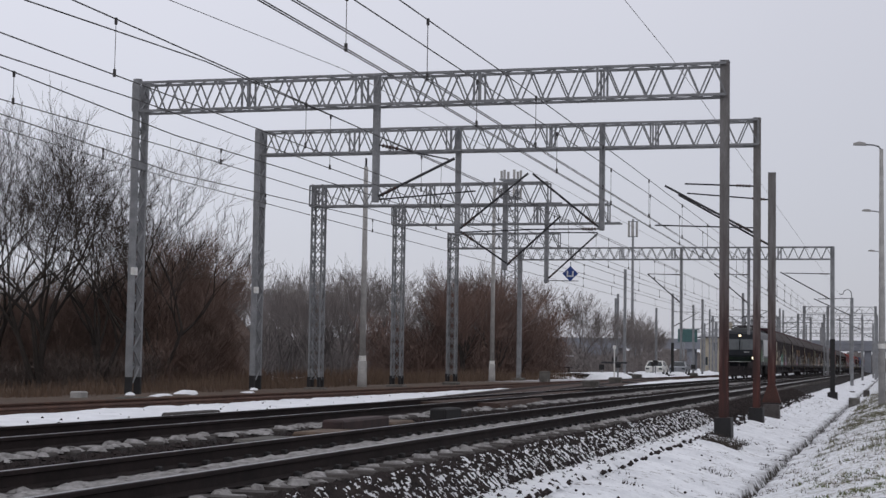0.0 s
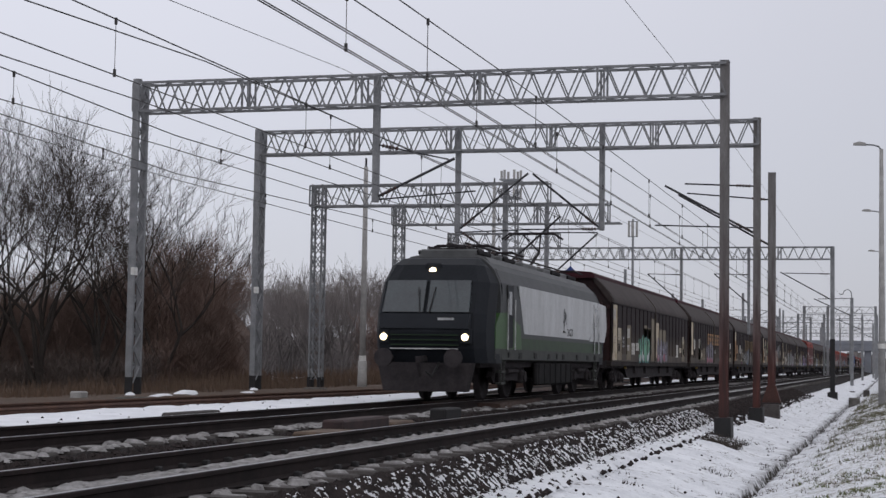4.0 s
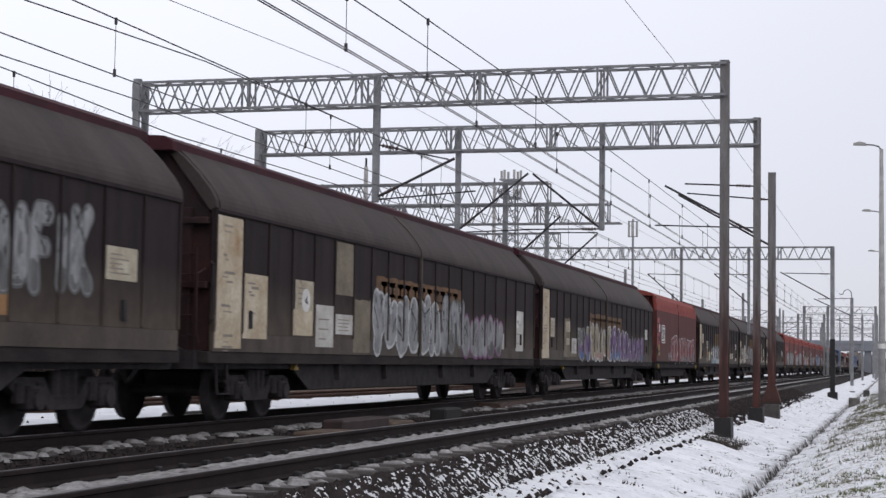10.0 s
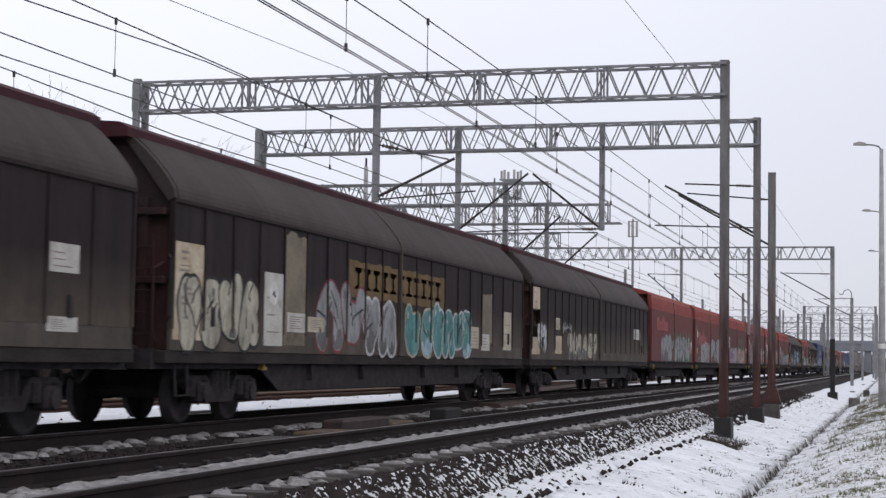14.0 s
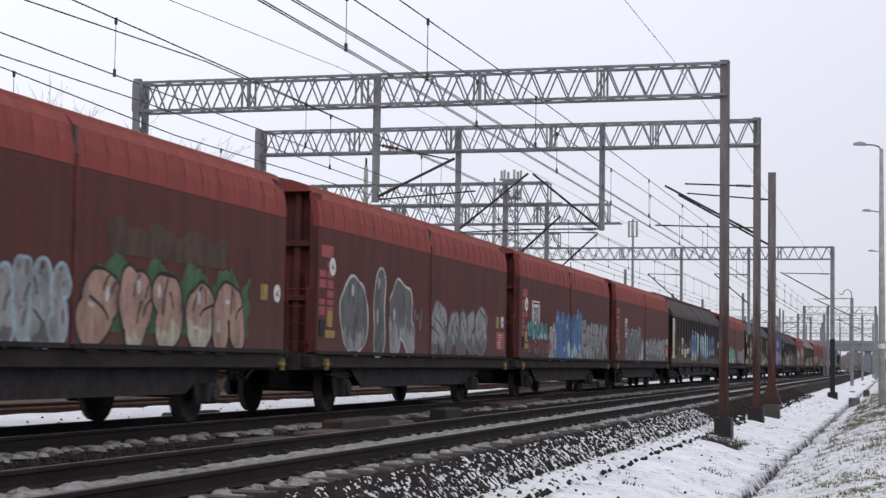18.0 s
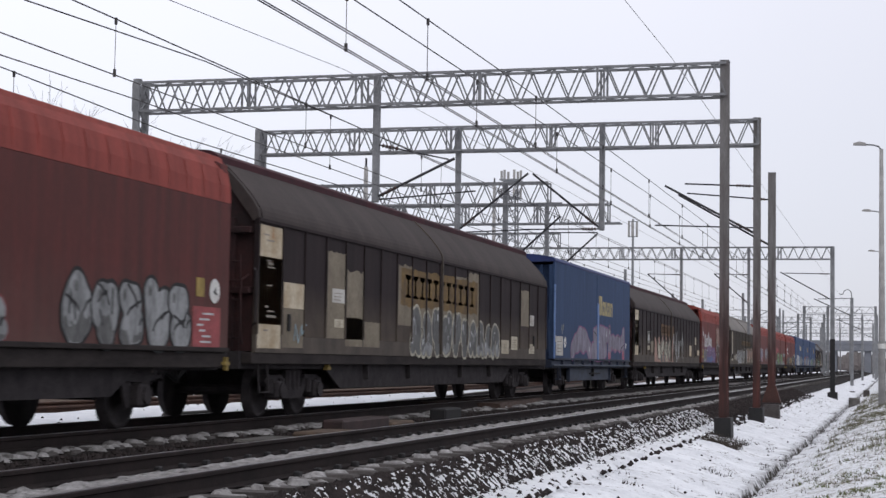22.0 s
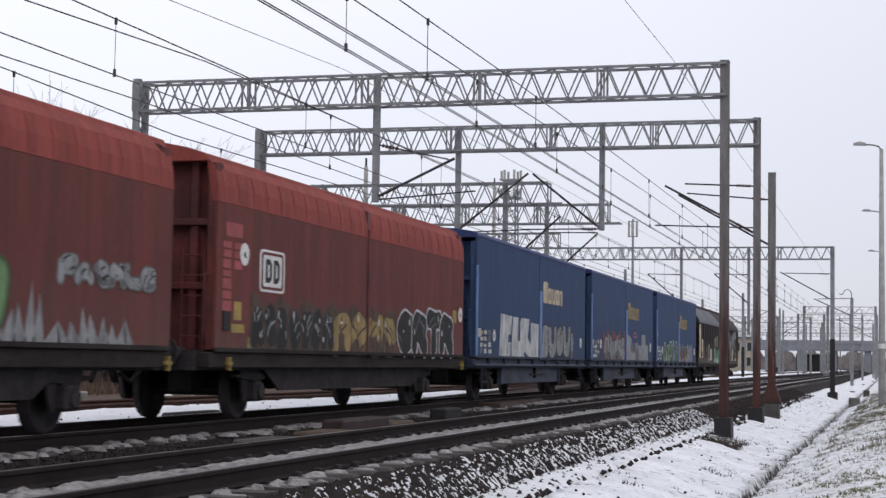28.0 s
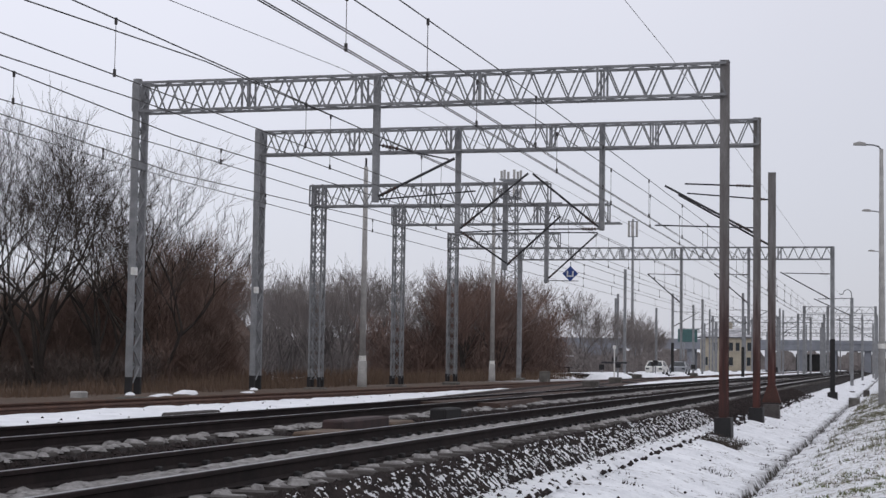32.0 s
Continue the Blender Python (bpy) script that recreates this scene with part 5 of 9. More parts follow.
    for y in (3.4, 6.0, 9.0, 12.0, 15.0):
        g = Geo()
        insulator(g, (0.35, y, 3.75), (0.35, y, 4.05), 0.08)
        part("roof_insulator", g, INSUL, t)
    for y, up in ((3.4, 0), (6.2, 0), (12.6, 1), (15.2, 0)):
        g = Geo()
        for s in (-0.55, 0.55):
            g.bar((s, y - 0.7, 3.9), (s, y + 0.7, 3.9), 0.06)
            g.tube((s, y, 3.7), (s, y, 3.95), 0.05, 6)
        g.bar((-0.55, y, 3.92), (0.55, y, 3.92), 0.06)
        if up:
            knee = (0, y + 1.1, 4.55)
            g.tube((0, y - 0.4, 3.95), knee, 0.05, 6)
            g.tube((-0.3, y - 0.1, 5.05), knee, 0.025, 6)
            g.tube((0.3, y - 0.1, 5.05), knee, 0.025, 6)
            head = [(-0.95, y - 0.1, 4.88), (-0.7, y - 0.1, 5.06), (0.7, y - 0.1, 5.06), (0.95, y - 0.1, 4.88)]
            g.path(head, 0.03, 6)
            g.path([(a, b_ + 0.35, c_) for a, b_, c_ in head], 0.03, 6)
            for s in (-0.5, 0.5):
                g.bar((s, y - 0.1, 5.05), (s, y + 0.25, 5.3), 0.03)
        else:
            g.tube((0, y - 0.8, 3.98), (0, y + 0.8, 4.02), 0.05, 6)
            g.path([(-0.95, y + 0.7, 3.95), (-0.7, y + 0.7, 4.06), (0.7, y + 0.7, 4.06), (0.95, y + 0.7, 3.95)], 0.03, 6)
            g.path([(-0.95, y + 1.0, 3.95), (-0.7, y + 1.0, 4.06), (0.7, y + 1.0, 4.06), (0.95, y + 1.0, 3.95)], 0.03, 6)
        for s in (-0.62, 0.62):
            part("roof_case", Geo().box(s - 0.2, s + 0.2, y - 0.75, y + 0.55, 3.72, 3.84, 0.03), LOCO_UNDER, t, "dark roof equipment case")
        part("pantograph", g, GEAR, t, "raised pantograph" if up else "folded pantograph")
    for y in (4.6, L - 4.6):
        b = part("bogie", Geo().box(-1.0, 1.0, y - 0.4, y + 0.4, 0.5, 0.85, 0.03), LOCO_UNDER, t)
        for s in (-1, 1):
            part("side_frame", Geo().prism([(y - 1.95, 0.6), (y - 1.6, 0.85), (y + 1.6, 0.85), (y + 1.95, 0.6), (y + 1.7, 0.45), (y + 0.7, 0.5), (y - 0.7, 0.5), (y - 1.7, 0.45)], s * 1.1 - 0.07, s * 1.1 + 0.07, "x"), GEAR, b)
            part("damper", Geo().tube((s * 1.25, y - 0.6, 0.75), (s * 1.25, y + 0.6, 0.75), 0.07, 8), GEAR, b)
        for d in (-1.3, 1.3):
            wheels(b, y + d, 0.6, WHEELBIG)
            for s in (-1, 1):
                q = Geo().box(s * 1.16 - 0.14, s * 1.16 + 0.14, y + d - 0.22, y + d + 0.22, 0.42, 0.78, 0.05)
                q.tube((s * 1.28, y + d, 0.6), (s * 1.34, y + d, 0.6), 0.15, 10)
                part("axle_box", q, GEAR, b)
                part("spring", Geo().tube((s * 1.1, y + d - 0.35, 0.7), (s * 1.1, y + d - 0.35, 1.05), 0.1, 8).tube((s * 1.1, y + d + 0.35, 0.7), (s * 1.1, y + d + 0.35, 1.05), 0.1, 8), GEAR, b)
    part("underframe", Geo().box(-1.25, 1.25, 1.2, L - 1.2, 0.85, 1.05), GEAR, t)
    end_gear(t, L)
    return t


ORDER = "L" + "d" * 6 + "r" + "ddd" + "r" * 6 + "d" + "r" + "d" + "b" + "d" + "r" + "g" + "rrr" + "bbb" + "d"
LENGTH = dict(L=18.98, d=23.26, g=23.26, r=15.5, b=15.5)
FIRST = {}
TRAIN, OFFSET = [], []
# slack in the couplings: how far each vehicle stands behind its even place
SLACK = (0.62, 0.69, 0.69, 0.59, 0.52, 0.39, 0.13, 0.21, 0.35, 0.2, 0.07, -0.06, -0.1, 0.07, 0.32, 0.54, 0.72, 0.61, 0.51, 0.29, 0.14, -0.01, -0.32, -0.3, -0.15, 0.05, 0.27, 0.2, 0.08, 0.0, -0.08)


def make_train():
    pos = 0.0
    for k in ORDER:
        if k not in FIRST:
            FIRST[k] = (locomotive() if k == "L" else
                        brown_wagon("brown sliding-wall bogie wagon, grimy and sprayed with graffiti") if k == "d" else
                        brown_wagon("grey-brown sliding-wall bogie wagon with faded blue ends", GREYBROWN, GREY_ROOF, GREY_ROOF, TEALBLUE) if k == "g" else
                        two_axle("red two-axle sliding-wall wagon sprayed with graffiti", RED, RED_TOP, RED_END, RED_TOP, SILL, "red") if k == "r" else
                        two_axle("blue two-axle sliding-wall wagon with graffiti along the sill", BLUE, BLUE, BLUE, BLUE_ROOF, BLUE_SILL, "blue"))
            v = FIRST[k]
        else:
            v = copy_thing(FIRST[k], pose(MAIN, 0, 0))
        TRAIN.append(v)
        OFFSET.append(pos + SLACK[len(OFFSET)])
        pos += LENGTH[k]


make_train()
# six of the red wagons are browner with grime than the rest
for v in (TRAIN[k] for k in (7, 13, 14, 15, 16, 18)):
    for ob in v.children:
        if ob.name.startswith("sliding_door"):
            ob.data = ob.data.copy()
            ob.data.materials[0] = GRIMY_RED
# the last wagon: its leading roof half is pale grey with frost
FROST = mat("frosted_grey_roof", (0.135, 0.14, 0.155), (0.085, 0.088, 0.098), 0.8, scale=0.9, stretch=(0.5, 2, 0.5))
for ob in TRAIN[-1].children:
    if ob.name.startswith("roof_panel") and max(q[1] for q in ob.bound_box) < 13:
        ob.data = ob.data.copy()
        ob.data.materials[0] = FROST
        tagged(ob, "pale grey frosted roof half")
# ---- paint on the wagons: panels, labels, brands as plain shapes, graffiti ----
FLAT = dict(tan=TAN, ochre=OCHRE, pale=PALE, gold=mat("faded_gold_board", (0.15, 0.095, 0.035), (0.085, 0.056, 0.030), 0.85, scale=2.5, vary=1), redp=mat("pink_red_label", (0.31, 0.072, 0.076), (0.21, 0.050, 0.052), 0.7, scale=4, vary=1), lime=P["yellow"])
FADE = dict(ochre=mat("faded_ochre_board", (0.14, 0.075, 0.035), (0.075, 0.045, 0.028), 0.85, scale=2.5, vary=1), gold=FLAT["gold"])
INK = mat("label_print", (0.16, 0.14, 0.12), (0.24, 0.21, 0.18), 0.7)


def base_x(v):
    return {"L": 1.498, "d": 1.397, "g": 1.397}.get(ORDER[TRAIN.index(v)], 1.403)


def slab(x, y0, y1, z0, z1, th=0.0015):
    return Geo().box(x - 0.004, x + th, y0, y1, z0, z1)


def polygon(g, x, pts, th=0.0015):
    """A thin flat shape of outline pts (y, z)."""
    n = len(pts)
    o = len(g.v)
    g.v += [(x + th, a, b_) for a, b_ in pts] + [(x - 0.003, a, b_) for a, b_ in pts]
    g.f += [tuple(range(o, o + n))] + [(o + i, o + n + i, o + n + (i + 1) % n, o + (i + 1) % n) for i in range(n)]


def disc(g, x, y, z, ry, rz, n=18, th=0.0015):
    polygon(g, x, [(y + ry * math.cos(6.2832 * k / n), z + rz * math.sin(6.2832 * k / n)) for k in range(n)], th)


def stroke(g, x, pts, w, th=0.0015):
    for (a, b_), (c, d) in zip(pts, pts[1:]):
        ln = math.hypot(c - a, d - b_) or 1e-3
        ny, nz = -(d - b_) / ln * w / 2, (c - a) / ln * w / 2
        ey, ez = (c - a) / ln * w * 0.3, (d - b_) / ln * w * 0.3
        polygon(g, x, [(a + ny - ey, b_ + nz - ez), (a - ny - ey, b_ - nz - ez), (c - ny + ey, d - nz + ez), (c + ny + ey, d + nz + ez)], th)


def lettering(text, bold):
    c = bpy.data.curves.new("lettering", "FONT")
    c.body, c.offset, c.resolution_u = text, bold, 3
    ob = bpy.data.objects.new("lettering", c)
    m = bpy.data.meshes.new_from_object(ob)
    vs = [(v.co.x, v.co.y) for v in m.vertices]
    fs = [tuple(q.vertices) for q in m.polygons]
    bpy.data.objects.remove(ob)
    bpy.data.curves.remove(c)
    bpy.data.meshes.remove(m)
    return vs, fs


def spray_text(g, x, y0, y1, z0, z1, text, bold, rnd, box=None, sway=0.08):
    vs, fs = lettering(text, bold)
    if box is None:
        box = (min(a for a, _ in vs), max(a for a, _ in vs), min(b_ for _, b_ in vs), max(b_ for _, b_ in vs))
    u0, u1, w0, w1 = box
    ph = rnd
    o = len(g.v)
    for a, b_ in vs:
        u, w = (a - u0) / (u1 - u0), (b_ - w0) / (w1 - w0)
        k = 1 + sway * math.sin(u * 9 + ph)
        g.v.append((x, y0 + (y1 - y0) * (u + 0.05 * sway * math.sin(w * 5 + u * 7 + ph)), z0 + (z1 - z0) * (0.5 + (w - 0.5) * k + sway * 0.5 * math.sin(u * 6 + ph * 2))))
    g.f += [tuple(i + o for i in f) for f in fs]
    return box


# pen strokes of letters that can be read, in a unit box
GLYPH = dict(
    A=[[(0, 0), (0.5, 1), (1, 0)], [(0.22, 0.36), (0.78, 0.36)]], C=[[(0.95, 0.85), (0.55, 1), (0.15, 0.82), (0.03, 0.5), (0.15, 0.16), (0.55, 0), (0.95, 0.15)]],
    D=[[(0, 0), (0, 1), (0.6, 0.95), (1, 0.5), (0.6, 0.04), (0, 0)]], E=[[(1, 1), (0, 1), (0, 0), (1, 0)], [(0, 0.5), (0.8, 0.5)]], F=[[(1, 1), (0, 1), (0, 0)], [(0, 0.5), (0.8, 0.5)]],
    G=[[(0.95, 0.85), (0.5, 1), (0.1, 0.8), (0.03, 0.4), (0.3, 0.02), (0.9, 0.05), (0.95, 0.42), (0.55, 0.42)]], H=[[(0, 0), (0, 1)], [(1, 0), (1, 1)], [(0, 0.5), (1, 0.5)]], I=[[(0.5, 0), (0.5, 1)]],
    K=[[(0, 0), (0, 1)], [(1, 1), (0.1, 0.45), (1, 0)]], L=[[(0, 1), (0, 0), (1, 0)]], M=[[(0, 0), (0.08, 1), (0.5, 0.35), (0.92, 1), (1, 0)]], N=[[(0, 0), (0, 1), (1, 0), (1, 1)]],
    O=[[(0.5, 1), (0.05, 0.7), (0.05, 0.3), (0.5, 0), (0.95, 0.3), (0.95, 0.7), (0.5, 1)]], P=[[(0, 0), (0, 1), (0.75, 0.95), (0.95, 0.7), (0.7, 0.47), (0, 0.45)]],
    R=[[(0, 0), (0, 1), (0.75, 0.95), (0.95, 0.72), (0.65, 0.5), (0.05, 0.48)], [(0.45, 0.48), (1, 0)]], S=[[(0.95, 0.88), (0.4, 1), (0.05, 0.75), (0.5, 0.52), (0.95, 0.28), (0.6, 0), (0.02, 0.1)]],
    T=[[(0, 1), (1, 1)], [(0.5, 1), (0.5, 0)]], U=[[(0, 1), (0.02, 0.25), (0.5, 0), (0.98, 0.25), (1, 1)]], Z=[[(0, 1), (1, 1), (0, 0), (1, 0)]])
# strokes that stand for letters nobody can read
FORM = [[[(0, 0), (0.02, 0.7), (0.5, 1), (0.98, 0.7), (1, 0)]], [[(0.2, 1), (0.05, 0.5), (0.5, 0.3), (0.9, 0.6), (0.7, 1)], [(0.4, 0.4), (0.5, 0)]], [[(0.9, 0.95), (0.25, 0.9), (0.75, 0.45), (0.1, 0.1), (0.8, 0)]],
        [[(0.1, 0), (0.25, 1), (0.8, 0.8), (0.45, 0.5), (0.95, 0.05)]], [[(0, 0.9), (0.35, 0.05), (0.55, 0.75), (0.75, 0.05), (1, 1)]], [[(0.5, 1), (0.1, 0.6), (0.2, 0.05), (0.8, 0.05), (0.9, 0.6), (0.5, 1)], [(0.5, 0.55), (0.5, 0.3)]],
        [[(0.1, 1), (0.1, 0.1), (0.6, 0)], [(0.1, 0.55), (0.9, 0.8)], [(0.9, 0.8), (0.8, 0.1)]], [[(0.05, 0.75), (0.5, 1), (0.95, 0.6), (0.3, 0.3), (0.55, 0), (1, 0.12)]]]


def contour(g, x, y0, z0, step, f):
    """Flat mesh, in the plane x, of the region where the field f[z, y] is below zero."""
    inside = f < 0
    count = inside[:-1, :-1].astype(int) + inside[1:, :-1] + inside[:-1, 1:] + inside[1:, 1:]
    for j, row in enumerate(count == 4):
        edge = np.flatnonzero(np.diff(np.concatenate(([0], row.astype(int), [0]))))
        for a, b_ in zip(edge[::2], edge[1::2]):
            o = len(g.v)
            g.v += [(x, y0 + step * u, z0 + step * w) for u, w in ((a, j), (b_, j), (b_, j + 1), (a, j + 1))]
            g.f.append((o, o + 1, o + 2, o + 3))
    ring = ((0, 0), (1, 0), (1, 1), (0, 1))
    for j, i in np.argwhere((count > 0) & (count < 4)):
        o = len(g.v)
        for k in range(4):
            (u, w), (p, q) = ring[k], ring[(k + 1) % 4]
            a, b_ = f[j + w, i + u], f[j + q, i + p]
            if a < 0:
                g.v.append((x, y0 + step * (i + u), z0 + step * (j + w)))
            if (a < 0) != (b_ < 0):
                r = a / (a - b_)
                g.v.append((x, y0 + step * (i + u + (p - u) * r), z0 + step * (j + w + (q - w) * r)))
        g.f.append(tuple(range(o, len(g.v))))


def pen_field(strokes, Y, Z):
    """Distance from the strokes of a pen."""
    f = np.full(Y.shape, 9.0)
    for pts in strokes:
        for (a, b_), (c, d) in zip(pts, pts[1:]):
            l2 = (c - a) ** 2 + (d - b_) ** 2 + 1e-9
            r = np.clip(((Y - a) * (c - a) + (Z - b_) * (d - b_)) / l2, 0, 1)
            f = np.minimum(f, np.hypot(Y - a - r * (c - a), Z - b_ - r * (d - b_)))
    return f


def rounded(strokes):
    """Corners cut once, so that the pen sweeps round them."""
    out = []
    for pts in strokes:
        q = [pts[0]]
        for (a, b_), (c, d) in zip(pts, pts[1:]):
            q += [(a * 0.72 + c * 0.28, b_ * 0.72 + d * 0.28), (a * 0.28 + c * 0.72, b_ * 0.28 + d * 0.72)]
        out.append(q + [pts[-1]])
    return out


def grid(y0, y1, z0, z1, step):
    return np.meshgrid(np.arange(y0, y1 + step, step), np.arange(z0, z1 + step, step))


def cloud(v, x, y0, y1, z0, z1, colour, rnd):
    """A sprayed ground with an uneven edge."""
    H, W = z1 - z0, y1 - y0
    Y, Z = grid(y0 - 0.15, y1 + 0.15, z0 - 0.05, z1 + 0.15, 0.05)
    a, b_ = rnd.uniform(0, 6), rnd.uniform(0, 6)
    top = z1 - H * (0.16 + 0.14 * np.sin(Y * 5.3 + a) + 0.05 * np.sin(Y * 11.7 + b_) + 0.03 * np.sin(Y * 27 + a * 2))
    f = np.maximum(np.maximum(Z - top, z0 - Z), np.maximum(y0 - Y, Y - y1) + 0.07 * np.sin(Z * 13 + b_))
    g = Geo()
    contour(g, x + 0.0032, Y[0, 0], Z[0, 0], 0.05, f)
    part("sprayed_ground", g, P[colour], v, colour + " ground sprayed behind the letters")


ACCENT = dict(skyblue="blue", blue="skyblue", mint="white", silver="grey", lilac="pink", gold="brown", sand="salmon", salmon="cream", purple="blue", teal="skyblue", white="silver", green="lime", magenta="pink", cream="grey", grey="silver", brown="salmon", yellow="lime", pink="lilac")


def piece(v, x, y0, y1, z0, z1, fill, line, n, text, rnd):
    """Fat outlined letters: an outline and a fill for each, a second tone low down, glints."""
    H, W = z1 - z0, y1 - y0
    n = len(text) or n
    w = W / n
    hw = min(0.22 * w, 0.19 * H) if text else min(0.27 * w, 0.22 * H) * rnd.uniform(0.85, 1.1)
    rim = min(0.05, hw * 0.34)
    outline, shade, glint, fold = Geo(), Geo(), Geo(), Geo()
    letters = []
    step = 0.032 if w > 0.5 else 0.024
    for k in range(n):
        ch = text[k].upper() if text else ""
        strokes = rounded(GLYPH.get(ch) or rnd.choice(FORM))
        lean, tall, drop = rnd.uniform(-0.10, 0.12), rnd.uniform(0.86, 1.0), rnd.uniform(0.0, 0.05)
        a, c = y0 + w * k + hw * 0.75, y0 + w * (k + 1) - hw * 0.75
        b_, d = z0 + H * drop + hw, z0 + H * tall - hw
        if not text and rnd.random() < 0.5:
            strokes = [[(1 - p, q) for p, q in st] for st in strokes]
        strokes = [[(a + (c - a) * p + lean * (q - 0.5) * H * 0.4, b_ + (d - b_) * q) for p, q in st] for st in strokes]
        Y, Z = grid(a - 0.35, c + 0.35, z0 - 0.1, z1 + 0.12, step)
        ph = rnd.uniform(0, 6)
        f = pen_field(strokes, Y, Z) - hw * (1 + 0.16 * np.sin(Y * 6.1 + ph) * np.sin(Z * 5.3 + ph) + 0.22 * (Z < z0 + 0.35 * H) * (1 - (Z - z0) / (0.35 * H)))
        f = np.maximum(f, 1.085 - Z)
        x0 = x + 0.0040 + 0.0009 * k
        contour(outline, x0, Y[0, 0], Z[0, 0], step, f - rim)
        g = Geo()
        contour(g, x0 + 0.0003, Y[0, 0], Z[0, 0], step, f)
        letters.append(g)
        if rnd.random() < 0.6:
            tone = z0 + H * (rnd.uniform(0.12, 0.34) + 0.07 * np.sin(Y * 7.7 + ph) + 0.05 * np.sin(Y * 17 + ph * 3) + 0.04 * np.sin(Y * 31 + ph))
            contour(shade, x0 + 0.0005, Y[0, 0], Z[0, 0], step, np.maximum(f + 0.012, Z - tone))
        # folds drawn inside the fat strokes, and a spur that leaves them
        folds = []
        for _ in range(rnd.randint(2, 4)):
            p, q = rnd.uniform(a, c), rnd.uniform(b_, d)
            bend, run = rnd.uniform(-0.35, 0.35) * w, rnd.uniform(0.14, 0.38) * H
            folds.append([(p, q), (p + bend * 0.3, q + run * 0.4), (p + bend, q + run * 0.75), (p + bend * 1.6, q + run)])
        contour(fold, x0 + 0.0007, Y[0, 0], Z[0, 0], step, np.maximum(pen_field(folds, Y, Z) - max(0.017, rim * 0.42), f + 0.004))
        p, q = strokes[0][0] if strokes[0][0][1] > strokes[0][-1][1] else strokes[0][-1]
        disc(glint, x0 + 0.0002, p - hw * 0.3, q + hw * 0.15, hw * 0.24, hw * 0.4, 8, 0.0006)
        if rnd.random() < 0.5:
            (p, q), (r, t) = strokes[0][len(strokes[0]) // 2 - 1], strokes[0][len(strokes[0]) // 2]
            stroke(glint, x0 + 0.0002, [(p - hw * 0.4, q), ((p + r) / 2 - hw * 0.4, (q + t) / 2)], hw * 0.22, 0.0006)
    gr = part("graffiti", outline, P[line], v, fill + " sprayed graffiti letters", kind="stuff")
    for letter in letters:
        if letter.v:
            part("letter", letter, P[fill], gr)
    if shade.v and fill != "black":
        part("shading", shade, P[ACCENT.get(fill, "grey")], gr, kind="stuff")
    if fold.v:
        part("inner_line", fold, P["grey" if line in ("white", "silver") and fill in ("black", "grey", "brown") else "black" if fill not in ("black", "grey") else "silver"], gr, kind="stuff")
    part("glint", glint, P["white" if fill not in ("white", "silver", "cream") else "grey"], gr, kind="stuff")


def scribble(v, x, y0, y1, z0, z1, colour, rnd, text=""):
    g = Geo()
    if text:
        spray_text(g, x + 0.008, y0, y1, z0, z1, text, 0.0, rnd.random() * 3, None, 0.15)
    else:
        pts = []
        n = max(6, int((y1 - y0) / 0.09))
        n = min(n, 22)
        for k in range(n):
            pts.append((y0 + (y1 - y0) * (k + rnd.uniform(-0.6, 0.6)) / n, z0 + (z1 - z0) * (rnd.uniform(0.5, 1.0) if k % 2 else rnd.uniform(0.0, 0.5))))
        stroke(g, x + 0.008, pts, 0.022)
    part("sprayed_tag", g, P[colour], v, colour + " sprayed tag")


def bays(v):
    """The door bays between the ribs of a bogie wagon."""
    if ORDER[TRAIN.index(v)] not in "dg":
        return []
    L = 23.26
    out = []
    for a, b_ in ((0.66, L / 2 - 0.36), (L / 2 - 0.24, L - 0.66)):
        w = (b_ - a - 0.06) / 10
        out += [(a + 0.03 + w * i + 0.034, a + 0.03 + w * (i + 1) - 0.034) for i in range(10)]
    return out


def bays_under(v, y0, y1):
    """Bays that a stretch of the side covers for the most part; at least one."""
    lap = [(min(y1, q) - max(y0, p), p, q) for p, q in bays(v)]
    if not lap:
        return [(y0, y1)]
    return [(p, q) for o, p, q in lap if o > 0.5 * (q - p)] or [max(lap)[1:]]


def brand_row(board, x, y0, W, z0, H, gap):
    """Eleven upright brand bars, each with a crossbar or a foot."""
    for i in range(11):
        a, c = y0 + W * (0.045 + 0.92 * i / 11 + gap * 0.2), y0 + W * (0.045 + 0.92 * (i + 0.80) / 11)
        lo, hi = z0 + H * (0.22 + gap), z0 + H * 0.80
        q = (c - a) * 0.36
        g = Geo()
        polygon(g, x, [(a, hi), (a, hi - 0.07), (a + q, hi - 0.11), (a + q, lo + 0.07), (a, lo + 0.05), (a, lo), (c, lo), (c, lo + 0.05), (c - q, lo + 0.07), (c - q, hi - 0.11), (c, hi - 0.07), (c, hi)], 0.0006)
        part("brand_bar", g, P["brown"], board)


LABELS = [mat("cream_label", (0.46, 0.42, 0.33), (0.30, 0.26, 0.19), 0.8, scale=3, vary=1, c3=(0.15, 0.11, 0.08), pos3=0.75), mat("grey_label", (0.50, 0.49, 0.46), (0.36, 0.34, 0.31), 0.8, scale=3, vary=1, c3=(0.2, 0.16, 0.13), pos3=0.75)]


BLOCK = [[(0, 0.02), (0.26, 0), (0.27, 0.35), (0.205, 0.35), (0.21, 0.52), (0.275, 0.53), (0.29, 0.97), (0.03, 1)],
         [(0.285, 0), (0.61, 0), (0.61, 0.16), (0.73, 0), (0.99, 0), (1, 0.85), (0.775, 0.87), (0.78, 0.33), (0.695, 0.47), (0.74, 0.95), (0.535, 0.96), (0.50, 0.87), (0.505, 0.39), (0.445, 0.39), (0.455, 0.96), (0.32, 0.96)]]


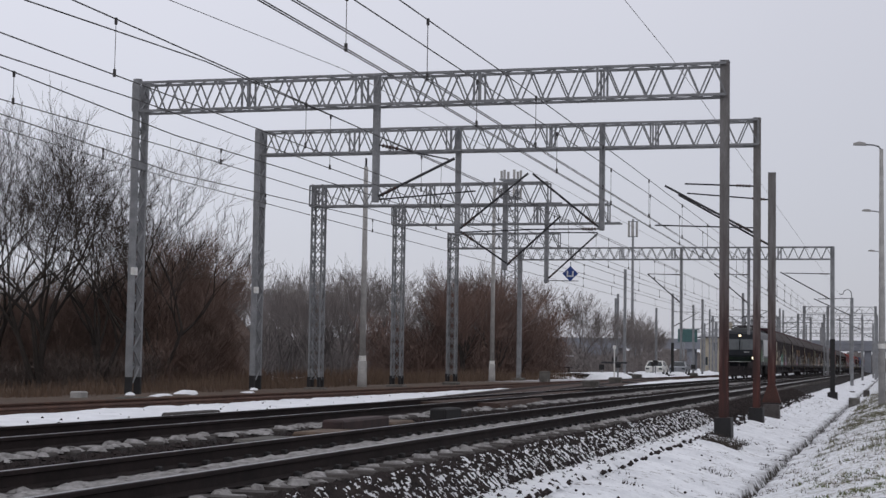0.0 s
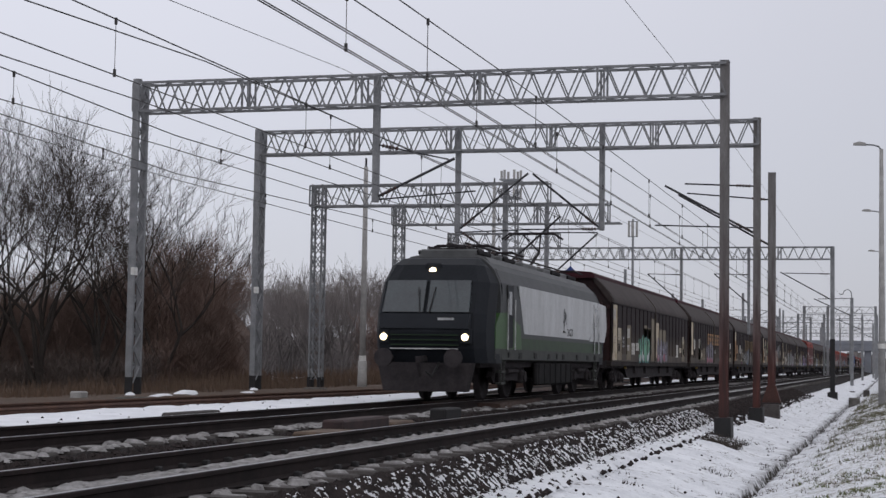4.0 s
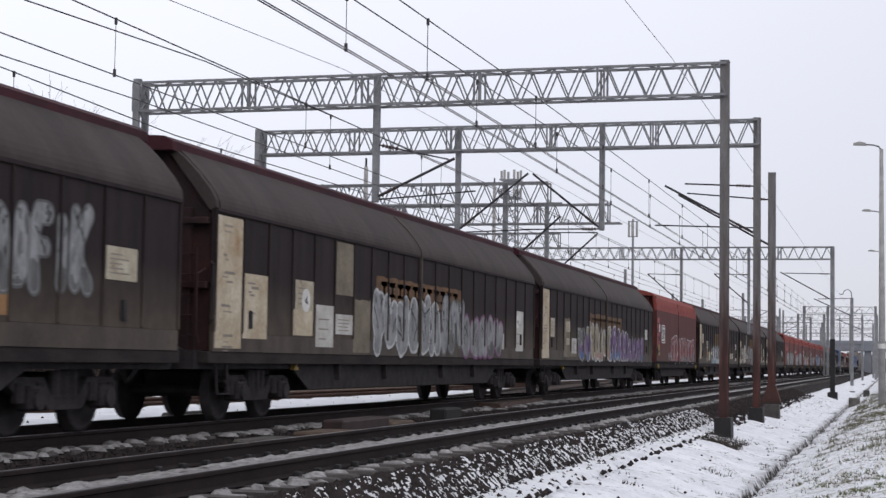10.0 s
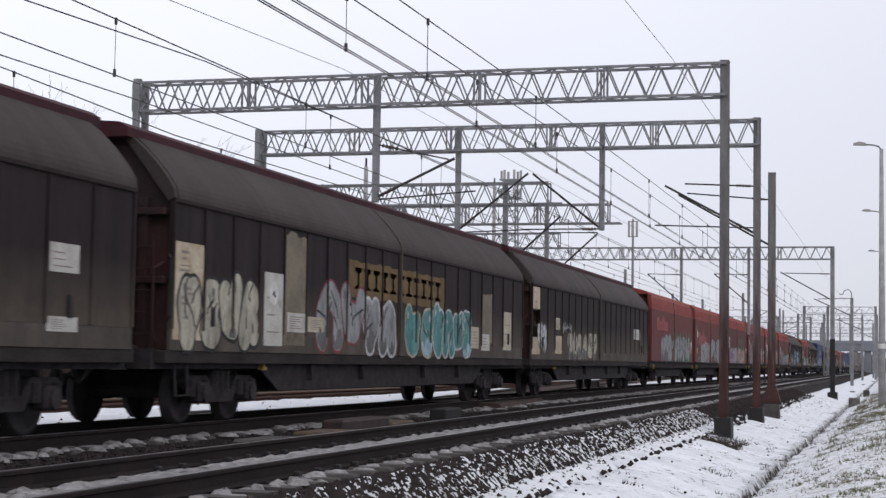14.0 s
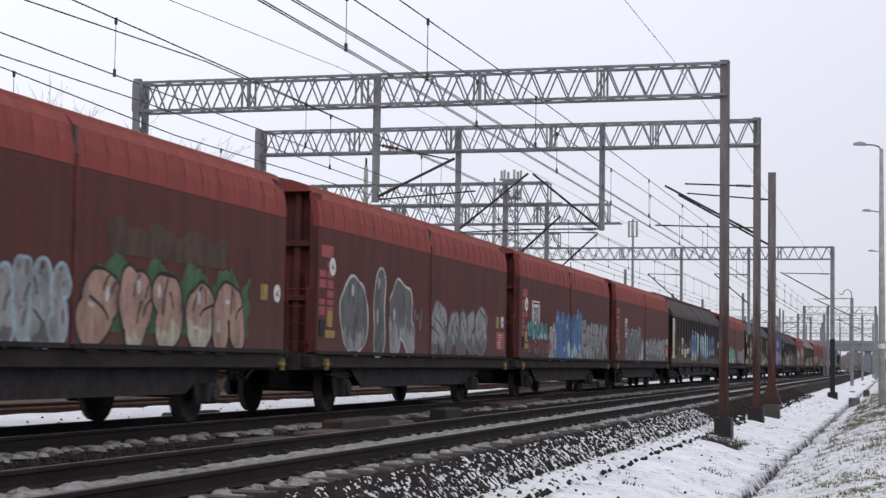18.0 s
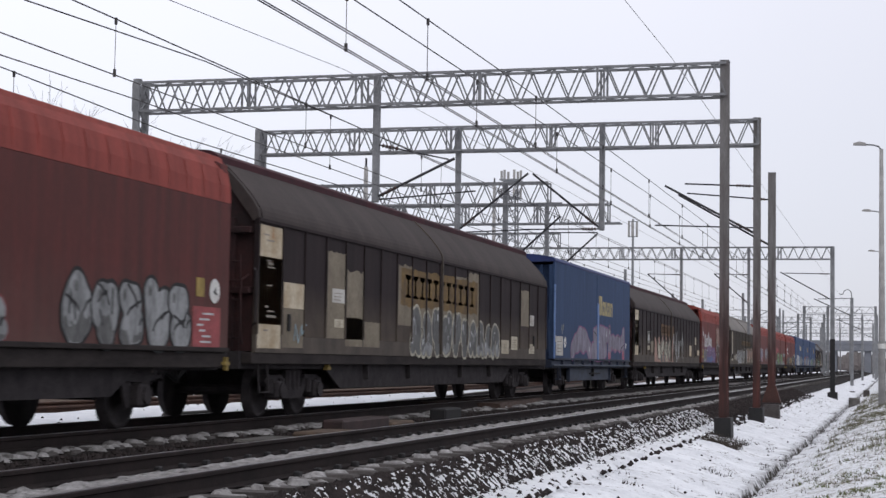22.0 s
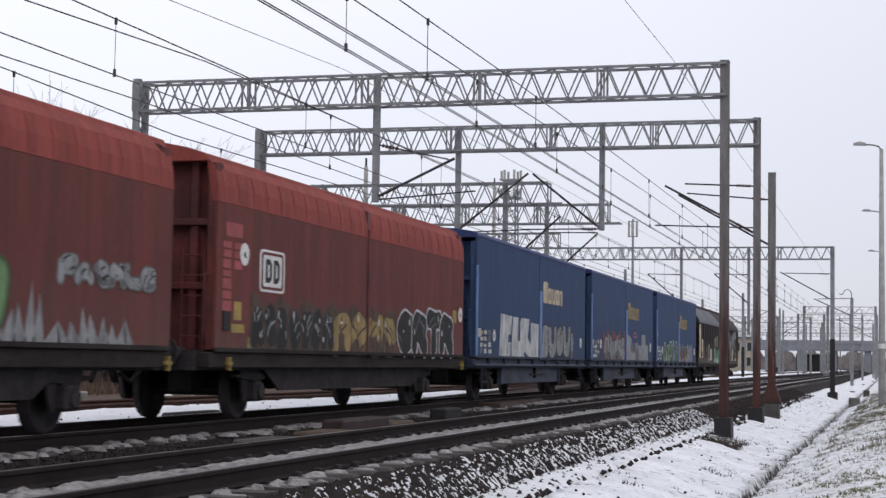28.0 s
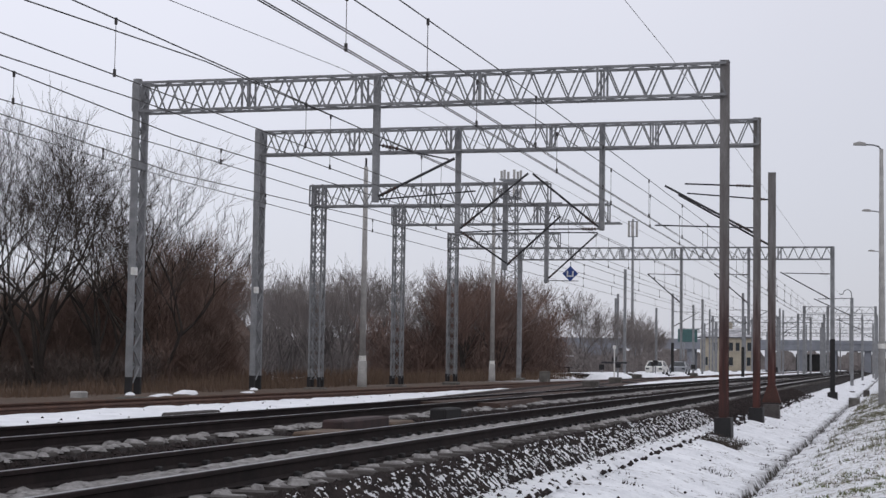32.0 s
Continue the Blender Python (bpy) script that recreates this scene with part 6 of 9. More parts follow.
def decorate(index, items):
    v = TRAIN[index]
    x = base_x(v)
    rnd = random.Random(index * 31 + int(items[0][1] * 100))
    for it in items:
        k, y0, y1, z0, z1 = it[:5]
        rest = it[5:]
        if k == "label" and y1 - y0 < 1.0:
            p, q = bays_under(v, y0, y1)[0]
            d = max(0, p - y0) or min(0, q - y1)
            y0, y1 = y0 + d, y1 + d
        W, H = y1 - y0, z1 - z0
        if k == "panel":
            y0, y1 = bays_under(v, y0, y1)[0]
            part("panel", slab(x + 0.0015, y0, y1, z0, z1), FLAT[rest[0]], v, dict(tan="grimy cream end panel", ochre="ochre painted panel", pale="washed brown panel", redp="pale red label panel").get(rest[0], "painted panel"))
            if rest[0] == "redp" and H <= 0.8:
                g = Geo()
                for i in range(6):
                    a = y0 + (y1 - y0) * rnd.uniform(0.08, 0.35)
                    g.box(x + 0.002, x + 0.0045, a, a + (y1 - y0) * rnd.uniform(0.2, 0.5), z0 + H * (0.1 + 0.14 * i), z0 + H * (0.15 + 0.14 * i))
                part("fine_print", g, P["white"], v, "small white print on the panel", kind="stuff")
            if rest[0] in ("tan", "redp") and H > 0.8:
                g = Geo()
                zz = z1 - 0.16
                while zz > z0 + 0.15:
                    for i in range(rnd.randint(1, 4)):
                        a = y0 + (y1 - y0) * rnd.uniform(0.14, 0.4)
                        g.box(x + 0.002, x + 0.0045, a, a + (y1 - y0) * rnd.uniform(0.12, 0.45), zz, zz + rnd.uniform(0.015, 0.045))
                        zz -= rnd.uniform(0.05, 0.09)
                    zz -= rnd.uniform(0.12, 0.3)
                part("fine_print", g, INK, v, "small dark print on the panel", kind="stuff")
        elif k == "cloud":
            cloud(v, x, y0, y1, z0, z1, rest[0], rnd)
        elif k == "collage":
            for row, n in ((0, 6), (1, 8)):
                for i in range(n):
                    a = y0 + W * (i + rnd.uniform(-0.15, 0.15)) / n
                    c = a + W / n * rnd.uniform(0.95, 1.3)
                    a, c = max(y0, a), min(y1, c)
                    up = z0 + H * ((0.95, 0.62, 0.66, 0.60, 0.98, 0.62)[i] if row == 0 else rnd.uniform(0.22, 0.46))
                    fall = rnd.uniform(-0.14, 0.10) * H
                    g = Geo()
                    polygon(g, x + 0.0030 + 0.0005 * i + 0.0040 * row, [(a, z0), (c, z0), (c - 0.05, up + fall), (a + 0.06, up)], 0.0004)
                    part("sprayed_block", g, P[("silver", "silver", "grey", "silver", "lilac")[(i * 2 + row) % 5]], v, "flat grey sprayed block")
        elif k == "halo":
            g = Geo()
            ring = [((y0 + y1) / 2 + W / 2 * math.cos(i * math.pi / 10), (z0 + z1) / 2 + H / 2 * math.sin(i * math.pi / 10)) for i in range(21)]
            stroke(g, x + 0.004, ring, 0.05, 0.0006)
            part("sprayed_halo", g, P[rest[0]], v, "sprayed pink halo", kind="stuff")
        elif k == "block":
            for shape in BLOCK:
                g = Geo()
                polygon(g, x + 0.0035, [(y0 + W * p, z0 + H * q) for p, q in shape], 0.0008)
                part("block_letter", g, P[rest[0]], v, "solid silver block letter")
        elif k == "smallplates":
            for j in range(4):
                for i in range(3):
                    a = y0 + W * (i + rnd.uniform(0.05, 0.15)) / 3
                    c = a + W / 3 * rnd.uniform(0.55, 0.8)
                    b_ = z0 + H * (j + 0.1) / 4
                    if rnd.random() < 0.55:
                        part("label_plate", slab(x + 0.003, a, c, b_, b_ + H * rnd.uniform(0.12, 0.2)), LABELS[rnd.random() < 0.7], v, "small grey label plate")
                    else:
                        g = Geo()
                        for q in range(4):
                            g.box(x, x + 0.004, a, a + (c - a) * rnd.uniform(0.6, 1.0), b_ + H * 0.052 * q, b_ + H * (0.052 * q + 0.022))
                        part("fine_print", g, P["silver"], v, "small pale print", kind="stuff")
        elif k == "spikes":
            g = Geo()
            a = y0
            while a < y1:
                b_ = a + rnd.uniform(0.16, 0.34)
                polygon(g, x + 0.0035, [(a, z0), (b_ + 0.06, z0), ((a + b_) / 2 + rnd.uniform(-0.15, 0.15), z0 + H * rnd.uniform(0.4, 1.0))], 0.0006)
                a = b_
            part("spiked_ground", g, P[rest[0]], v, rest[0] + " sprayed spikes", kind="stuff")
        elif k == "patch":
            for p, q in bays_under(v, y0, y1):
                g = Geo()
                n = 8
                up = z1 - H * rnd.choice((0, 0.02, 0.1, 0.25))
                top = [(p + (q - p) * i / n, up - H * 0.05 * rnd.random()) for i in range(n + 1)]
                polygon(g, x, [(p, z0), (q, z0)] + top[::-1], 0.001)
                part("washed_patch", g, PALE, v, "pale patch where grime was washed off")
        elif k == "boardfade":
            g = Geo()
            n = max(6, int(W / 0.2))
            top = [(y0 + W * i / n, z1 - H * 0.07 * rnd.random()) for i in range(n + 1)]
            low = [(y0 + W * i / n, z0 + H * 0.07 * rnd.random()) for i in range(n + 1)]
            polygon(g, x + 0.0008, low + top[::-1], 0.001)
            brand_row(part("owner_board", g, FADE[rest[0]], v, "faded ochre owner's board"), x + 0.0012, y0, W, z0, H, 0.02)
        elif k == "brandboard":
            brand_row(part("owner_board", slab(x + 0.0015, y0, y1, z0, z1), OCHRE, v, "ochre owner's board"), x + 0.0042, y0, W, z0, H, 0.0)
        elif k == "label":
            b = part("label_plate", slab(x + 0.003, y0, y1, z0, z1), LABELS[rnd.random() < 0.5], v, "dirty cream label plate")
            g = Geo()
            n = rnd.randint(3, 6)
            for i in range(n):
                zz = z0 + H * (0.18 + 0.7 * i / n)
                g.box(x, x + 0.0055, y0 + W * 0.14, y0 + W * rnd.uniform(0.5, 0.88), zz, zz + min(0.022, H * 0.05))
            part("fine_print", g, INK, b, kind="stuff")
        elif k == "disc":
            g = Geo()
            r = min(H / 2, max(W / 2, 0.14))
            disc(g, x + 0.0065, (y0 + y1) / 2, (z0 + z1) / 2, min(0.26, r * 1.0), min(0.26, r))
            b = part("round_sign", g, PAPER, v, "round white sign")
            g = Geo()
            cy, cz, q = (y0 + y1) / 2, (z0 + z1) / 2, min(0.26, r) * 0.72
            polygon(g, x + 0.009, [(cy - q * 0.5, cz - q * 0.1), (cy + q * 0.15, cz - q * 0.45), (cy + q * 0.35, cz + q * 0.5)], 0.0006)
            polygon(g, x + 0.0094, [(cy - q * 0.1, cz - q * 0.15), (cy + q * 0.6, cz - q * 0.5), (cy + q * 0.7, cz - q * 0.35), (cy + q * 0.05, cz + q * 0.1)], 0.0006)
            part("sign_mark", g, P["black"], b, kind="stuff")
        elif k == "redlabels":
            W = max(W, 0.85)
            part("head_plate", slab(x + 0.002, y0 + 0.08 * W, y0 + 0.72 * W, z1 - 0.26, z1 - 0.05), FLAT["redp"], v, "pink-red label plate")
            zz = z1 - 0.34
            while zz > z1 - 1.28:
                h = rnd.uniform(0.09, 0.17)
                for q, u in ((0.0, 0.36), (0.42, 0.80)):
                    if rnd.random() < 0.86:
                        part("label_plate", slab(x + 0.0022, y0 + W * q, y0 + W * (u - rnd.uniform(0, 0.08)), zz - h, zz), FLAT["redp"], v, "pink-red label plate")
                zz -= h + rnd.uniform(0.02, 0.06)
            part("yellow_plate", slab(x + 0.003, y0 + W * 0.44, y0 + W * 0.72, 1.56, 1.84), P["signal_yellow"], v, "small yellow plate")
            part("yellow_plate", slab(x + 0.003, y0 + W * 0.36, y0 + W * 0.86, 1.37, 1.50), P["signal_yellow"], v, "small yellow plate")
            part("label_holder", slab(x + 0.004, y0 + W * 0.02, y0 + W * 0.28, 1.40, 1.68, 0.02), BLACKBASE, v, "black label holder")
        elif k == "redlabels2":
            g = Geo()
            for i in range(14):
                zz = z0 + H * (i + rnd.uniform(-0.2, 0.2)) / 14
                a = y0 + W * rnd.uniform(0.05, 0.2)
                while a < y0 + W * 0.8:
                    c = a + W * rnd.uniform(0.08, 0.26)
                    if rnd.random() < 0.75:
                        g.box(x, x + 0.0025, a, c, zz, zz + H * rnd.uniform(0.02, 0.036))
                    a = c + W * rnd.uniform(0.04, 0.12)
            part("fine_print", g, P["silver"], v, "rows of small white print", kind="stuff")
        elif k == "ownersign":
            a, c = y0, y1
            def plate(q, off):
                u0, u1, w0, w1, r = a + W * q, c - W * q, z0 + H * q, z1 - H * q, 0.09 * (1 - 3 * q)
                g = Geo()
                pts = []
                for cy, cz, s0 in ((u1 - r, w0 + r, -1.5708), (u1 - r, w1 - r, 0.0), (u0 + r, w1 - r, 1.5708), (u0 + r, w0 + r, 3.1416)):
                    pts += [(cy + r * math.cos(s0 + k_ * 0.3927), cz + r * math.sin(s0 + k_ * 0.3927)) for k_ in range(5)]
                polygon(g, x + off, pts)
                return g
            b = part("owner_sign", plate(0.0, 0.0005), PAPER, v, "white rounded owner's sign")
            part("sign_field", plate(0.055, 0.002), RED, b)
            part("sign_inner", plate(0.125, 0.0035), PAPER, b)
            for q in (0.22, 0.54):
                g = Geo()
                polygon(g, x + 0.005, [(a + W * q, z0 + H * 0.22), (a + W * (q + 0.17), z0 + H * 0.22), (a + W * (q + 0.25), z0 + H * 0.34), (a + W * (q + 0.25), z0 + H * 0.66), (a + W * (q + 0.17), z0 + H * 0.78), (a + W * q, z0 + H * 0.78)])
                m_ = part("sign_mark", g, P["black"], b)
                g = Geo()
                polygon(g, x + 0.0065, [(a + W * (q + 0.085), z0 + H * 0.34), (a + W * (q + 0.15), z0 + H * 0.36), (a + W * (q + 0.15), z0 + H * 0.64), (a + W * (q + 0.085), z0 + H * 0.66)])
                part("mark_slot", g, PAPER, b)
        elif k == "brandrail":
            col = P["pink"] if rest[0] == "pink" else P["white"]
            col = FLAT["redp"] if rest[0] == "pink" else col
            for u, w_, tall, slot in ((0.0, 0.19, 0.84, 1), (0.22, 0.39, 0.62, 1), (0.43, 0.49, 0.80, 0), (0.53, 0.585, 1.0, 0), (0.625, 0.685, 0.80, 0), (0.72, 0.865, 0.64, 1), (0.895, 1.0, 0.62, 1)):
                a, c = y0 + W * u, y0 + W * w_
                r = (c - a) * 0.18
                g = Geo()
                polygon(g, x + 0.002, [(a, z0 + r), (a + r, z0), (c - r, z0), (c, z0 + r), (c, z0 + H * tall - r), (c - r, z0 + H * tall), (a + r, z0 + H * tall), (a, z0 + H * tall - r)])
                b = part("brand_shape", g, col, v, "large faded brand shape")
                if slot:
                    part("brand_slot", slab(x + 0.0035, a + (c - a) * 0.38, a + (c - a) * 0.62, z0 + H * 0.16, z0 + H * (tall - 0.16)), RED, b)
        elif k == "yellowbrand":
            cuts = (0.0, 0.24, 0.44, 0.63, 0.81, 1.0)
            for i in range(5):
                a, c = y0 + W * (cuts[i] + 0.01), y0 + W * (cuts[i + 1] - 0.015)
                t = 1.0 if i == 0 else 0.74
                g = Geo()
                polygon(g, x + 0.002, [(a, z0 + H * 0.06), (a + (c - a) * 0.12, z0), (c - (c - a) * 0.12, z0), (c, z0 + H * 0.06), (c, z0 + H * (t - 0.06)), (c - (c - a) * 0.12, z0 + H * t), (a + (c - a) * 0.12, z0 + H * t), (a, z0 + H * (t - 0.06))])
                part("brand_shape", g, P["cream_yellow"] if index == 20 else FLAT["tan"] if index == 27 else P["gold"], v, "large yellow brand shape")
                if i:
                    part("brand_slot", slab(x + 0.0035, a + (c - a) * 0.38, a + (c - a) * 0.60, z0 + H * (0.0 if i == 4 else 0.2), z0 + H * (0.56 if i != 2 else 0.75)), BLUE, v)
        elif k == "yellow":
            part("yellow_plate", slab(x + 0.003, y0, y1, z0, z1), P["signal_yellow"], v, "small yellow plate")
        elif k == "tag":
            scribble(v, x, y0, y1, z0, z1, rest[0], rnd, rest[1] if len(rest) > 1 else "")
        elif k == "tagbig":
            if rest[1] == ".":
                for i in range(5):
                    a = y0 + W * i / 5
                    scribble(v, x, a, a + W * 0.2, z0, z1, rest[0], rnd)
            else:
                piece(v, x, y0, y1, z0, z1, rest[0], "grey", 4, rest[1].replace(".", ""), rnd)
        elif k == "tagunder":
            scribble(v, 1.165, y0, y1, 0.5, 0.84, rest[0], rnd, rest[1])
        elif k == "piece":
            n = int(rest[2])
            piece(v, x, y0, y1, z0, z1, rest[0], rest[1], n, rest[3] if len(rest) > 3 else "", rnd)


decorate(1, [('panel', 0.72, 1.46, 1.12, 3.1, 'tan'),
             ('label', 0.72, 1.31, 2.57, 2.96),
             ('panel', 1.78, 2.55, 1.12, 2.3, 'pale'),
             ('label', 1.79, 2.47, 1.85, 2.29),
             ('panel', 3.75, 4.63, 1.12, 2.45, 'pale'),
             ('label', 3.8, 4.51, 1.97, 2.32),
             ('label', 3.86, 4.47, 1.49, 1.7),
             ('label', 4.86, 5.8, 1.35, 1.79)])
decorate(1, [('label', 5.91, 6.8, 1.51, 1.8),
             ('tag', 2.67, 3.29, 1.62, 1.98, 'white', 'YES'),
             ('piece', 6.89, 9.84, 1.10, 2.14, 'mint', 'teal', '4'),
             ('patch', 7.68, 10.39, 1.12, 2.94),
             ('piece', 12.04, 15.36, 1.10, 2.1, 'lilac', 'grey', '4'),
             ('patch', 8.25, 9.12, 1.12, 2.74),
             ('patch', 9.33, 11.28, 1.12, 2.91),
             ('patch', 12.49, 14.7, 1.29, 2.92)])
decorate(1, [('label', 17.77, 18.64, 1.32, 1.89),
             ('label', 18.8, 19.76, 1.55, 1.76),
             ('patch', 20.01, 21.13, 1.13, 2.3),
             ('label', 20.17, 20.84, 1.97, 2.3),
             ('panel', 11.67, 11.82, 1.26, 2.73, 'tan')])
decorate(2, [('label', 4.11, 4.72, 1.99, 2.28),
             ('patch', 4.13, 4.76, 1.23, 2.38),
             ('patch', 4.95, 5.82, 1.25, 1.85),
             ('patch', 5.96, 6.85, 1.27, 1.9),
             ('label', 4.99, 5.79, 1.38, 1.62),
             ('brandboard', 8.21, 14.47, 2.1, 2.7, 'ochre', 'brown', '11'),
             ('piece', 7.74, 10.16, 1.10, 2.2, 'lilac', 'grey', '3'),
             ('piece', 9.95, 11.17, 1.10, 2.15, 'lilac', 'grey', '1')])
decorate(2, [('piece', 14.4, 17.6, 1.12, 2.15, 'silver', 'black', '6'),
             ('tag', 14.0, 15.0, 1.12, 1.5, 'teal'),
             ('label', 17.97, 18.81, 1.3, 1.8),
             ('label', 20.07, 20.9, 1.98, 2.33),
             ('patch', 20.19, 20.94, 1.21, 1.92),
             ('tag', 11.57, 12.4, 1.56, 1.88, 'white'),
             ('panel', 0.72, 1.61, 1.5, 3.1, 'tan'),
             ('label', 1.87, 2.54, 1.77, 2.26)])
decorate(2, [('patch', 3.69, 4.77, 1.24, 2.48),
             ('label', 3.94, 4.57, 1.86, 2.32)])
decorate(3, [('label', 4.53, 4.91, 1.77, 2.24),
             ('label', 5.04, 5.93, 1.7, 2.07),
             ('label', 5.02, 5.89, 1.31, 1.67),
             ('label', 6.08, 6.97, 1.54, 1.82),
             ('tag', 7.27, 8.27, 1.12, 1.84, 'white'),
             ('boardfade', 8.19, 14.74, 1.95, 2.71, 'gold'),
             ('piece', 9.57, 11.53, 1.12, 2.09, 'silver', 'blue', '3'),
             ('piece', 8.4, 9.67, 1.12, 1.9, 'grey', 'silver', '3')])
decorate(3, [('piece', 11.31, 12.46, 1.12, 1.99, 'silver', 'grey', '2'),
             ('tag', 12.7, 13.58, 1.22, 1.9, 'silver'),
             ('label', 18.02, 18.81, 1.29, 1.75),
             ('label', 20.08, 20.89, 2.02, 2.31),
             ('tag', 5.13, 6.32, 1.12, 1.25, 'magenta'),
             ('panel', 20.41, 21.1, 1.98, 2.3, 'tan'),
             ('patch', 20.32, 21.18, 1.25, 1.98),
             ('patch', 21.4, 22.21, 1.23, 1.8)])
decorate(3, [('tag', 21.64, 21.99, 1.73, 1.97, 'white'),
             ('panel', 0.72, 1.66, 2.57, 3.1, 'tan'),
             ('label', 0.82, 1.54, 2.75, 3.05),
             ('panel', 0.72, 1.6, 1.29, 2.56, 'ochre'),
             ('panel', 1.8, 2.61, 1.77, 2.3, 'ochre'),
             ('patch', 1.76, 2.68, 1.31, 1.77),
             ('label', 3.86, 4.69, 1.73, 2.31),
             ('disc', 3.96, 4.58, 1.89, 2.23)])
decorate(3, [('label', 4.91, 5.78, 1.36, 2.05),
             ('label', 5.94, 6.75, 1.56, 1.82),
             ('tag', 2.84, 3.41, 1.69, 2.04, 'white')])
decorate(4, [('label', 3.13, 3.84, 2.57, 2.93),
             ('panel', 3.14, 3.82, 2.9, 3.03, 'ochre'),
             ('patch', 4.09, 4.96, 1.19, 2.42),
             ('label', 4.13, 4.83, 2.01, 2.28),
             ('label', 4.03, 4.79, 1.49, 1.73),
             ('panel', 5.02, 5.94, 1.31, 1.81, 'ochre'),
             ('piece', 5.11, 7.33, 1.96, 3.07, 'yellow', 'black', '4'),
             ('boardfade', 8.3, 14.67, 2.12, 2.8, 'ochre')])
decorate(4, [('piece', 7.04, 11.6, 1.12, 2.32, 'silver', 'black', '5'),
             ('piece', 11.48, 17.3, 1.12, 2.46, 'salmon', 'white', '6'),
             ('tagbig', 17.1, 19.98, 1.72, 2.82, 'silver', 'KROFIK'),
             ('label', 20.12, 21.02, 1.96, 2.39),
             ('panel', 17.32, 19.08, 1.43, 1.83, 'ochre'),
             ('piece', 6.06, 7.05, 1.12, 1.86, 'cream', 'white', '2'),
             ('panel', 0.75, 1.63, 2.19, 3.1, 'tan'),
             ('panel', 0.76, 1.63, 1.24, 2.19, 'ochre')])
decorate(4, [('label', 0.83, 1.52, 2.83, 3.05),
             ('panel', 1.85, 2.7, 1.26, 2.34, 'tan'),
             ('label', 1.91, 2.6, 1.84, 2.27),
             ('patch', 2.94, 3.83, 1.28, 3.01),
             ('label', 2.97, 3.71, 2.58, 2.79),
             ('panel', 2.96, 3.74, 2.84, 3.01, 'ochre'),
             ('label', 3.93, 4.7, 1.97, 2.28),
             ('label', 3.87, 4.68, 1.48, 1.79)])
decorate(4, [('tag', 1.88, 2.65, 2.42, 2.71, 'mint')])
decorate(5, [('label', 4.1, 4.96, 1.81, 2.31),
             ('panel', 4.13, 4.85, 1.38, 1.81, 'tan'),
             ('label', 5.07, 5.97, 1.2, 1.93),
             ('label', 6.09, 7.03, 1.44, 1.8),
             ('patch', 7.15, 8.32, 1.12, 2.24),
             ('piece', 8.13, 12.94, 1.12, 2.4, 'silver', 'white', '6'),
             ('boardfade', 8.37, 14.76, 2.1, 2.63, 'ochre'),
             ('piece', 13.08, 14.97, 1.12, 2.53, 'silver', 'grey', '3')])
decorate(5, [('piece', 14.82, 18.82, 1.12, 2.14, 'silver', 'magenta', '5'),
             ('label', 18.06, 18.95, 1.31, 1.71),
             ('label', 20.17, 21.05, 1.28, 2.34),
             ('disc', 20.16, 21.03, 1.88, 2.24),
             ('disc', 4.3, 4.73, 1.78, 2.18),
             ('panel', 6.03, 6.28, 2.15, 3.1, 'pale'),
             ('panel', 0.9, 1.87, 1.13, 3.1, 'tan'),
             ('panel', 1.9, 2.57, 1.29, 2.29, 'tan')])
decorate(6, [('patch', 4.18, 5.05, 1.17, 2.39),
             ('label', 4.22, 4.86, 1.94, 2.26),
             ('label', 4.27, 4.76, 1.55, 1.74),
             ('patch', 5.16, 6.02, 1.19, 1.86),
             ('label', 5.2, 5.95, 1.29, 1.76),
             ('piece', 6.22, 7.21, 1.56, 2.13, 'grey', 'white', '4'),
             ('boardfade', 8.29, 14.76, 1.89, 2.66, 'ochre'),
             ('piece', 6.25, 8.51, 1.12, 2.0, 'purple', 'silver', '2')])
decorate(6, [('piece', 7.64, 12.27, 1.12, 2.35, 'sand', 'white', '6'),
             ('piece', 11.8, 16.18, 1.12, 2.3, 'purple', 'white', '5'),
             ('piece', 15.87, 20.1, 1.13, 2.0, 'purple', 'lilac', '5'),
             ('label', 20.26, 21.06, 1.98, 2.37),
             ('label', 18.07, 19.0, 1.28, 1.63),
             ('panel', 0.87, 1.7, 1.12, 3.1, 'tan'),
             ('label', 1.9, 2.49, 1.75, 2.3)])
decorate(7, [('redlabels', 0.72, 1.69, 1.12, 3.02),
             ('disc', 1.26, 1.66, 2.35, 2.72),
             ('ownersign', 2.1, 3.2, 1.91, 2.69),
             ('piece', 5.19, 13.82, 1.12, 2.32, 'red', 'white', '8'),
             ('tag', 4.29, 5.39, 1.12, 1.63, 'white'),
             ('yellow', 13.56, 13.91, 1.83, 2.1)])
decorate(8, [('patch', 4.11, 4.98, 1.17, 2.32),
             ('label', 4.15, 4.82, 1.94, 2.29),
             ('panel', 4.22, 4.73, 1.55, 1.71, 'ochre'),
             ('label', 5.12, 5.91, 1.25, 1.72),
             ('panel', 6.34, 6.75, 1.57, 1.73, 'tan'),
             ('boardfade', 8.19, 14.89, 1.97, 2.79, 'gold'),
             ('cloud', 6.7, 11.7, 1.10, 2.12, 'skyblue'),
             ('piece', 6.84, 11.56, 1.12, 2.07, 'white', 'black', '5'),
             ('piece', 11.68, 13.55, 1.12, 2.04, 'sand', 'gold', '3')])
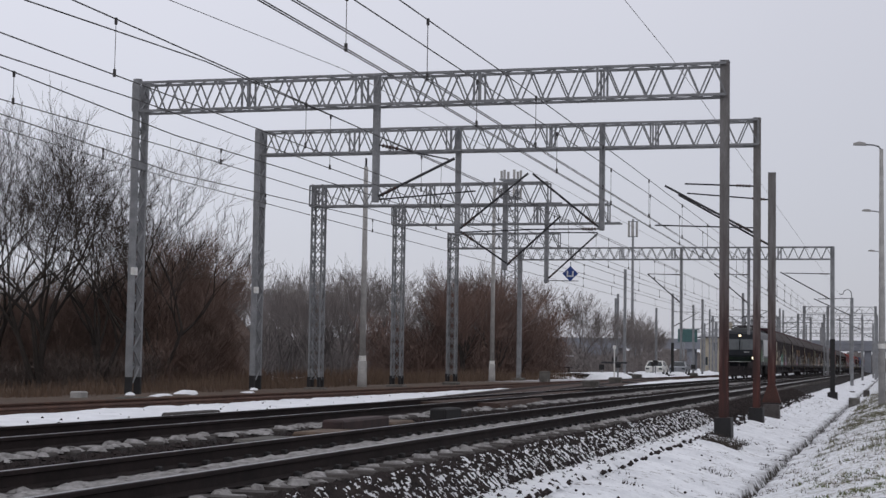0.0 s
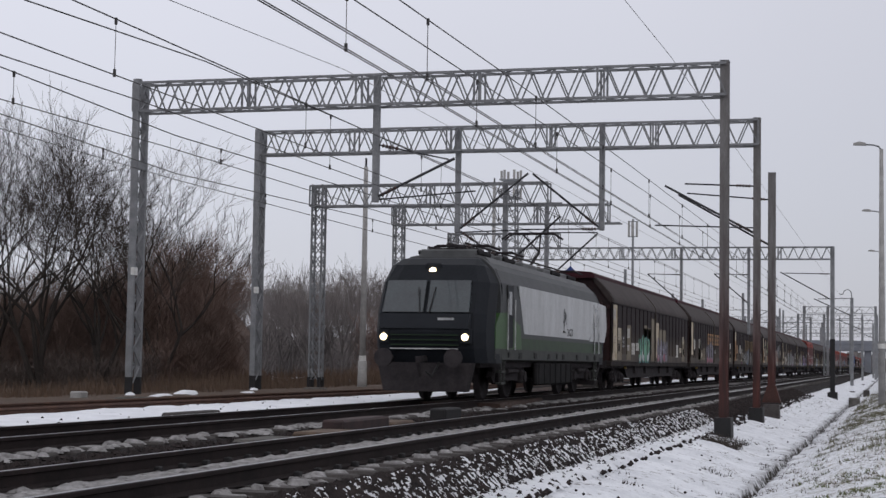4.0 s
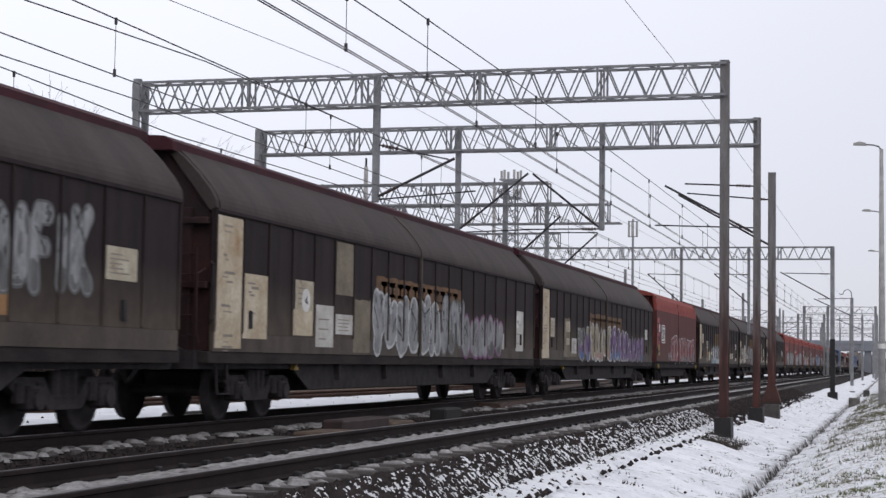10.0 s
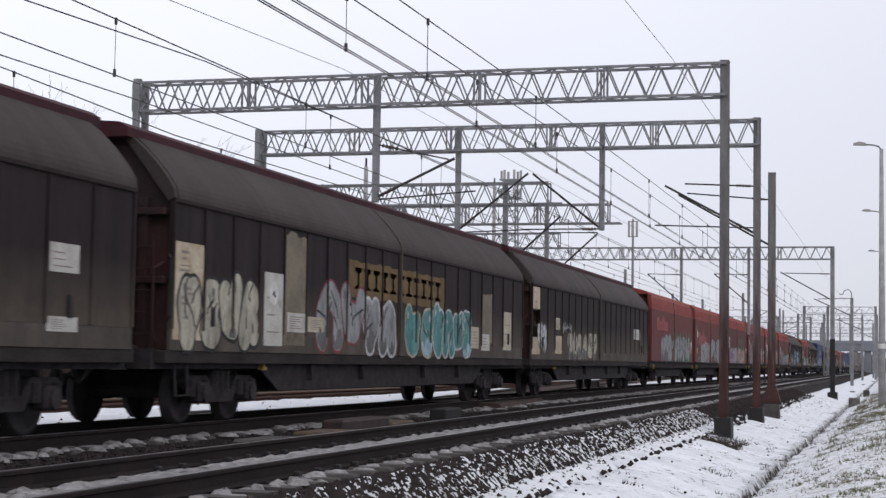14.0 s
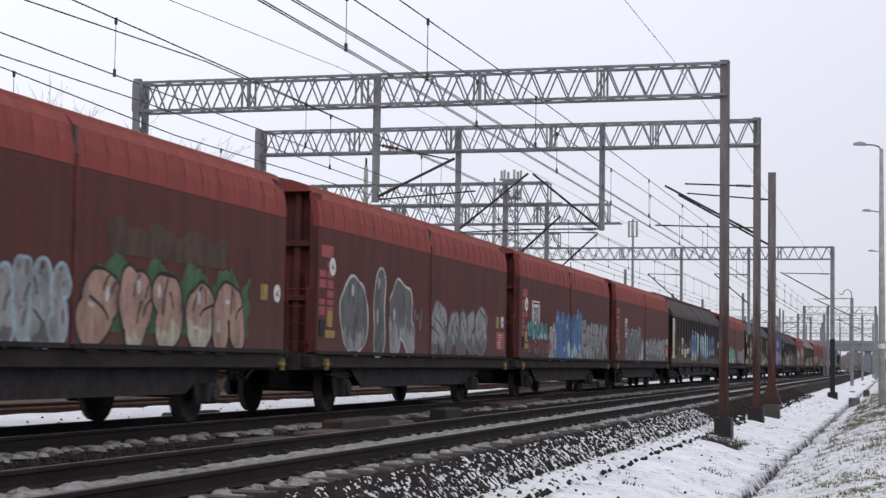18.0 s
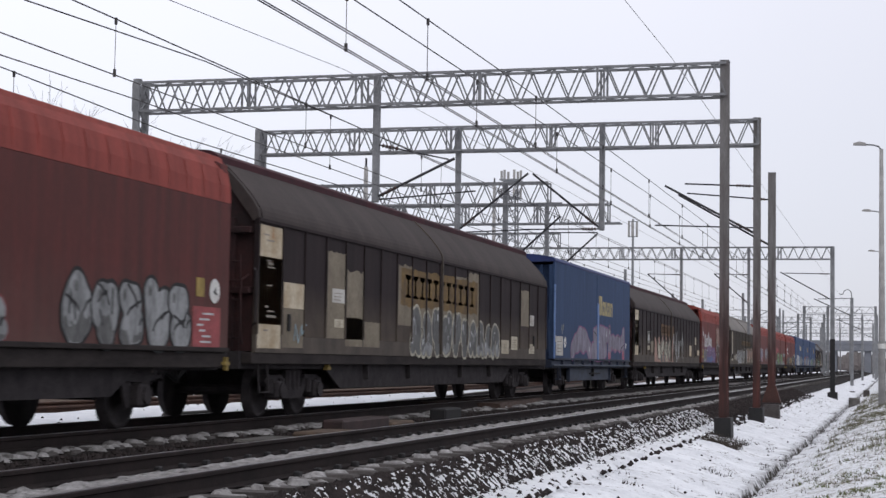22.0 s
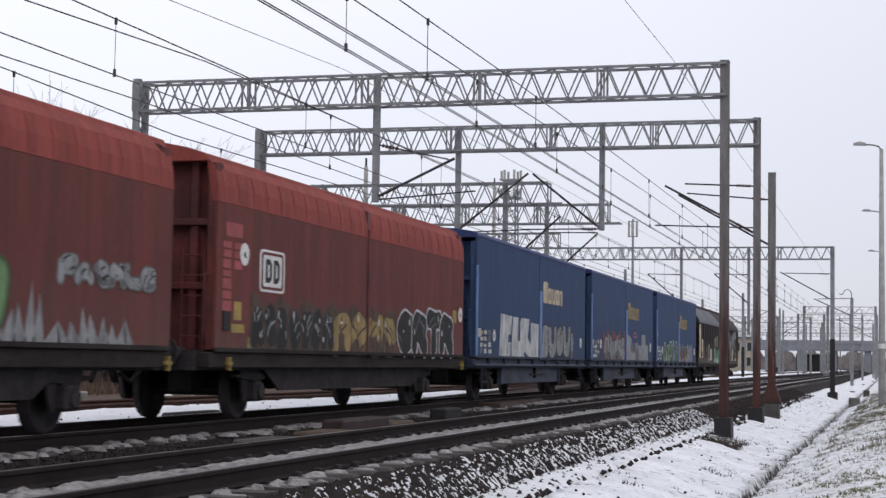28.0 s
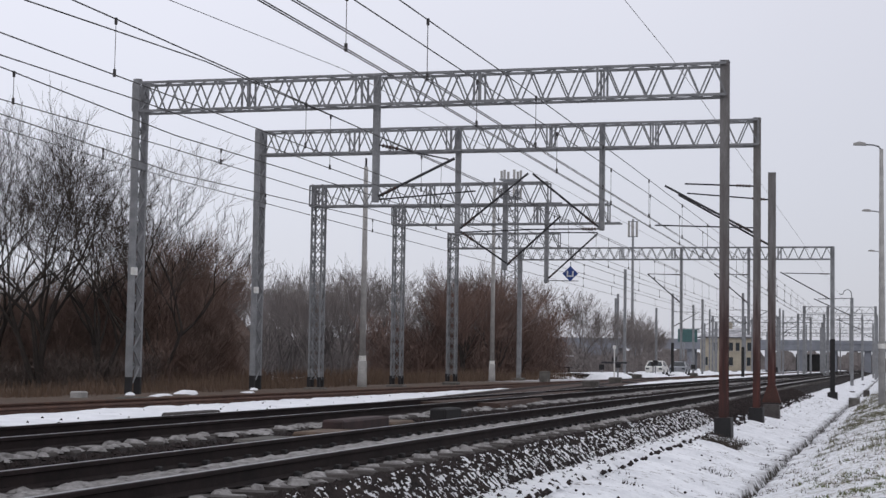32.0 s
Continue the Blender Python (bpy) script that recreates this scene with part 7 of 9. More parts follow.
decorate(8, [('piece', 13.55, 16.34, 1.12, 2.09, 'sand', 'green', '4'),
             ('label', 20.13, 20.88, 1.98, 2.33),
             ('label', 18.05, 18.79, 1.41, 1.72),
             ('panel', 17.01, 17.95, 1.39, 1.72, 'tan'),
             ('label', 20.18, 20.93, 1.27, 1.45),
             ('panel', 0.72, 1.55, 1.33, 3.1, 'tan'),
             ('label', 1.8, 2.6, 2.14, 2.63),
             ('label', 3.75, 4.65, 1.89, 2.27)])
decorate(9, [('piece', 0.85, 3.86, 1.12, 2.3, 'cream', 'black', '4'),
             ('label', 4.09, 4.89, 1.19, 2.36),
             ('disc', 4.24, 4.69, 1.84, 2.22),
             ('patch', 5.09, 6.03, 1.21, 3.1),
             ('label', 5.1, 5.94, 1.43, 1.75),
             ('label', 6.07, 6.84, 1.45, 1.71),
             ('piece', 6.57, 9.05, 1.12, 2.44, 'silver', 'red', '2'),
             ('piece', 8.95, 11.12, 1.12, 2.25, 'silver', 'white', '2')])
decorate(9, [('boardfade', 8.19, 14.72, 2.12, 2.85, 'gold'),
             ('piece', 11.76, 13.86, 1.12, 2.16, 'teal', 'cream', '2'),
             ('piece', 13.86, 17.2, 1.12, 2.23, 'teal', 'white', '4'),
             ('label', 16.95, 17.78, 1.3, 1.81),
             ('label', 17.98, 18.78, 1.26, 1.66),
             ('patch', 17.93, 19.35, 1.44, 3.1),
             ('label', 20.03, 20.93, 1.29, 2.27),
             ('panel', 0.8, 1.76, 1.23, 2.6, 'tan')])
decorate(10, [('panel', 0.72, 1.45, 1.22, 3.1, 'tan'),
             ('panel', 0.72, 1.59, 1.7, 2.49, 'ochre'),
             ('piece', 1.48, 2.62, 1.29, 2.16, 'white', 'grey', '2'),
             ('label', 3.82, 4.49, 1.97, 2.32),
             ('panel', 3.86, 5.71, 1.26, 1.79, 'tan'),
             ('tag', 4.87, 6.53, 1.88, 2.29, 'white'),
             ('piece', 5.72, 10.84, 1.12, 2.01, 'cream', 'brown', '6'),
             ('label', 18.96, 20.57, 1.93, 2.33)])
decorate(11, [('cloud', 7.5, 13.9, 1.12, 2.55, 'green'),
             ('brandrail', 2.2, 5.6, 2.45, 3.1, 'pink'),
             ('piece', 3.6, 6.9, 1.12, 2.4, 'silver', 'lilac', '3', 'MTR'),
             ('piece', 7.8, 13.57, 1.12, 2.35, 'silver', 'black', '6'),
             ('tag', 7.0, 7.64, 1.69, 2.12, 'white'),
             ('yellow', 13.62, 13.89, 1.81, 2.11),
             ('disc', 14.01, 14.43, 1.78, 2.13),
             ('panel', 13.62, 14.49, 1.55, 1.82, 'redp')])
decorate(12, [('brandrail', 2.16, 5.63, 2.06, 2.79, 'pink'),
             ('piece', 3.14, 6.85, 1.12, 2.2, 'silver', 'white', '7'),
             ('piece', 8.02, 13.97, 1.12, 2.49, 'silver', 'black', '4', 'PUER'),
             ('redlabels2', 0.82, 1.7, 2.03, 3.04),
             ('disc', 1.35, 1.73, 2.39, 2.73),
             ('tag', 6.73, 7.25, 1.67, 2.11, 'white'),
             ('tag', 2.0, 3.16, 1.14, 1.53, 'silver'),
             ('yellow', 1.2, 1.61, 1.59, 1.87)])
decorate(12, [('tag', 13.5, 14.3, 1.33, 2.1, 'gold')])
decorate(13, [('piece', 3.91, 5.51, 1.12, 2.09, 'magenta', 'white', '4'),
             ('piece', 5.51, 7.66, 1.12, 2.17, 'silver', 'skyblue', '5'),
             ('cloud', 8.2, 13.3, 1.3, 2.35, 'green'),
             ('piece', 7.93, 13.05, 1.12, 2.2, 'salmon', 'black', '5'),
             ('cloud', 8.6, 12.4, 2.3, 2.8, 'brown'),
             ('yellow', 13.79, 14.07, 1.91, 2.16),
             ('disc', 14.3, 14.65, 1.89, 2.18),
             ('ownersign', 2.18, 3.09, 2.07, 2.73),
             ('redlabels', 0.72, 1.77, 1.38, 3.01)])
decorate(13, [('piece', 3.06, 5.03, 1.2, 2.12, 'magenta', 'white', '4')])
decorate(14, [('piece', 1.9, 6.42, 1.12, 2.75, 'grey', 'white', '3', 'OIR'),
             ('tagbig', 7.87, 12.78, 1.15, 2.29, 'silver', 'RAKS'),
             ('tag', 6.51, 7.16, 1.51, 2.18, 'silver'),
             ('yellow', 13.73, 14.02, 1.83, 2.12),
             ('disc', 14.19, 14.55, 1.85, 2.14),
             ('panel', 13.76, 14.63, 1.3, 1.74, 'redp'),
             ('redlabels', 0.72, 1.69, 1.49, 3.04),
             ('disc', 1.22, 1.56, 2.47, 2.79)])
decorate(15, [('ownersign', 2.21, 3.23, 1.95, 2.7),
             ('cloud', 1.0, 5.0, 1.10, 1.8, 'brown'),
             ('piece', 1.62, 4.28, 1.62, 2.2, 'teal', 'black', '5'),
             ('piece', 1.58, 4.64, 1.2, 1.68, 'red', 'black', '4'),
             ('cloud', 4.6, 9.7, 1.10, 2.2, 'silver'),
             ('piece', 5.32, 9.58, 1.12, 2.65, 'blue', 'blue', '5'),
             ('cloud', 9.5, 13.9, 1.10, 2.3, 'sand'),
             ('piece', 9.59, 14.3, 1.12, 2.4, 'silver', 'black', '6', 'ESHEIK'),
             ('piece', 4.55, 5.51, 1.12, 2.07, 'silver', 'white', '2'),
             ('redlabels', 0.96, 1.63, 1.94, 3.02)])
decorate(15, [('disc', 1.25, 1.69, 2.37, 2.75),
             ('yellow', 13.82, 14.05, 1.81, 2.08)])
decorate(16, [('ownersign', 2.7, 3.23, 1.98, 2.68),
             ('piece', 2.85, 6.86, 1.12, 2.43, 'grey', 'silver', '4'),
             ('cloud', 7.7, 13.5, 1.12, 2.1, 'silver'),
             ('piece', 7.8, 13.4, 1.14, 2.1, 'silver', 'black', '6', 'PRELET'),
             ('piece', 6.8, 7.24, 1.12, 2.0, 'white', 'grey', '2'),
             ('yellow', 13.7, 14.03, 1.85, 2.1),
             ('panel', 13.7, 14.67, 1.31, 1.76, 'redp'),
             ('disc', 14.15, 14.39, 1.81, 2.12),
             ('redlabels', 0.72, 1.48, 1.55, 3.06)])
decorate(17, [('patch', 4.23, 4.94, 1.46, 2.32),
             ('label', 4.25, 4.88, 1.98, 2.25),
             ('label', 4.21, 4.77, 1.5, 1.72),
             ('label', 5.21, 6.06, 1.35, 1.75),
             ('label', 6.22, 6.99, 1.53, 1.79),
             ('piece', 7.88, 10.52, 1.27, 2.78, 'blue', 'white', '2'),
             ('piece', 10.41, 13.68, 1.32, 2.72, 'skyblue', 'red', '3'),
             ('piece', 13.83, 15.57, 1.37, 2.8, 'skyblue', 'blue', '2')])
decorate(17, [('piece', 15.91, 18.89, 1.52, 2.64, 'blue', 'black', '3'),
             ('label', 20.39, 21.07, 1.99, 2.29),
             ('tag', 3.17, 3.36, 1.62, 1.84, 'white'),
             ('tag', 7.24, 7.61, 1.67, 1.94, 'white'),
             ('tag', 5.57, 5.88, 1.79, 2.01, 'white'),
             ('panel', 1.01, 1.91, 1.29, 3.1, 'tan'),
             ('label', 1.08, 1.8, 2.5, 3.1)])
decorate(18, [('cloud', 3.4, 8.5, 1.12, 1.6, 'silver'),
             ('piece', 4.0, 7.7, 1.12, 2.15, 'mint', 'black', '6'),
             ('piece', 7.34, 8.55, 1.12, 1.68, 'silver', 'red', '3'),
             ('piece', 9.8, 13.54, 1.12, 2.04, 'silver', 'black', '5'),
             ('yellow', 13.66, 13.93, 1.86, 2.13),
             ('panel', 13.56, 14.53, 1.14, 1.72, 'redp'),
             ('disc', 14.1, 14.5, 1.78, 2.14),
             ('ownersign', 1.94, 2.96, 1.89, 2.7),
             ('redlabels', 0.72, 1.31, 1.3, 3.0)])
decorate(19, [('patch', 2.01, 3.05, 1.17, 2.4),
             ('panel', 2.12, 2.99, 1.82, 2.24, 'tan'),
             ('patch', 4.25, 5.68, 1.36, 3.1),
             ('label', 4.3, 4.98, 2.0, 2.25),
             ('label', 4.33, 4.85, 1.56, 1.71),
             ('patch', 5.23, 7.08, 1.23, 1.77),
             ('boardfade', 8.35, 14.61, 2.07, 2.91, 'gold'),
             ('patch', 8.36, 14.62, 1.7, 3.1)])
decorate(19, [('piece', 9.06, 13.09, 1.12, 2.2, 'grey', 'cream', '5'),
             ('piece', 13.1, 16.83, 1.12, 2.0, 'grey', 'cream', '5'),
             ('label', 17.14, 17.94, 1.2, 1.55),
             ('label', 18.22, 18.94, 1.31, 1.66),
             ('patch', 19.23, 20.12, 1.96, 3.06),
             ('label', 20.38, 20.95, 1.99, 2.28),
             ('label', 20.33, 20.99, 1.23, 1.49),
             ('tag', 2.33, 2.96, 1.24, 1.76, 'skyblue')])
decorate(19, [('panel', 1.02, 2.06, 1.15, 3.1, 'tan'),
             ('panel', 0.86, 2.07, 1.53, 2.6, 'ochre')])
decorate(20, [('yellowbrand', 8.11, 10.9, 2.63, 3.28),
             ('piece', 3.3, 13.5, 1.10, 2.42, 'lilac', 'magenta', '3', 'ASH'),
             ('label', 0.72, 0.94, 1.61, 1.79),
             ('label', 0.95, 1.95, 1.21, 1.78),
             ('disc', 2.08, 2.48, 1.45, 1.78)])
decorate(20, [('label', 1.54, 1.86, 1.65, 1.79),
             ('disc', 13.74, 14.01, 1.54, 1.76),
             ('tag', 1.68, 2.11, 1.84, 2.24, 'silver')])
decorate(21, [('label', 4.18, 4.87, 1.88, 2.31),
             ('disc', 4.31, 4.7, 1.91, 2.25),
             ('label', 4.23, 4.79, 1.58, 1.75),
             ('patch', 5.1, 5.99, 1.48, 1.97),
             ('boardfade', 8.25, 12.46, 2.22, 2.74, 'ochre'),
             ('cloud', 6.3, 12.2, 1.10, 2.2, 'salmon'),
             ('piece', 7.13, 11.76, 1.10, 2.15, 'cream', 'black', '4'),
             ('spikes', 6.24, 7.14, 1.14, 1.81, 'salmon'),
             ('tagbig', 12.13, 16.07, 1.12, 2.58, 'white', '.')])
decorate(21, [('label', 20.21, 21.0, 2.0, 2.37),
             ('panel', 18.03, 18.8, 1.42, 1.93, 'tan'),
             ('panel', 21.35, 21.82, 1.48, 1.73, 'tan'),
             ('panel', 0.91, 1.83, 1.35, 3.1, 'tan'),
             ('panel', 1.05, 1.78, 1.72, 2.71, 'ochre'),
             ('label', 4.17, 4.87, 1.86, 2.33)])
decorate(22, [('brandrail', 1.99, 5.46, 1.95, 2.76, 'white'),
             ('piece', 7.95, 11.6, 2.17, 3.2, 'salmon', 'brown', '4'),
             ('piece', 7.95, 13.4, 1.10, 2.25, 'brown', 'white', '3'),
             ('piece', 12.09, 13.74, 2.11, 3.01, 'salmon', 'white', '1'),
             ('cloud', 2.0, 7.5, 1.12, 2.0, 'purple'),
             ('piece', 3.11, 7.2, 1.12, 2.1, 'purple', 'magenta', '5'),
             ('piece', 1.67, 2.96, 1.12, 1.88, 'grey', 'silver', '4'),
             ('redlabels2', 0.78, 1.55, 1.7, 3.01),
             ('disc', 1.31, 1.53, 2.51, 2.77)])
decorate(22, [('yellow', 1.24, 1.52, 1.57, 1.84),
             ('yellow', 1.02, 1.61, 1.37, 1.51),
             ('yellow', 13.67, 13.99, 1.83, 2.1)])
decorate(23, [('label', 1.48, 2.13, 1.3, 3.1),
             ('boardfade', 8.78, 15.2, 2.34, 2.64, 'gold'),
             ('piece', 5.52, 8.63, 1.18, 2.03, 'silver', 'white', '5'),
             ('piece', 8.63, 12.93, 1.22, 2.17, 'silver', 'cream', '4'),
             ('piece', 12.93, 19.15, 1.27, 2.23, 'salmon', 'sand', '5'),
             ('label', 3.61, 4.03, 1.38, 1.62),
             ('disc', 1.79, 2.16, 1.53, 1.94),
             ('label', 4.61, 5.21, 1.35, 1.7)])
decorate(24, [('piece', 0.72, 3.54, 1.37, 2.38, 'lilac', 'white', '4'),
             ('piece', 5.44, 12.03, 1.44, 2.4, 'silver', 'lilac', '5')])
decorate(25, [('brandrail', 2.4, 5.84, 2.09, 2.69, 'pink'),
             ('spikes', 1.9, 11.3, 1.12, 1.9, 'silver'),
             ('piece', 3.87, 6.92, 1.10, 2.25, 'lime', 'black', '3'),
             ('piece', 7.84, 10.51, 1.12, 2.17, 'lime', 'green', '3'),
             ('tag', 2.2, 3.0, 1.75, 2.05, 'grey'),
             ('spikes', 11.4, 13.6, 1.14, 1.6, 'silver'),
             ('tagbig', 11.7, 14.3, 1.86, 2.22, 'silver', 'FAV.MLC'),
             ('redlabels2', 1.55, 1.91, 2.24, 3.0),
             ('disc', 1.61, 1.89, 2.46, 2.75)])
decorate(25, [('yellow', 1.62, 1.83, 1.45, 1.7),
             ('tagunder', 7.63, 9.35, 0.47, 0.81, 'white', 'DEMON')])
decorate(26, [('ownersign', 2.32, 3.39, 2.04, 2.71),
             ('redlabels', 0.87, 1.88, 1.68, 3.07),
             ('disc', 1.5, 1.87, 2.4, 2.75),
             ('cloud', 2.0, 9.6, 1.12, 2.0, 'brown'),
             ('piece', 2.01, 5.78, 1.16, 1.9, 'black', 'brown', '7'),
             ('panel', 1.88, 5.7, 1.12, 1.31, 'lime'),
             ('piece', 5.79, 9.71, 1.12, 1.93, 'gold', 'brown', '4'),
             ('piece', 9.71, 13.93, 1.12, 2.1, 'black', 'white', '4', 'GRTR')])
decorate(26, [('yellow', 13.91, 14.21, 1.86, 2.14),
             ('disc', 14.36, 14.75, 1.88, 2.22)])
decorate(27, [('yellowbrand', 8.27, 11.08, 2.69, 3.3),
             ('block', 3.0, 7.72, 1.13, 2.22, 'white'),
             ('piece', 8.1, 12.29, 1.12, 2.13, 'silver', 'black', '4', 'SUOU'),
             ('piece', 12.3, 13.0, 1.14, 2.05, 'silver', 'black', '1', 'I'),
             ('label', 0.77, 1.11, 1.59, 1.79),
             ('smallplates', 1.0, 2.2, 1.18, 1.8),
             ('disc', 2.26, 2.63, 1.5, 1.79),
             ('disc', 13.88, 14.25, 1.47, 1.8)])
decorate(28, [('yellowbrand', 8.3, 11.01, 2.68, 3.3),
             ('cloud', 2.8, 7.6, 1.12, 2.2, 'red'),
             ('piece', 3.08, 7.4, 1.12, 2.05, 'silver', 'black', '6', 'CHANGE'),
             ('collage', 8.13, 13.48, 1.12, 2.15, 'silver'),
             ('halo', 9.6, 10.65, 2.02, 2.18, 'pink'),
             ('label', 0.72, 1.06, 1.61, 1.78),
             ('smallplates', 0.95, 2.15, 1.18, 1.8),
             ('disc', 2.24, 2.56, 1.49, 1.82),
             ('disc', 13.91, 14.28, 1.47, 1.85)])
decorate(29, [('yellowbrand', 8.33, 11.0, 2.67, 3.29),
             ('piece', 2.75, 7.39, 1.12, 2.04, 'green', 'white', '5', 'BAFIS'),
             ('piece', 8.0, 11.09, 1.12, 1.94, 'brown', 'silver', '5', 'ROOMS'),
             ('piece', 11.1, 13.19, 1.12, 1.99, 'lilac', 'silver', '3'),
             ('tag', 0.72, 1.39, 1.98, 2.51, 'silver'),
             ('label', 0.72, 1.09, 1.57, 1.77),
             ('smallplates', 0.95, 2.15, 1.18, 1.8),
             ('disc', 2.18, 2.54, 1.45, 1.77)])
decorate(29, [('disc', 13.78, 14.22, 1.46, 1.84)])
decorate(30, [('tag', 3.9, 4.7, 1.7, 2.0, 'lime'),
             ('piece', 8.15, 10.92, 1.12, 2.0, 'mint', 'black', '4'),
             ('piece', 11.34, 13.69, 1.12, 2.27, 'sand', 'silver', '3'),
             ('piece', 13.44, 16.5, 1.12, 2.2, 'sand', 'black', '4'),
             ('tagbig', 16.49, 20.98, 1.95, 3.1, 'silver', 'ZAET'),
             ('label', 17.01, 17.51, 1.43, 1.95),
             ('label', 17.95, 18.83, 1.29, 1.99),
             ('label', 20.05, 20.85, 1.26, 1.78)])
decorate(30, [('label', 6.04, 6.9, 1.26, 1.87),
             ('patch', 11.5, 16.46, 2.25, 3.1),
             ('patch', 8.26, 10.66, 2.02, 2.73),
             ('tag', 15.25, 15.99, 2.84, 3.1, 'white'),
             ('tag', 18.9, 19.84, 1.41, 2.03, 'white'),
             ('patch', 4.91, 5.98, 1.17, 2.47),
             ('panel', 0.72, 1.6, 1.37, 3.1, 'tan'),
             ('panel', 1.9, 2.6, 1.37, 2.35, 'tan')])
decorate(0, [('tag', 10.9, 11.75, 1.80, 2.02, 'black', '2023'),
             ('tag', 10.25, 10.88, 1.87, 2.73, 'black'),
             ('tag', 10.2, 10.75, 1.86, 1.98, 'black')])
# ---- trees and thickets ----
BARK = mat("dark_bark", (0.038, 0.031, 0.028), (0.025, 0.021, 0.019), 0.95, scale=4, fine=30, bump=0.4)
TWIG = mat("bare_twigs", (0.118, 0.094, 0.085), (0.080, 0.064, 0.058), 0.95, scale=0.5, bump=0)
TREE_TWIG = mat("dark_twigs", (0.044, 0.035, 0.031), (0.030, 0.024, 0.022), 0.95, scale=0.5, bump=0)
RUST_TWIG = mat("russet_twigs", (0.158, 0.106, 0.088), (0.108, 0.077, 0.066), 0.95, scale=0.4, bump=0)
# haze is painted into the next two: paler and greyer than near wood
HAZE_TWIG = mat("haze_greyed_twigs", (0.185, 0.165, 0.16), (0.135, 0.118, 0.114), 0.95, scale=0.3, bump=0)
HAZE_BARK = mat("haze_greyed_bark", (0.10, 0.09, 0.086), (0.075, 0.066, 0.063), 0.95, scale=1, bump=0)
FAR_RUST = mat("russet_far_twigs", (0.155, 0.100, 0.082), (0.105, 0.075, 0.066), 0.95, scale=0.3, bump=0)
DEADGRASS = mat("dead_reed", (0.12, 0.078, 0.054), (0.075, 0.052, 0.038), 0.95, scale=1, bump=0)


def limb(wood, twig, p, d, length, r, depth, rnd, spread, minr, first=0, forks=(3, 3, 4)):
    """A bending limb that forks; thin ends go to the twig mesh."""
    n = 3 if depth > 1 else 2
    pts = [p]
    rr = [r]
    for i in range(n):
        d = (d + Vector((rnd.uniform(-1, 1), rnd.uniform(-1, 1), rnd.uniform(-0.5, 0.9))) * 0.16).normalized()
        p = p + d * length / n
        pts.append(p)
        rr.append(max(minr, r * (1 - 0.45 * (i + 1) / n)))
    for i in range(n):
        (wood if rr[i] > 0.035 else twig).tube(pts[i], pts[i + 1], rr[i], 6 if rr[i] > 0.07 else (4 if rr[i] > 0.03 else 3), rr[i + 1], caps=False)
    if depth == 0:
        return
    k = first or (rnd.choice(forks) if depth > 1 else rnd.choice((3, 4, 5)))
    for j in range(k):
        f = rnd.uniform(0.22 if first else 0.35, 1.0) if j else 1.0
        i = min(n - 1, int(f * n))
        q = pts[i].lerp(pts[i + 1], f * n - i) if i < n else pts[-1]
        side = Vector((rnd.uniform(-1, 1), rnd.uniform(-1, 1), rnd.uniform(-0.3, 0.55)))
        limb(wood, twig, q, (d + side * spread * (0.85 if first else 1.0)).normalized(), length * rnd.uniform(0.64, 0.9), rr[i] * rnd.uniform(0.6, 0.8), depth - 1, rnd, spread, minr, 0, forks)


def tree(name, label, x, y, z, h, seed, bark, twigm, stems=1, depth=5, spread=0.75, minr=0.008, girth=0.015, first=0, forks=(3, 3, 4)):
    rnd = random.Random(seed)
    t = thing(name, label, "tree", "bare trees by the line", (x, y, z))
    wood, twig = Geo(), Geo()
    for s in range(stems):
        d = Vector((rnd.uniform(-0.28, 0.28), rnd.uniform(-0.28, 0.28), 1)).normalized() if stems > 1 else Vector((rnd.uniform(-0.06, 0.06), rnd.uniform(-0.06, 0.06), 1)).normalized()
        limb(wood, twig, Vector((rnd.uniform(-0.3, 0.3) * (stems > 1), rnd.uniform(-0.3, 0.3) * (stems > 1), -0.1)), d, h * 0.34, h * girth * (1.0 if stems < 3 else 0.78), depth, rnd, spread, minr, first, forks)
    top = max(v[2] for v in twig.v + wood.v)
    k = h / top
    for g in (wood, twig):
        g.v = [(a * k, b_ * k, c * k) for a, b_, c in g.v]
    part("trunk", wood.mesh("trunk", bark), bark, t, "forked bare trunk and limbs")
    part("crown", twig.mesh("crown", twigm), twigm, t, "leafless crown of fine twigs")
    return t


for i, (x, y, h, st, dp) in enumerate(((-33.6, 59, 12.9, 4, 6), (-31.2, 60, 11.8, 3, 6), (-29.4, 61.5, 9.8, 3, 6), (-37.0, 61, 13.0, 4, 6))):
    tree("bare_tree", "tall bare tree with a dark forked trunk beside the siding", x, y, -0.45, h, 11 + i, BARK, TREE_TWIG, st, dp, 0.80, 0.0068, 0.0165, 0, (2, 3, 3))
for i, (x, y, h) in enumerate(((-44, 70, 6.6), (-41.5, 69, 6.2), (-39.2, 70, 6.8), (-37.0, 69, 6.2), (-46.5, 72, 7.0), (-35.4, 70, 6.4), (-33.8, 70.5, 7.9), (-32.6, 69, 8.2), (-31.9, 71, 7.0), (-33.0, 72.5, 8.4), (-38.2, 66, 5.0), (-35.8, 65, 4.6))):
    tree("russet_shrub", "dense bare shrub of upright russet twigs", x, y, -0.45, h, 130 + i, BARK, RUST_TWIG, 5, 5, 0.62, 0.0055, 0.010)
_t = random.Random(77)
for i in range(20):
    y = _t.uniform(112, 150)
    tree("far_tree", "bare tree, greyed with painted haze, at the edge of the distant wood", -y * (0.305 + 0.125 * (i + 0.5) / 20), y, -0.5, _t.uniform(7.6, 10.6) * y / 128, 40 + i, HAZE_BARK, HAZE_TWIG, 2, 5, 0.66, 0.009)
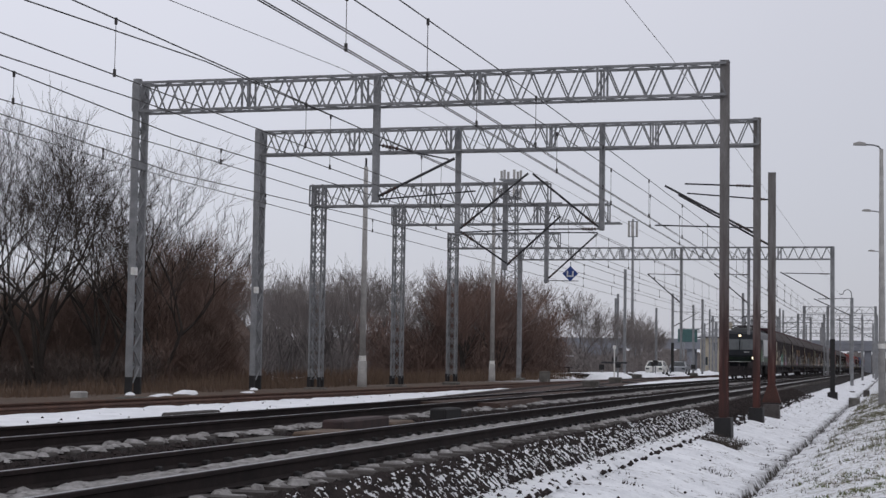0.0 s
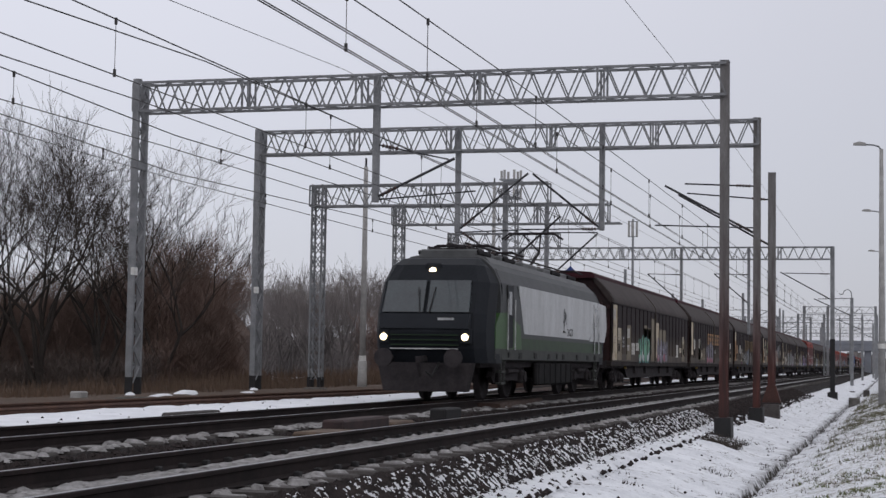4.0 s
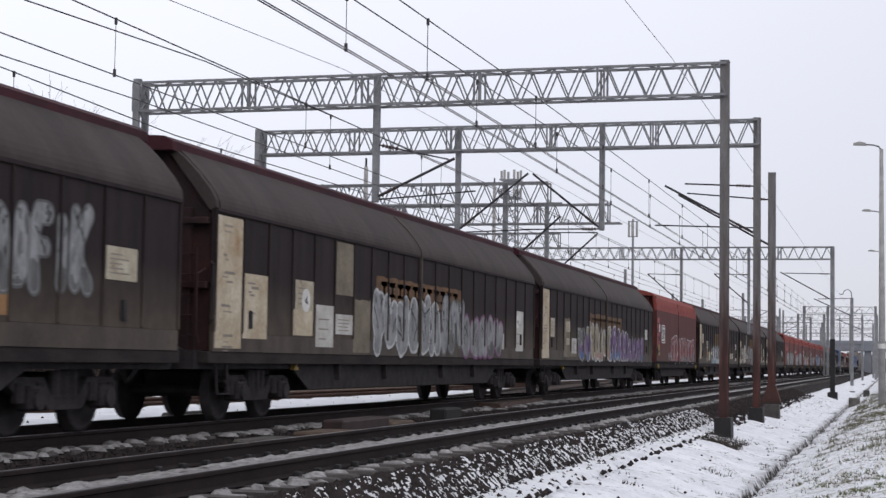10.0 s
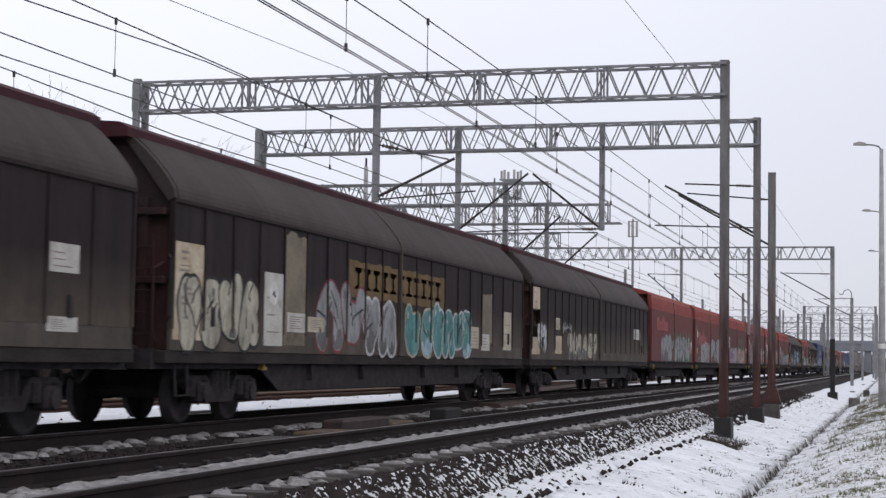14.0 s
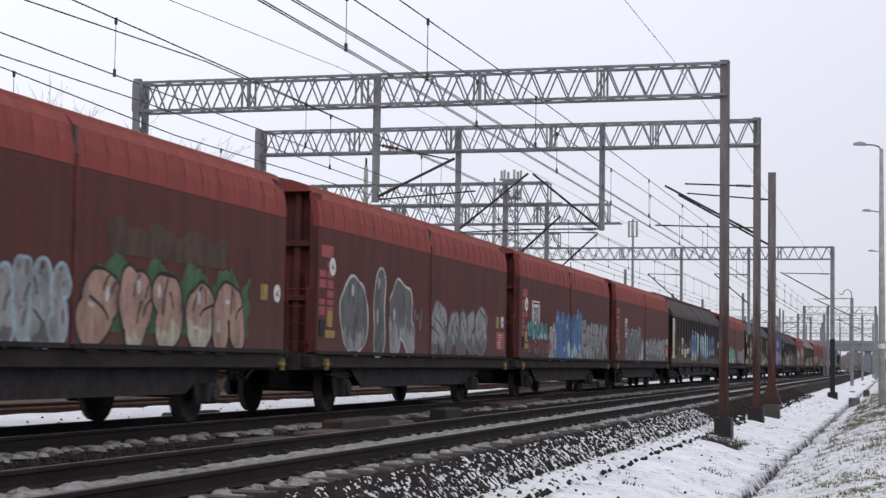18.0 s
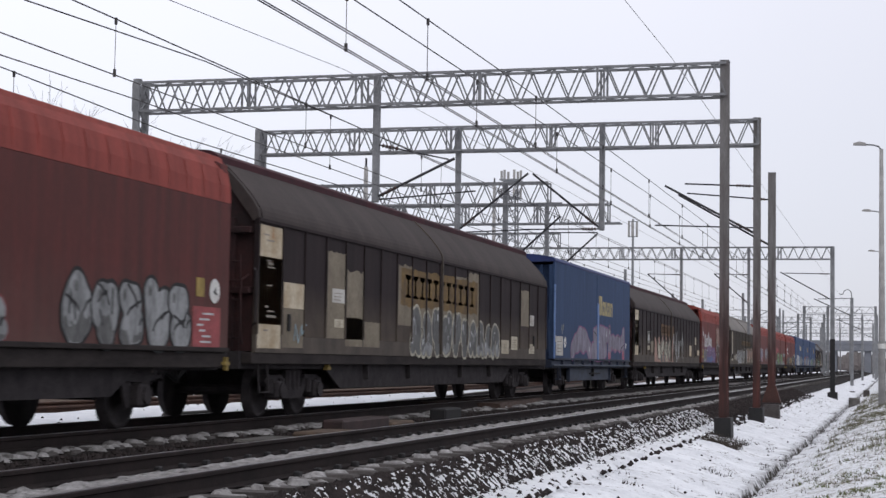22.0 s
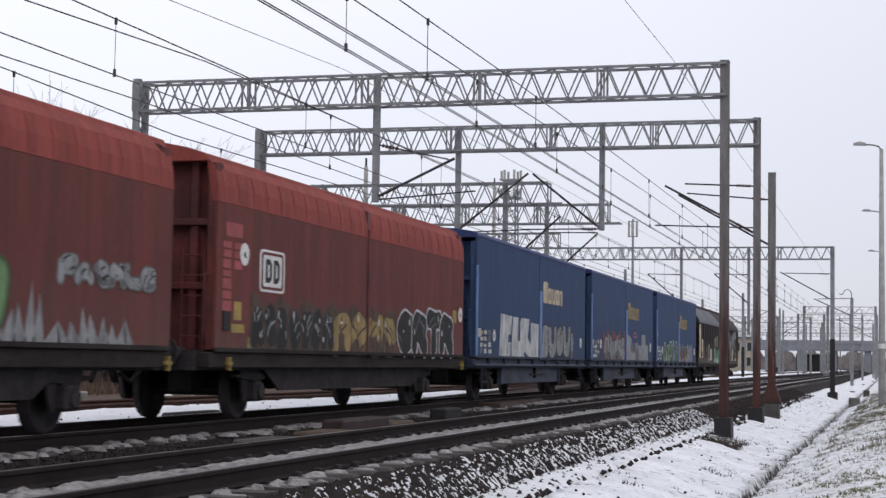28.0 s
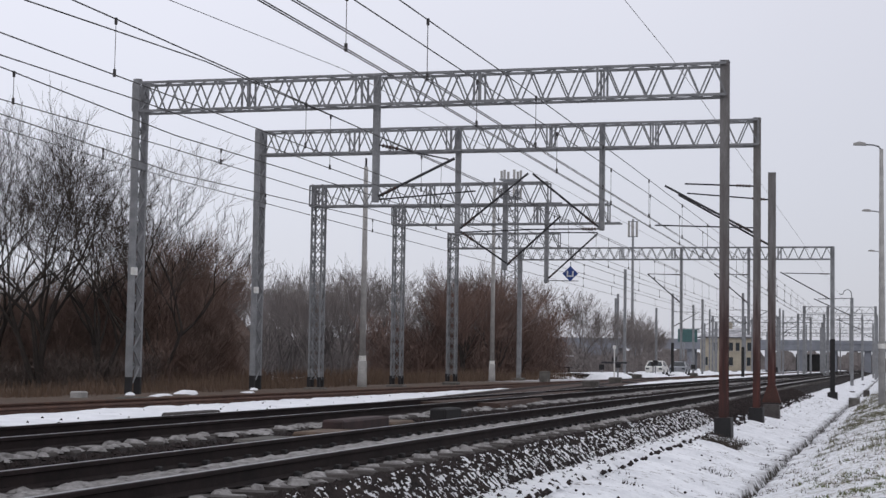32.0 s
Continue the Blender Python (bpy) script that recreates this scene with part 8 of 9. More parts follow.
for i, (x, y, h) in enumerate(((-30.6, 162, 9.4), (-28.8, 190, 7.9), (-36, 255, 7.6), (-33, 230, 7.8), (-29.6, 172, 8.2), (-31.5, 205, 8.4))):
    tree("far_tree", "bare tree, greyed with painted haze, at the edge of the distant wood", x, y, -0.5, h, 240 + i, HAZE_BARK, HAZE_TWIG, 3, 5, 0.66, 0.012)
for i, (x, y, h) in enumerate(((-30.4, 105, 8.3), (-28.4, 103, 8.0), (-26.5, 100, 7.8), (-27.3, 108, 8.8), (-25.6, 104, 8.0), (-26.7, 120, 8.8), (-29.5, 118, 8.8), (-25.5, 112, 7.8))):
    tree("russet_tree", "bare russet tree with dense fine twigs", x, y, -0.4, h, 70 + i, BARK, FAR_RUST if i % 3 else HAZE_TWIG, 4, 5, 0.64, 0.008)


def thicket(name, label, boxes, n, hmax, material, seed, w=0.022, loose=0.75, twig=0.62):
    """Dense leafless scrub: a great many thin upright twigs, one mesh."""
    rnd = random.Random(seed)
    g = Geo()
    for _ in range(n):
        x0, x1, y0, y1, h = boxes[rnd.randrange(len(boxes))]
        x, y = rnd.uniform(x0, x1), rnd.uniform(y0, y1)
        top = h * (0.72 + 0.5 * wob(x, y, 3.0, 2) + 0.25 * wob(x, y, 0.9, 4))
        base = rnd.uniform(0, 0.75) * top if rnd.random() < 0.75 else 0.0
        ln = min(rnd.uniform(0.8, 2.4), max(0.3, top - base + rnd.uniform(-0.1, 0.5)))
        ln *= twig
        lean = Vector((rnd.gauss(0, loose), rnd.gauss(0, loose), 1)).normalized()
        p = Vector((x, y, -0.45 + base))
        q = p + lean * ln * 0.55
        e = q + (lean + Vector((rnd.gauss(0, 0.2), rnd.gauss(0, 0.2), 0.1))).normalized() * ln * 0.45
        a = Vector((rnd.uniform(-1, 1), rnd.uniform(-1, 1), 0)).normalized() * w * rnd.uniform(0.5, 1.4)
        o = len(g.v)
        g.v += [tuple(p - a), tuple(p + a), tuple(q + a * 0.7), tuple(q - a * 0.7), tuple(e)]
        g.f += [(o, o + 1, o + 2, o + 3), (o + 3, o + 2, o + 4)]
    return tagged(new(name, g.mesh(name, material)), label, "thicket", kind="stuff")


thicket("russet_thicket", "dense leafless russet scrub beyond the siding", [(-34.4, -31.2, 67, 74, 6.0), (-48, -33, 62, 74, 4.4), (-48, -32, 68, 77, 5.4)], 130000, 5, RUST_TWIG, 3, 0.011, 0.95, 0.5)
thicket("scrub", "russet-brown leafless scrub round the tall trees", [(-41, -35, 61.5, 69, 5.6), (-37, -32, 61.5, 69, 6.4), (-34, -30, 61.5, 68, 7.0), (-31.0, -29.2, 62, 68, 6.8), (-29.8, -28.4, 62.5, 68, 4.6), (-41, -28.6, 60.5, 64, 3.0)], 100000, 6, RUST_TWIG, 13, 0.012, 0.85, 0.55)
thicket("dark_thicket", "dense dark leafless undergrowth along the line", [(-50, -34, 66, 78, 4.8), (-44, -30.5, 60, 72, 2.8), (-40, -28.8, 59, 66, 2.2)], 90000, 4, TWIG, 4, 0.012, 0.95, 0.5)
thicket("far_thicket", "leafless scrub, greyed with painted haze, before the distant wood", [(-66, -44, 134, 150, 4.2), (-62, -42, 120, 140, 3.6), (-38, -28, 126, 170, 4.6), (-40, -27, 170, 230, 4.0)], 60000, 4, HAZE_TWIG, 5, 0.032, 0.9, 0.6)
thicket("russet_far_thicket", "russet leafless scrub by the far masts", [(-34.0, -25.0, 100, 116, 6.4), (-31, -25, 112, 128, 6.8)], 64000, 5, FAR_RUST, 6, 0.02, 0.95, 0.55)
thicket("reed_bed", "brown dead reeds beyond the siding", [(-26, -20.8, 30, 62, 0.4), (-32, -22.5, 58, 100, 0.8), (-30, -21.5, 90, 118, 0.7)], 26000, 1, DEADGRASS, 7, 0.014, 0.25, 1.0)


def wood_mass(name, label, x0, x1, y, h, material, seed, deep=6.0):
    """The closed body of a distant wood: a lumpy backing sheet of brush."""
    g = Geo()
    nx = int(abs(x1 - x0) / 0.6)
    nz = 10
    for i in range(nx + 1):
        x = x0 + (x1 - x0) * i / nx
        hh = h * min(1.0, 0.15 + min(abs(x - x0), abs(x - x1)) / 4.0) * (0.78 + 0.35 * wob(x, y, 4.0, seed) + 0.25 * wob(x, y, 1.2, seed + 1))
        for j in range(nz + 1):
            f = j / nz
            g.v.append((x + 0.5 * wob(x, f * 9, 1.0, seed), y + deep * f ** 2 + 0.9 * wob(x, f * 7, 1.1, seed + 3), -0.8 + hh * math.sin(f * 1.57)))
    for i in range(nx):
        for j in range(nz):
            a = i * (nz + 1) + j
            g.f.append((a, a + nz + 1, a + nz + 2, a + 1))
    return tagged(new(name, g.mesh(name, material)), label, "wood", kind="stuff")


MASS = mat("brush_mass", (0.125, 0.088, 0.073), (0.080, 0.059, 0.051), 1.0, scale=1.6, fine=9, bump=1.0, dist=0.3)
# distance haze mixed into the base colour of the far wood
HAZE_MASS = mat("haze_greyed_wood", (0.155, 0.138, 0.135), (0.11, 0.097, 0.095), 1.0, scale=0.8, fine=5, bump=1.0, dist=0.4)
# brown sheet behind the twigs stands in for the scrub's shaded inside
wood_mass("brush_bank", "brown backing sheet standing for the scrub's shaded depth", -84, -32.8, 77, 7.2, MASS, 2)
wood_mass("far_wood", "haze-greyed body of the distant wood", -130, -29, 152, 6.2, HAZE_MASS, 5)
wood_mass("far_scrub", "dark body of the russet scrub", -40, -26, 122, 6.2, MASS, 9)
wood_mass("horizon_wood", "low line of woods on the horizon", -700, 260, 640, 9.0, HAZE_MASS, 12, 20)


# ---- distance: station, bridge, posts ----
CREAM = mat("yellow_ochre_render", (0.34, 0.305, 0.24), (0.27, 0.24, 0.19), 0.9, scale=0.8, fine=10)
ROOFSNOW = mat("snowy_roof", (0.50, 0.50, 0.52), (0.10, 0.10, 0.11), 0.9, scale=0.6)
BRIDGE = mat("grey_bridge_concrete", (0.20, 0.21, 0.24), (0.16, 0.17, 0.19), 0.9, scale=0.5)
DARKWIN = mat("dark_window_glass", (0.04, 0.045, 0.05), rough=0.15)
house = thing("signal_building", "two-storey ochre-rendered railway building with a snowy hip roof", "building", at=(-29, 300, 0))
part("wall", Geo().box(-5.0, 5.0, 0, 9, -0.5, 6.2, 0.02), CREAM, house)
part("roof", Geo().add([(-5.6, -0.6, 6.2), (5.6, -0.6, 6.2), (5.6, 9.6, 6.2), (-5.6, 9.6, 6.2), (-2, 4.5, 8.0), (2, 4.5, 8.0)], [(0, 1, 5, 4), (1, 2, 5), (2, 3, 4, 5), (3, 0, 4), (0, 3, 2, 1)]), ROOFSNOW, house, "hip roof patched with snow")
part("eaves", Geo().box(-5.55, 5.55, -0.55, 9.55, 6.0, 6.19), DARKSTEEL, house, "dark eaves board")
part("chimney", Geo().box(-0.4, 0.4, 4.0, 5.0, 7.4, 9.0, 0.03), CREAM, house)
for fx, fz in ((-4.0, 1.0), (-2.2, 3.7), (0.6, 3.7), (1.8, 3.7), (0.6, 1.0), (3.8, 1.0), (3.9, 3.7)):
    w = part("window", Geo().box(fx - 0.35, fx + 0.35, -0.06, 0.1, fz, fz + 1.5), DARKWIN, house)
    part("sill", Geo().box(fx - 0.5, fx + 0.5, -0.12, 0.05, fz - 0.1, fz), CONCRETE, w)
bridge = thing("road_bridge", "long grey concrete road bridge crossing the railway", "bridge", at=(0, 400, 0))
part("deck", Geo().box(-110, 30, 0, 10, 4.9, 6.5, 0.05), BRIDGE, bridge)
part("parapet", Geo().box(-110, 30, -0.1, 0.2, 6.5, 7.4), BRIDGE, bridge)
for x in (-62, -48, -36.5, -29, -21, -13.5, -5.5, 3):
    part("pier", Geo().box(x - 0.8, x + 0.8, 1, 9, -0.5, 4.9, 0.05), BRIDGE, bridge)
part("abutment", Geo().box(-110, -66, 0.5, 10, -0.5, 4.9), BRIDGE, bridge)
part("abutment", Geo().box(6, 30, 0.5, 10, -0.5, 4.9), BRIDGE, bridge)
# black panel added under the deck in place of its shade
part("dark_underpass", Geo().box(-22.5, -14.5, 2.5, 3.0, -0.4, 4.0), BLACKBASE, bridge, "black panel standing for the shade under the deck")
for x in (-95, -75, -40, -27, -12, 2):
    part("lamp_column", Geo().tube((x, 1, 6.5), (x, 1, 13.5), 0.14, 6, 0.08), GALV, bridge)


def far_post(x, y, h, r=0.13, black=0.0, arms=(), label="grey steel catenary post in the distance", base=-0.4):
    t = thing("catenary_post", label, "catenary post", "catenary posts", (x, y, 0))
    part("post", Geo().box(-r, r, -r, r, base, h, 0.02), GALV, t)
    if black:
        part("black_band", Geo().box(-r - 0.02, r + 0.02, -r - 0.02, r + 0.02, base, black), BLACKBASE, t, "black painted band")
    part("footing", Geo().box(-0.25, 0.25, -0.25, 0.25, -0.9, base + (0.1 if x < -3.5 else -0.42), 0.03), SLEEPER, t)
    if -3.5 < x < -2:
        part("swan_neck", Geo().path([(0, 0, h), (-0.05, 0, h + 0.45), (-0.3, 0, h + 0.65), (-0.6, 0, h + 0.5), (-0.65, 0, h + 0.25), (-0.95, 0, h + 0.3)], 0.04, 6), GALV, t, "bent bracket on the post's top")
    for dx, z0, z1 in arms:
        arm(t, (0, 0, z0), (dx, 0, z1), 0.04)
        arm(t, (0, 0, z1 + 0.05), (dx * 0.9, 0, z1), 0.03, False)


for x, y, h, b_, arms in ((-21.4, 164, 8.2, 3.2, ((2.6, 4.8, 6.3),)), (-21.3, 170, 7.9, 0, ()), (-22.6, 192, 8.1, 0, ((2.4, 4.8, 6.3),)), (-19.4, 173, 8.0, 0, ()), (-14.0, 160, 8.1, 2.8, ((2.5, 5.0, 6.4), (-2.2, 5.0, 6.4))),
                          (-13.8, 211, 8.4, 0, ((2.4, 5, 6.4),)), (-14.0, 221, 8.5, 0, ()), (-25.1, 233, 9.0, 0, ()), (-23.6, 228, 7.1, 0, ()), (-13.7, 276, 8.0, 0, ((-2.2, 5, 6.4),)), (-12.2, 296, 8.0, 0, ()), (-2.9, 127, 6.3, 0, ((-2.8, 4.9, 6.2),)),
                          (-3.0, 179, 6.6, 0, ((-2.8, 5, 6.2),)), (-2.4, 228, 6.9, 0, ((-2.8, 5, 6.2),)), (-27.0, 192, 7.7, 0, ()), (-23.4, 146, 9.6, 0, ()), (-30.3, 184, 9.0, 0, ()), (-30.9, 186, 8.6, 0, ()),
                          (-20.5, 250, 8, 0, ()), (-17.5, 262, 8, 0, ((2, 5, 6.4),)), (-9.2, 310, 8.2, 0, ()), (-16.5, 320, 8.2, 0, ()), (-26.5, 265, 8.2, 0, ()), (-31, 280, 8.2, 0, ())):
    far_post(x, y, h, 0.12, b_, arms)
for y, x0, x1 in ((340.0, -42.0, -3.0), (372.0, -40.0, -1.5), (255.0, -27.0, -12.0), (210.0, -10.7, -1.9), (242.0, -13.2, -2.0), (288.0, -30.0, -2.4)):
    t = gantry("slim lattice gantry far down the line")
    truss(t, x0, x1, y, 8.6, 7.8, 0.5, 1.1)
    for k in range(4):
        x = x0 + (x1 - x0) * k / 3
        part("post", Geo().box(x - 0.16, x + 0.16, y - 0.16, y + 0.16, -0.5, 8.7), GALV, t)
mast = thing("telecom_mast", "slender grey mast with antenna panels at its top", "mast", at=(-34.4, 221, 0))
part("pole", Geo().tube((0, 0, -0.5), (0, 0, 21), 0.24, 8, 0.14), GALV, mast)
for dx, dy in ((-0.55, 0), (0.55, 0), (0, -0.5)):
    part("antenna", Geo().box(dx - 0.14, dx + 0.14, dy - 0.08, dy + 0.08, 18.6, 20.6, 0.02), CONCRETE, mast)
part("ring", Geo().box(-0.7, 0.7, -0.06, 0.06, 20.6, 20.72).box(-0.7, 0.7, -0.06, 0.06, 18.5, 18.62), GALV, mast)
tower = thing("lattice_tower", "tall lattice telecom tower with platforms far behind the trees", "tower", at=(-82, 350, 0))
for a, b_ in ((-1, -1), (1, -1), (1, 1), (-1, 1)):
    part("leg", Geo().bar((a * 1.9, b_ * 1.9, -0.5), (a * 1.2, b_ * 1.2, 41), 0.28), GALV, tower)
for i, (a, b_) in enumerate(((-1, -1), (1, -1), (1, 1), (-1, 1))):
    c, d = ((-1, -1), (1, -1), (1, 1), (-1, 1))[(i + 1) % 4]
    g = Geo()
    laced(g, ((a * 1.9, b_ * 1.9, 0), (a * 1.2, b_ * 1.2, 41)), ((c * 1.9, d * 1.9, 0), (c * 1.2, d * 1.2, 41)), 2.6, 0.14)
    part("tower_lacing", g, GALV, tower, kind="stuff")
for z in (37.5, 41.5):
    part("platform", Geo().box(-2.2, 2.2, -2.2, 2.2, z, z + 0.25), GALV, tower)
    for k in range(6):
        w = k * 1.05
        part("antenna", Geo().box(2.2 * math.cos(w) - 0.25, 2.2 * math.cos(w) + 0.25, 2.2 * math.sin(w) - 0.15, 2.2 * math.sin(w) + 0.15, z + 0.2, z + 2.3), CONCRETE, tower)

# ---- road lamps on the bank ----
for y, x in ((66.5, -0.36), (95, -0.5), (128, -0.62)):
    t = thing("street_lamp", "concrete street lamp with a short curved arm", "street lamp", "street lamps on the bank", (x, y, 0))
    part("column", Geo().tube((0, 0, -0.6), (0, 0, 9.75), 0.15, 12, 0.075), CONCRETE, t, smooth=True)
    part("band", Geo().tube((0, 0, 1.75), (0, 0, 1.95), 0.155, 12), PAPER, t)
    part("arm", Geo().path([(0, 0, 9.7), (-0.1, 0, 9.85), (-0.35, 0, 9.92), (-0.65, 0, 9.94)], 0.035, 6), GALV, t)
    part("lamp_head", Geo().prism([(-1.1, 9.93), (-0.6, 9.9), (-0.6, 10.0), (-0.85, 10.05), (-1.08, 10.0)], -0.13, 0.13), CONCRETE, t, "pale flat lamp head")

# ---- lineside things ----
sign = thing("traction_sign", "blue diamond sign with a white mark hung from the gantry", "sign")
part("plate", Geo().add([(-12.42, 63.6, 4.26), (-12.1, 63.6, 4.57), (-12.42, 63.6, 4.88), (-12.74, 63.6, 4.57), (-12.42, 63.63, 4.26), (-12.1, 63.63, 4.57), (-12.42, 63.63, 4.88), (-12.74, 63.63, 4.57)], [(0, 1, 2, 3), (7, 6, 5, 4), (0, 4, 5, 1), (1, 5, 6, 2), (2, 6, 7, 3), (3, 7, 4, 0)]), mat("sign_blue", (0.02, 0.05, 0.20), (0.018, 0.04, 0.16), 0.5), sign)
g = Geo().box(-12.56, -12.5, 63.59, 63.6, 4.5, 4.68).box(-12.34, -12.28, 63.59, 63.6, 4.5, 4.68).box(-12.56, -12.28, 63.59, 63.6, 4.44, 4.5)
part("mark", g, P["white"], sign, "white painted mark")
part("bracket", Geo().tube((-13.4, 63.7, 4.3), (-12.1, 63.7, 4.28), 0.02, 6).tube((-12.42, 63.7, 4.28), (-12.42, 63.7, 5.05), 0.015, 6), GALV, sign)

WOODEN = mat("weathered_board", (0.12, 0.085, 0.06), (0.07, 0.05, 0.04), 0.9, scale=3, stretch=(3, 0.6, 3))
PINK = mat("red_brown_box", (0.055, 0.035, 0.034), (0.035, 0.026, 0.026), 0.85, scale=3)
for x0, x1, y0, y1, z0, z1, m, nm, lb in ((-9.35, -8.95, 26.0, 28.6, -0.3, -0.04, PINK, "cable_box", "long dark brown cable box between the tracks"), (-9.3, -8.95, 32.5, 33.8, -0.3, 0.0, BLACKBASE, "cable_box", "black cable box between the tracks"),
                                         (-9.2, -8.4, 24.2, 25.6, -0.28, -0.17, WOODEN, "timber_board", "weathered timber board lying in the ballast"), (-9.3, -8.7, 22.0, 23.4, -0.28, -0.2, WEATHERED, "concrete_slab", "pale concrete slab lying in the ballast"),
                                         (-9.5, -9.0, 29.0, 30.4, -0.28, -0.17, WOODEN, "timber_board", "weathered timber board lying in the ballast"), (-13.0, -12.75, 27.4, 29.6, -0.25, -0.04, SLEEPER, "trough_lid", "dark grey concrete trough lid in the snow"), (-13.0, -12.7, 19.8, 21.6, -0.25, -0.08, SLEEPER, "trough_lid", "dark grey concrete trough lid in the snow"),
                                         (-20.05, -19.75, 36.9, 37.35, -0.2, 0.08, CONCRETE, "concrete_block", "pale concrete block by the siding"), 
                                         (-19.2, -18.7, 89.5, 90.2, -0.2, 0.5, WEATHERED, "equipment_cabinet", "small grey lineside cabinet"), (-2.1, -1.55, 84.5, 85.1, -1.25, -0.55, WEATHERED, "culvert_head", "weathered concrete culvert headwall in the ditch"), (-1.8, -1.4, 110, 110.6, -1.1, -0.5, SLEEPER, "culvert_head", "weathered concrete culvert headwall in the ditch")):
    whole(nm, Geo().box(x0, x1, y0, y1, z0, z1, 0.035), m, lb, nm.replace("_", " "))
for x, y, w, d, h in ((-19.3, 40.6, 0.25, 0.75, 0.10), (-19.5, 42.8, 0.35, 0.85, 0.17), (-19.4, 47.0, 0.22, 0.6, 0.08)):
    g = Geo()
    flake(g, x, y, -0.12, w, d, h, random.Random(int(y * 10)), 0.0, True)
    whole("snow_lump", g, SNOW, "low lump of snow lying by the siding", "snow lump", "snow lumps by the siding", smooth=True)
for k, (x, y) in enumerate(((-17.6, 150), (-20.2, 128), (-12.7, 70), (-14.6, 88), (-18.0, 118))):
    t = thing("point_motor", "small grey point machine beside the rails", "point machine", "lineside boxes", (x, y, 0))
    part("case", Geo().box(-0.35, 0.35, -0.25, 0.25, -0.2, 0.25, 0.05), WEATHERED, t)
    part("rod", Geo().tube((0.3, 0, 0.0), (1.2, 0, -0.05), 0.03, 6), DARKSTEEL, t)
t = thing("marker_post", "white marker post with a cross board in the snow", "marker post", at=(-18.5, 111, 0))
part("post", Geo().tube((0, 0, -0.2), (0, 0, 2.1), 0.05, 8), PAPER, t)
part("board", Geo().box(-0.9, 0.9, -0.04, 0.04, 1.0, 1.12), DARKSTEEL, t)
part("head", Geo().box(-0.12, 0.12, -0.05, 0.05, 2.0, 2.25, 0.02), PAPER, t)


def car(x, y, m, label):
    t = thing("parked_car", label, "car", "parked cars", (x, y, -0.1))
    body = part("body", Geo().prism([(-2.1, 0.35), (2.1, 0.35), (2.12, 0.72), (1.2, 0.9), (-1.8, 0.92), (-2.12, 0.8)], -0.84, 0.84, "x"), m, t)
    def slice_(k, y0, y1, z):
        return [(-k, y0, z), (k, y0, z), (k, y1, z), (-k, y1, z)]
    ring = [(0, 1, 5, 4), (1, 2, 6, 5), (2, 3, 7, 6), (3, 0, 4, 7), (3, 2, 1, 0), (4, 5, 6, 7)]
    part("cabin_glass", Geo().add(slice_(0.8, -1.75, 1.2, 0.9) + slice_(0.62, -1.15, 0.45, 1.36), ring), DARKWIN, t, "dark car windows")
    part("car_roof", Geo().add(slice_(0.63, -1.18, 0.48, 1.355) + slice_(0.56, -1.05, 0.35, 1.43), ring), m, t)
    for s in (-1, 1):
        for yy in (-1.75, 1.2):
            part("pillar", Geo().bar((s * 0.8, yy, 0.9), (s * 0.625, -1.16 if yy < 0 else 0.46, 1.37), 0.09), m, t)
        for yy in (-1.3, 1.35):
            part("wheel", Geo().tube((s * 0.7, yy, 0.32), (s * 0.86, yy, 0.32), 0.32, 14), BLACKBASE, t)
        part("car_lamp", Geo().box(s * 0.62 - 0.15, s * 0.62 + 0.15, -2.15, -2.08, 0.6, 0.75), GLASS, t)


car(-21.7, 155, PAPER, "snow-dusted white car parked by the station")
car(-21.4, 170, mat("grey_car_paint", (0.25, 0.26, 0.28), rough=0.4), "snow-dusted grey car parked by the station")
green = thing("route_sign", "large green sign on two posts by the road", "sign", at=(-30.3, 250, 0))
part("board", Geo().box(-1.5, 1.5, -0.05, 0.05, 4.5, 6.5, 0.02), mat("sign_green", (0.05, 0.11, 0.11), rough=0.5), green)
for s in (-1.0, 1.0):
    part("leg", Geo().tube((s, 0.1, -0.4), (s, 0.1, 6.4), 0.07, 6), GALV, green)
hut = thing("lineside_shed", "low grey shed with a snowy flat roof before the wood", "shed", at=(-31.2, 150, 0))
part("wall", Geo().box(-1.5, 1.5, 0, 2.5, -0.5, 1.6), HAZE_MASS, hut)
part("roof", Geo().box(-1.8, 1.8, -0.3, 2.8, 1.6, 1.72, 0.03), SNOW, hut, "snow-covered roof")

# turnout from the main line to the siding
turn = thing("turnout_track", "dark rails of a turnout curving into the siding", "railway track", "railway tracks")
CURVE = [(-11.1, 40), (-11.5, 46), (-12.3, 54), (-13.3, 64), (-14.3, 76), (-15.2, 88), (-16.0, 100), (-16.5, 112), (-16.7, 122)]
for s in (-0.7525, 0.7525):
    part("rail", Geo().path([(x + s, y, -0.07) for x, y in CURVE], 0.075, 4), RAIL, turn)
far_bed = Geo()
for (x0, y0), (x1, y1) in zip(CURVE, CURVE[1:]):
    o = len(far_bed.v)
    far_bed.v += [(x0 - 1.5, y0, -0.06), (x0 + 1.5, y0, -0.06), (x1 + 1.5, y1, -0.06), (x1 - 1.5, y1, -0.06), (x0 - 1.6, y0, -0.4), (x0 + 1.6, y0, -0.4), (x1 + 1.6, y1, -0.4), (x1 - 1.6, y1, -0.4)]
    far_bed.f += [tuple(o + k for k in f) for f in ((0, 1, 2, 3), (0, 4, 5, 1), (3, 2, 6, 7), (0, 3, 7, 4), (1, 5, 6, 2))]
tagged(new("turnout_bed", far_bed.mesh("turnout_bed", SIDEBED)), "brown ballast under the turnout", "ballast", kind="structure")
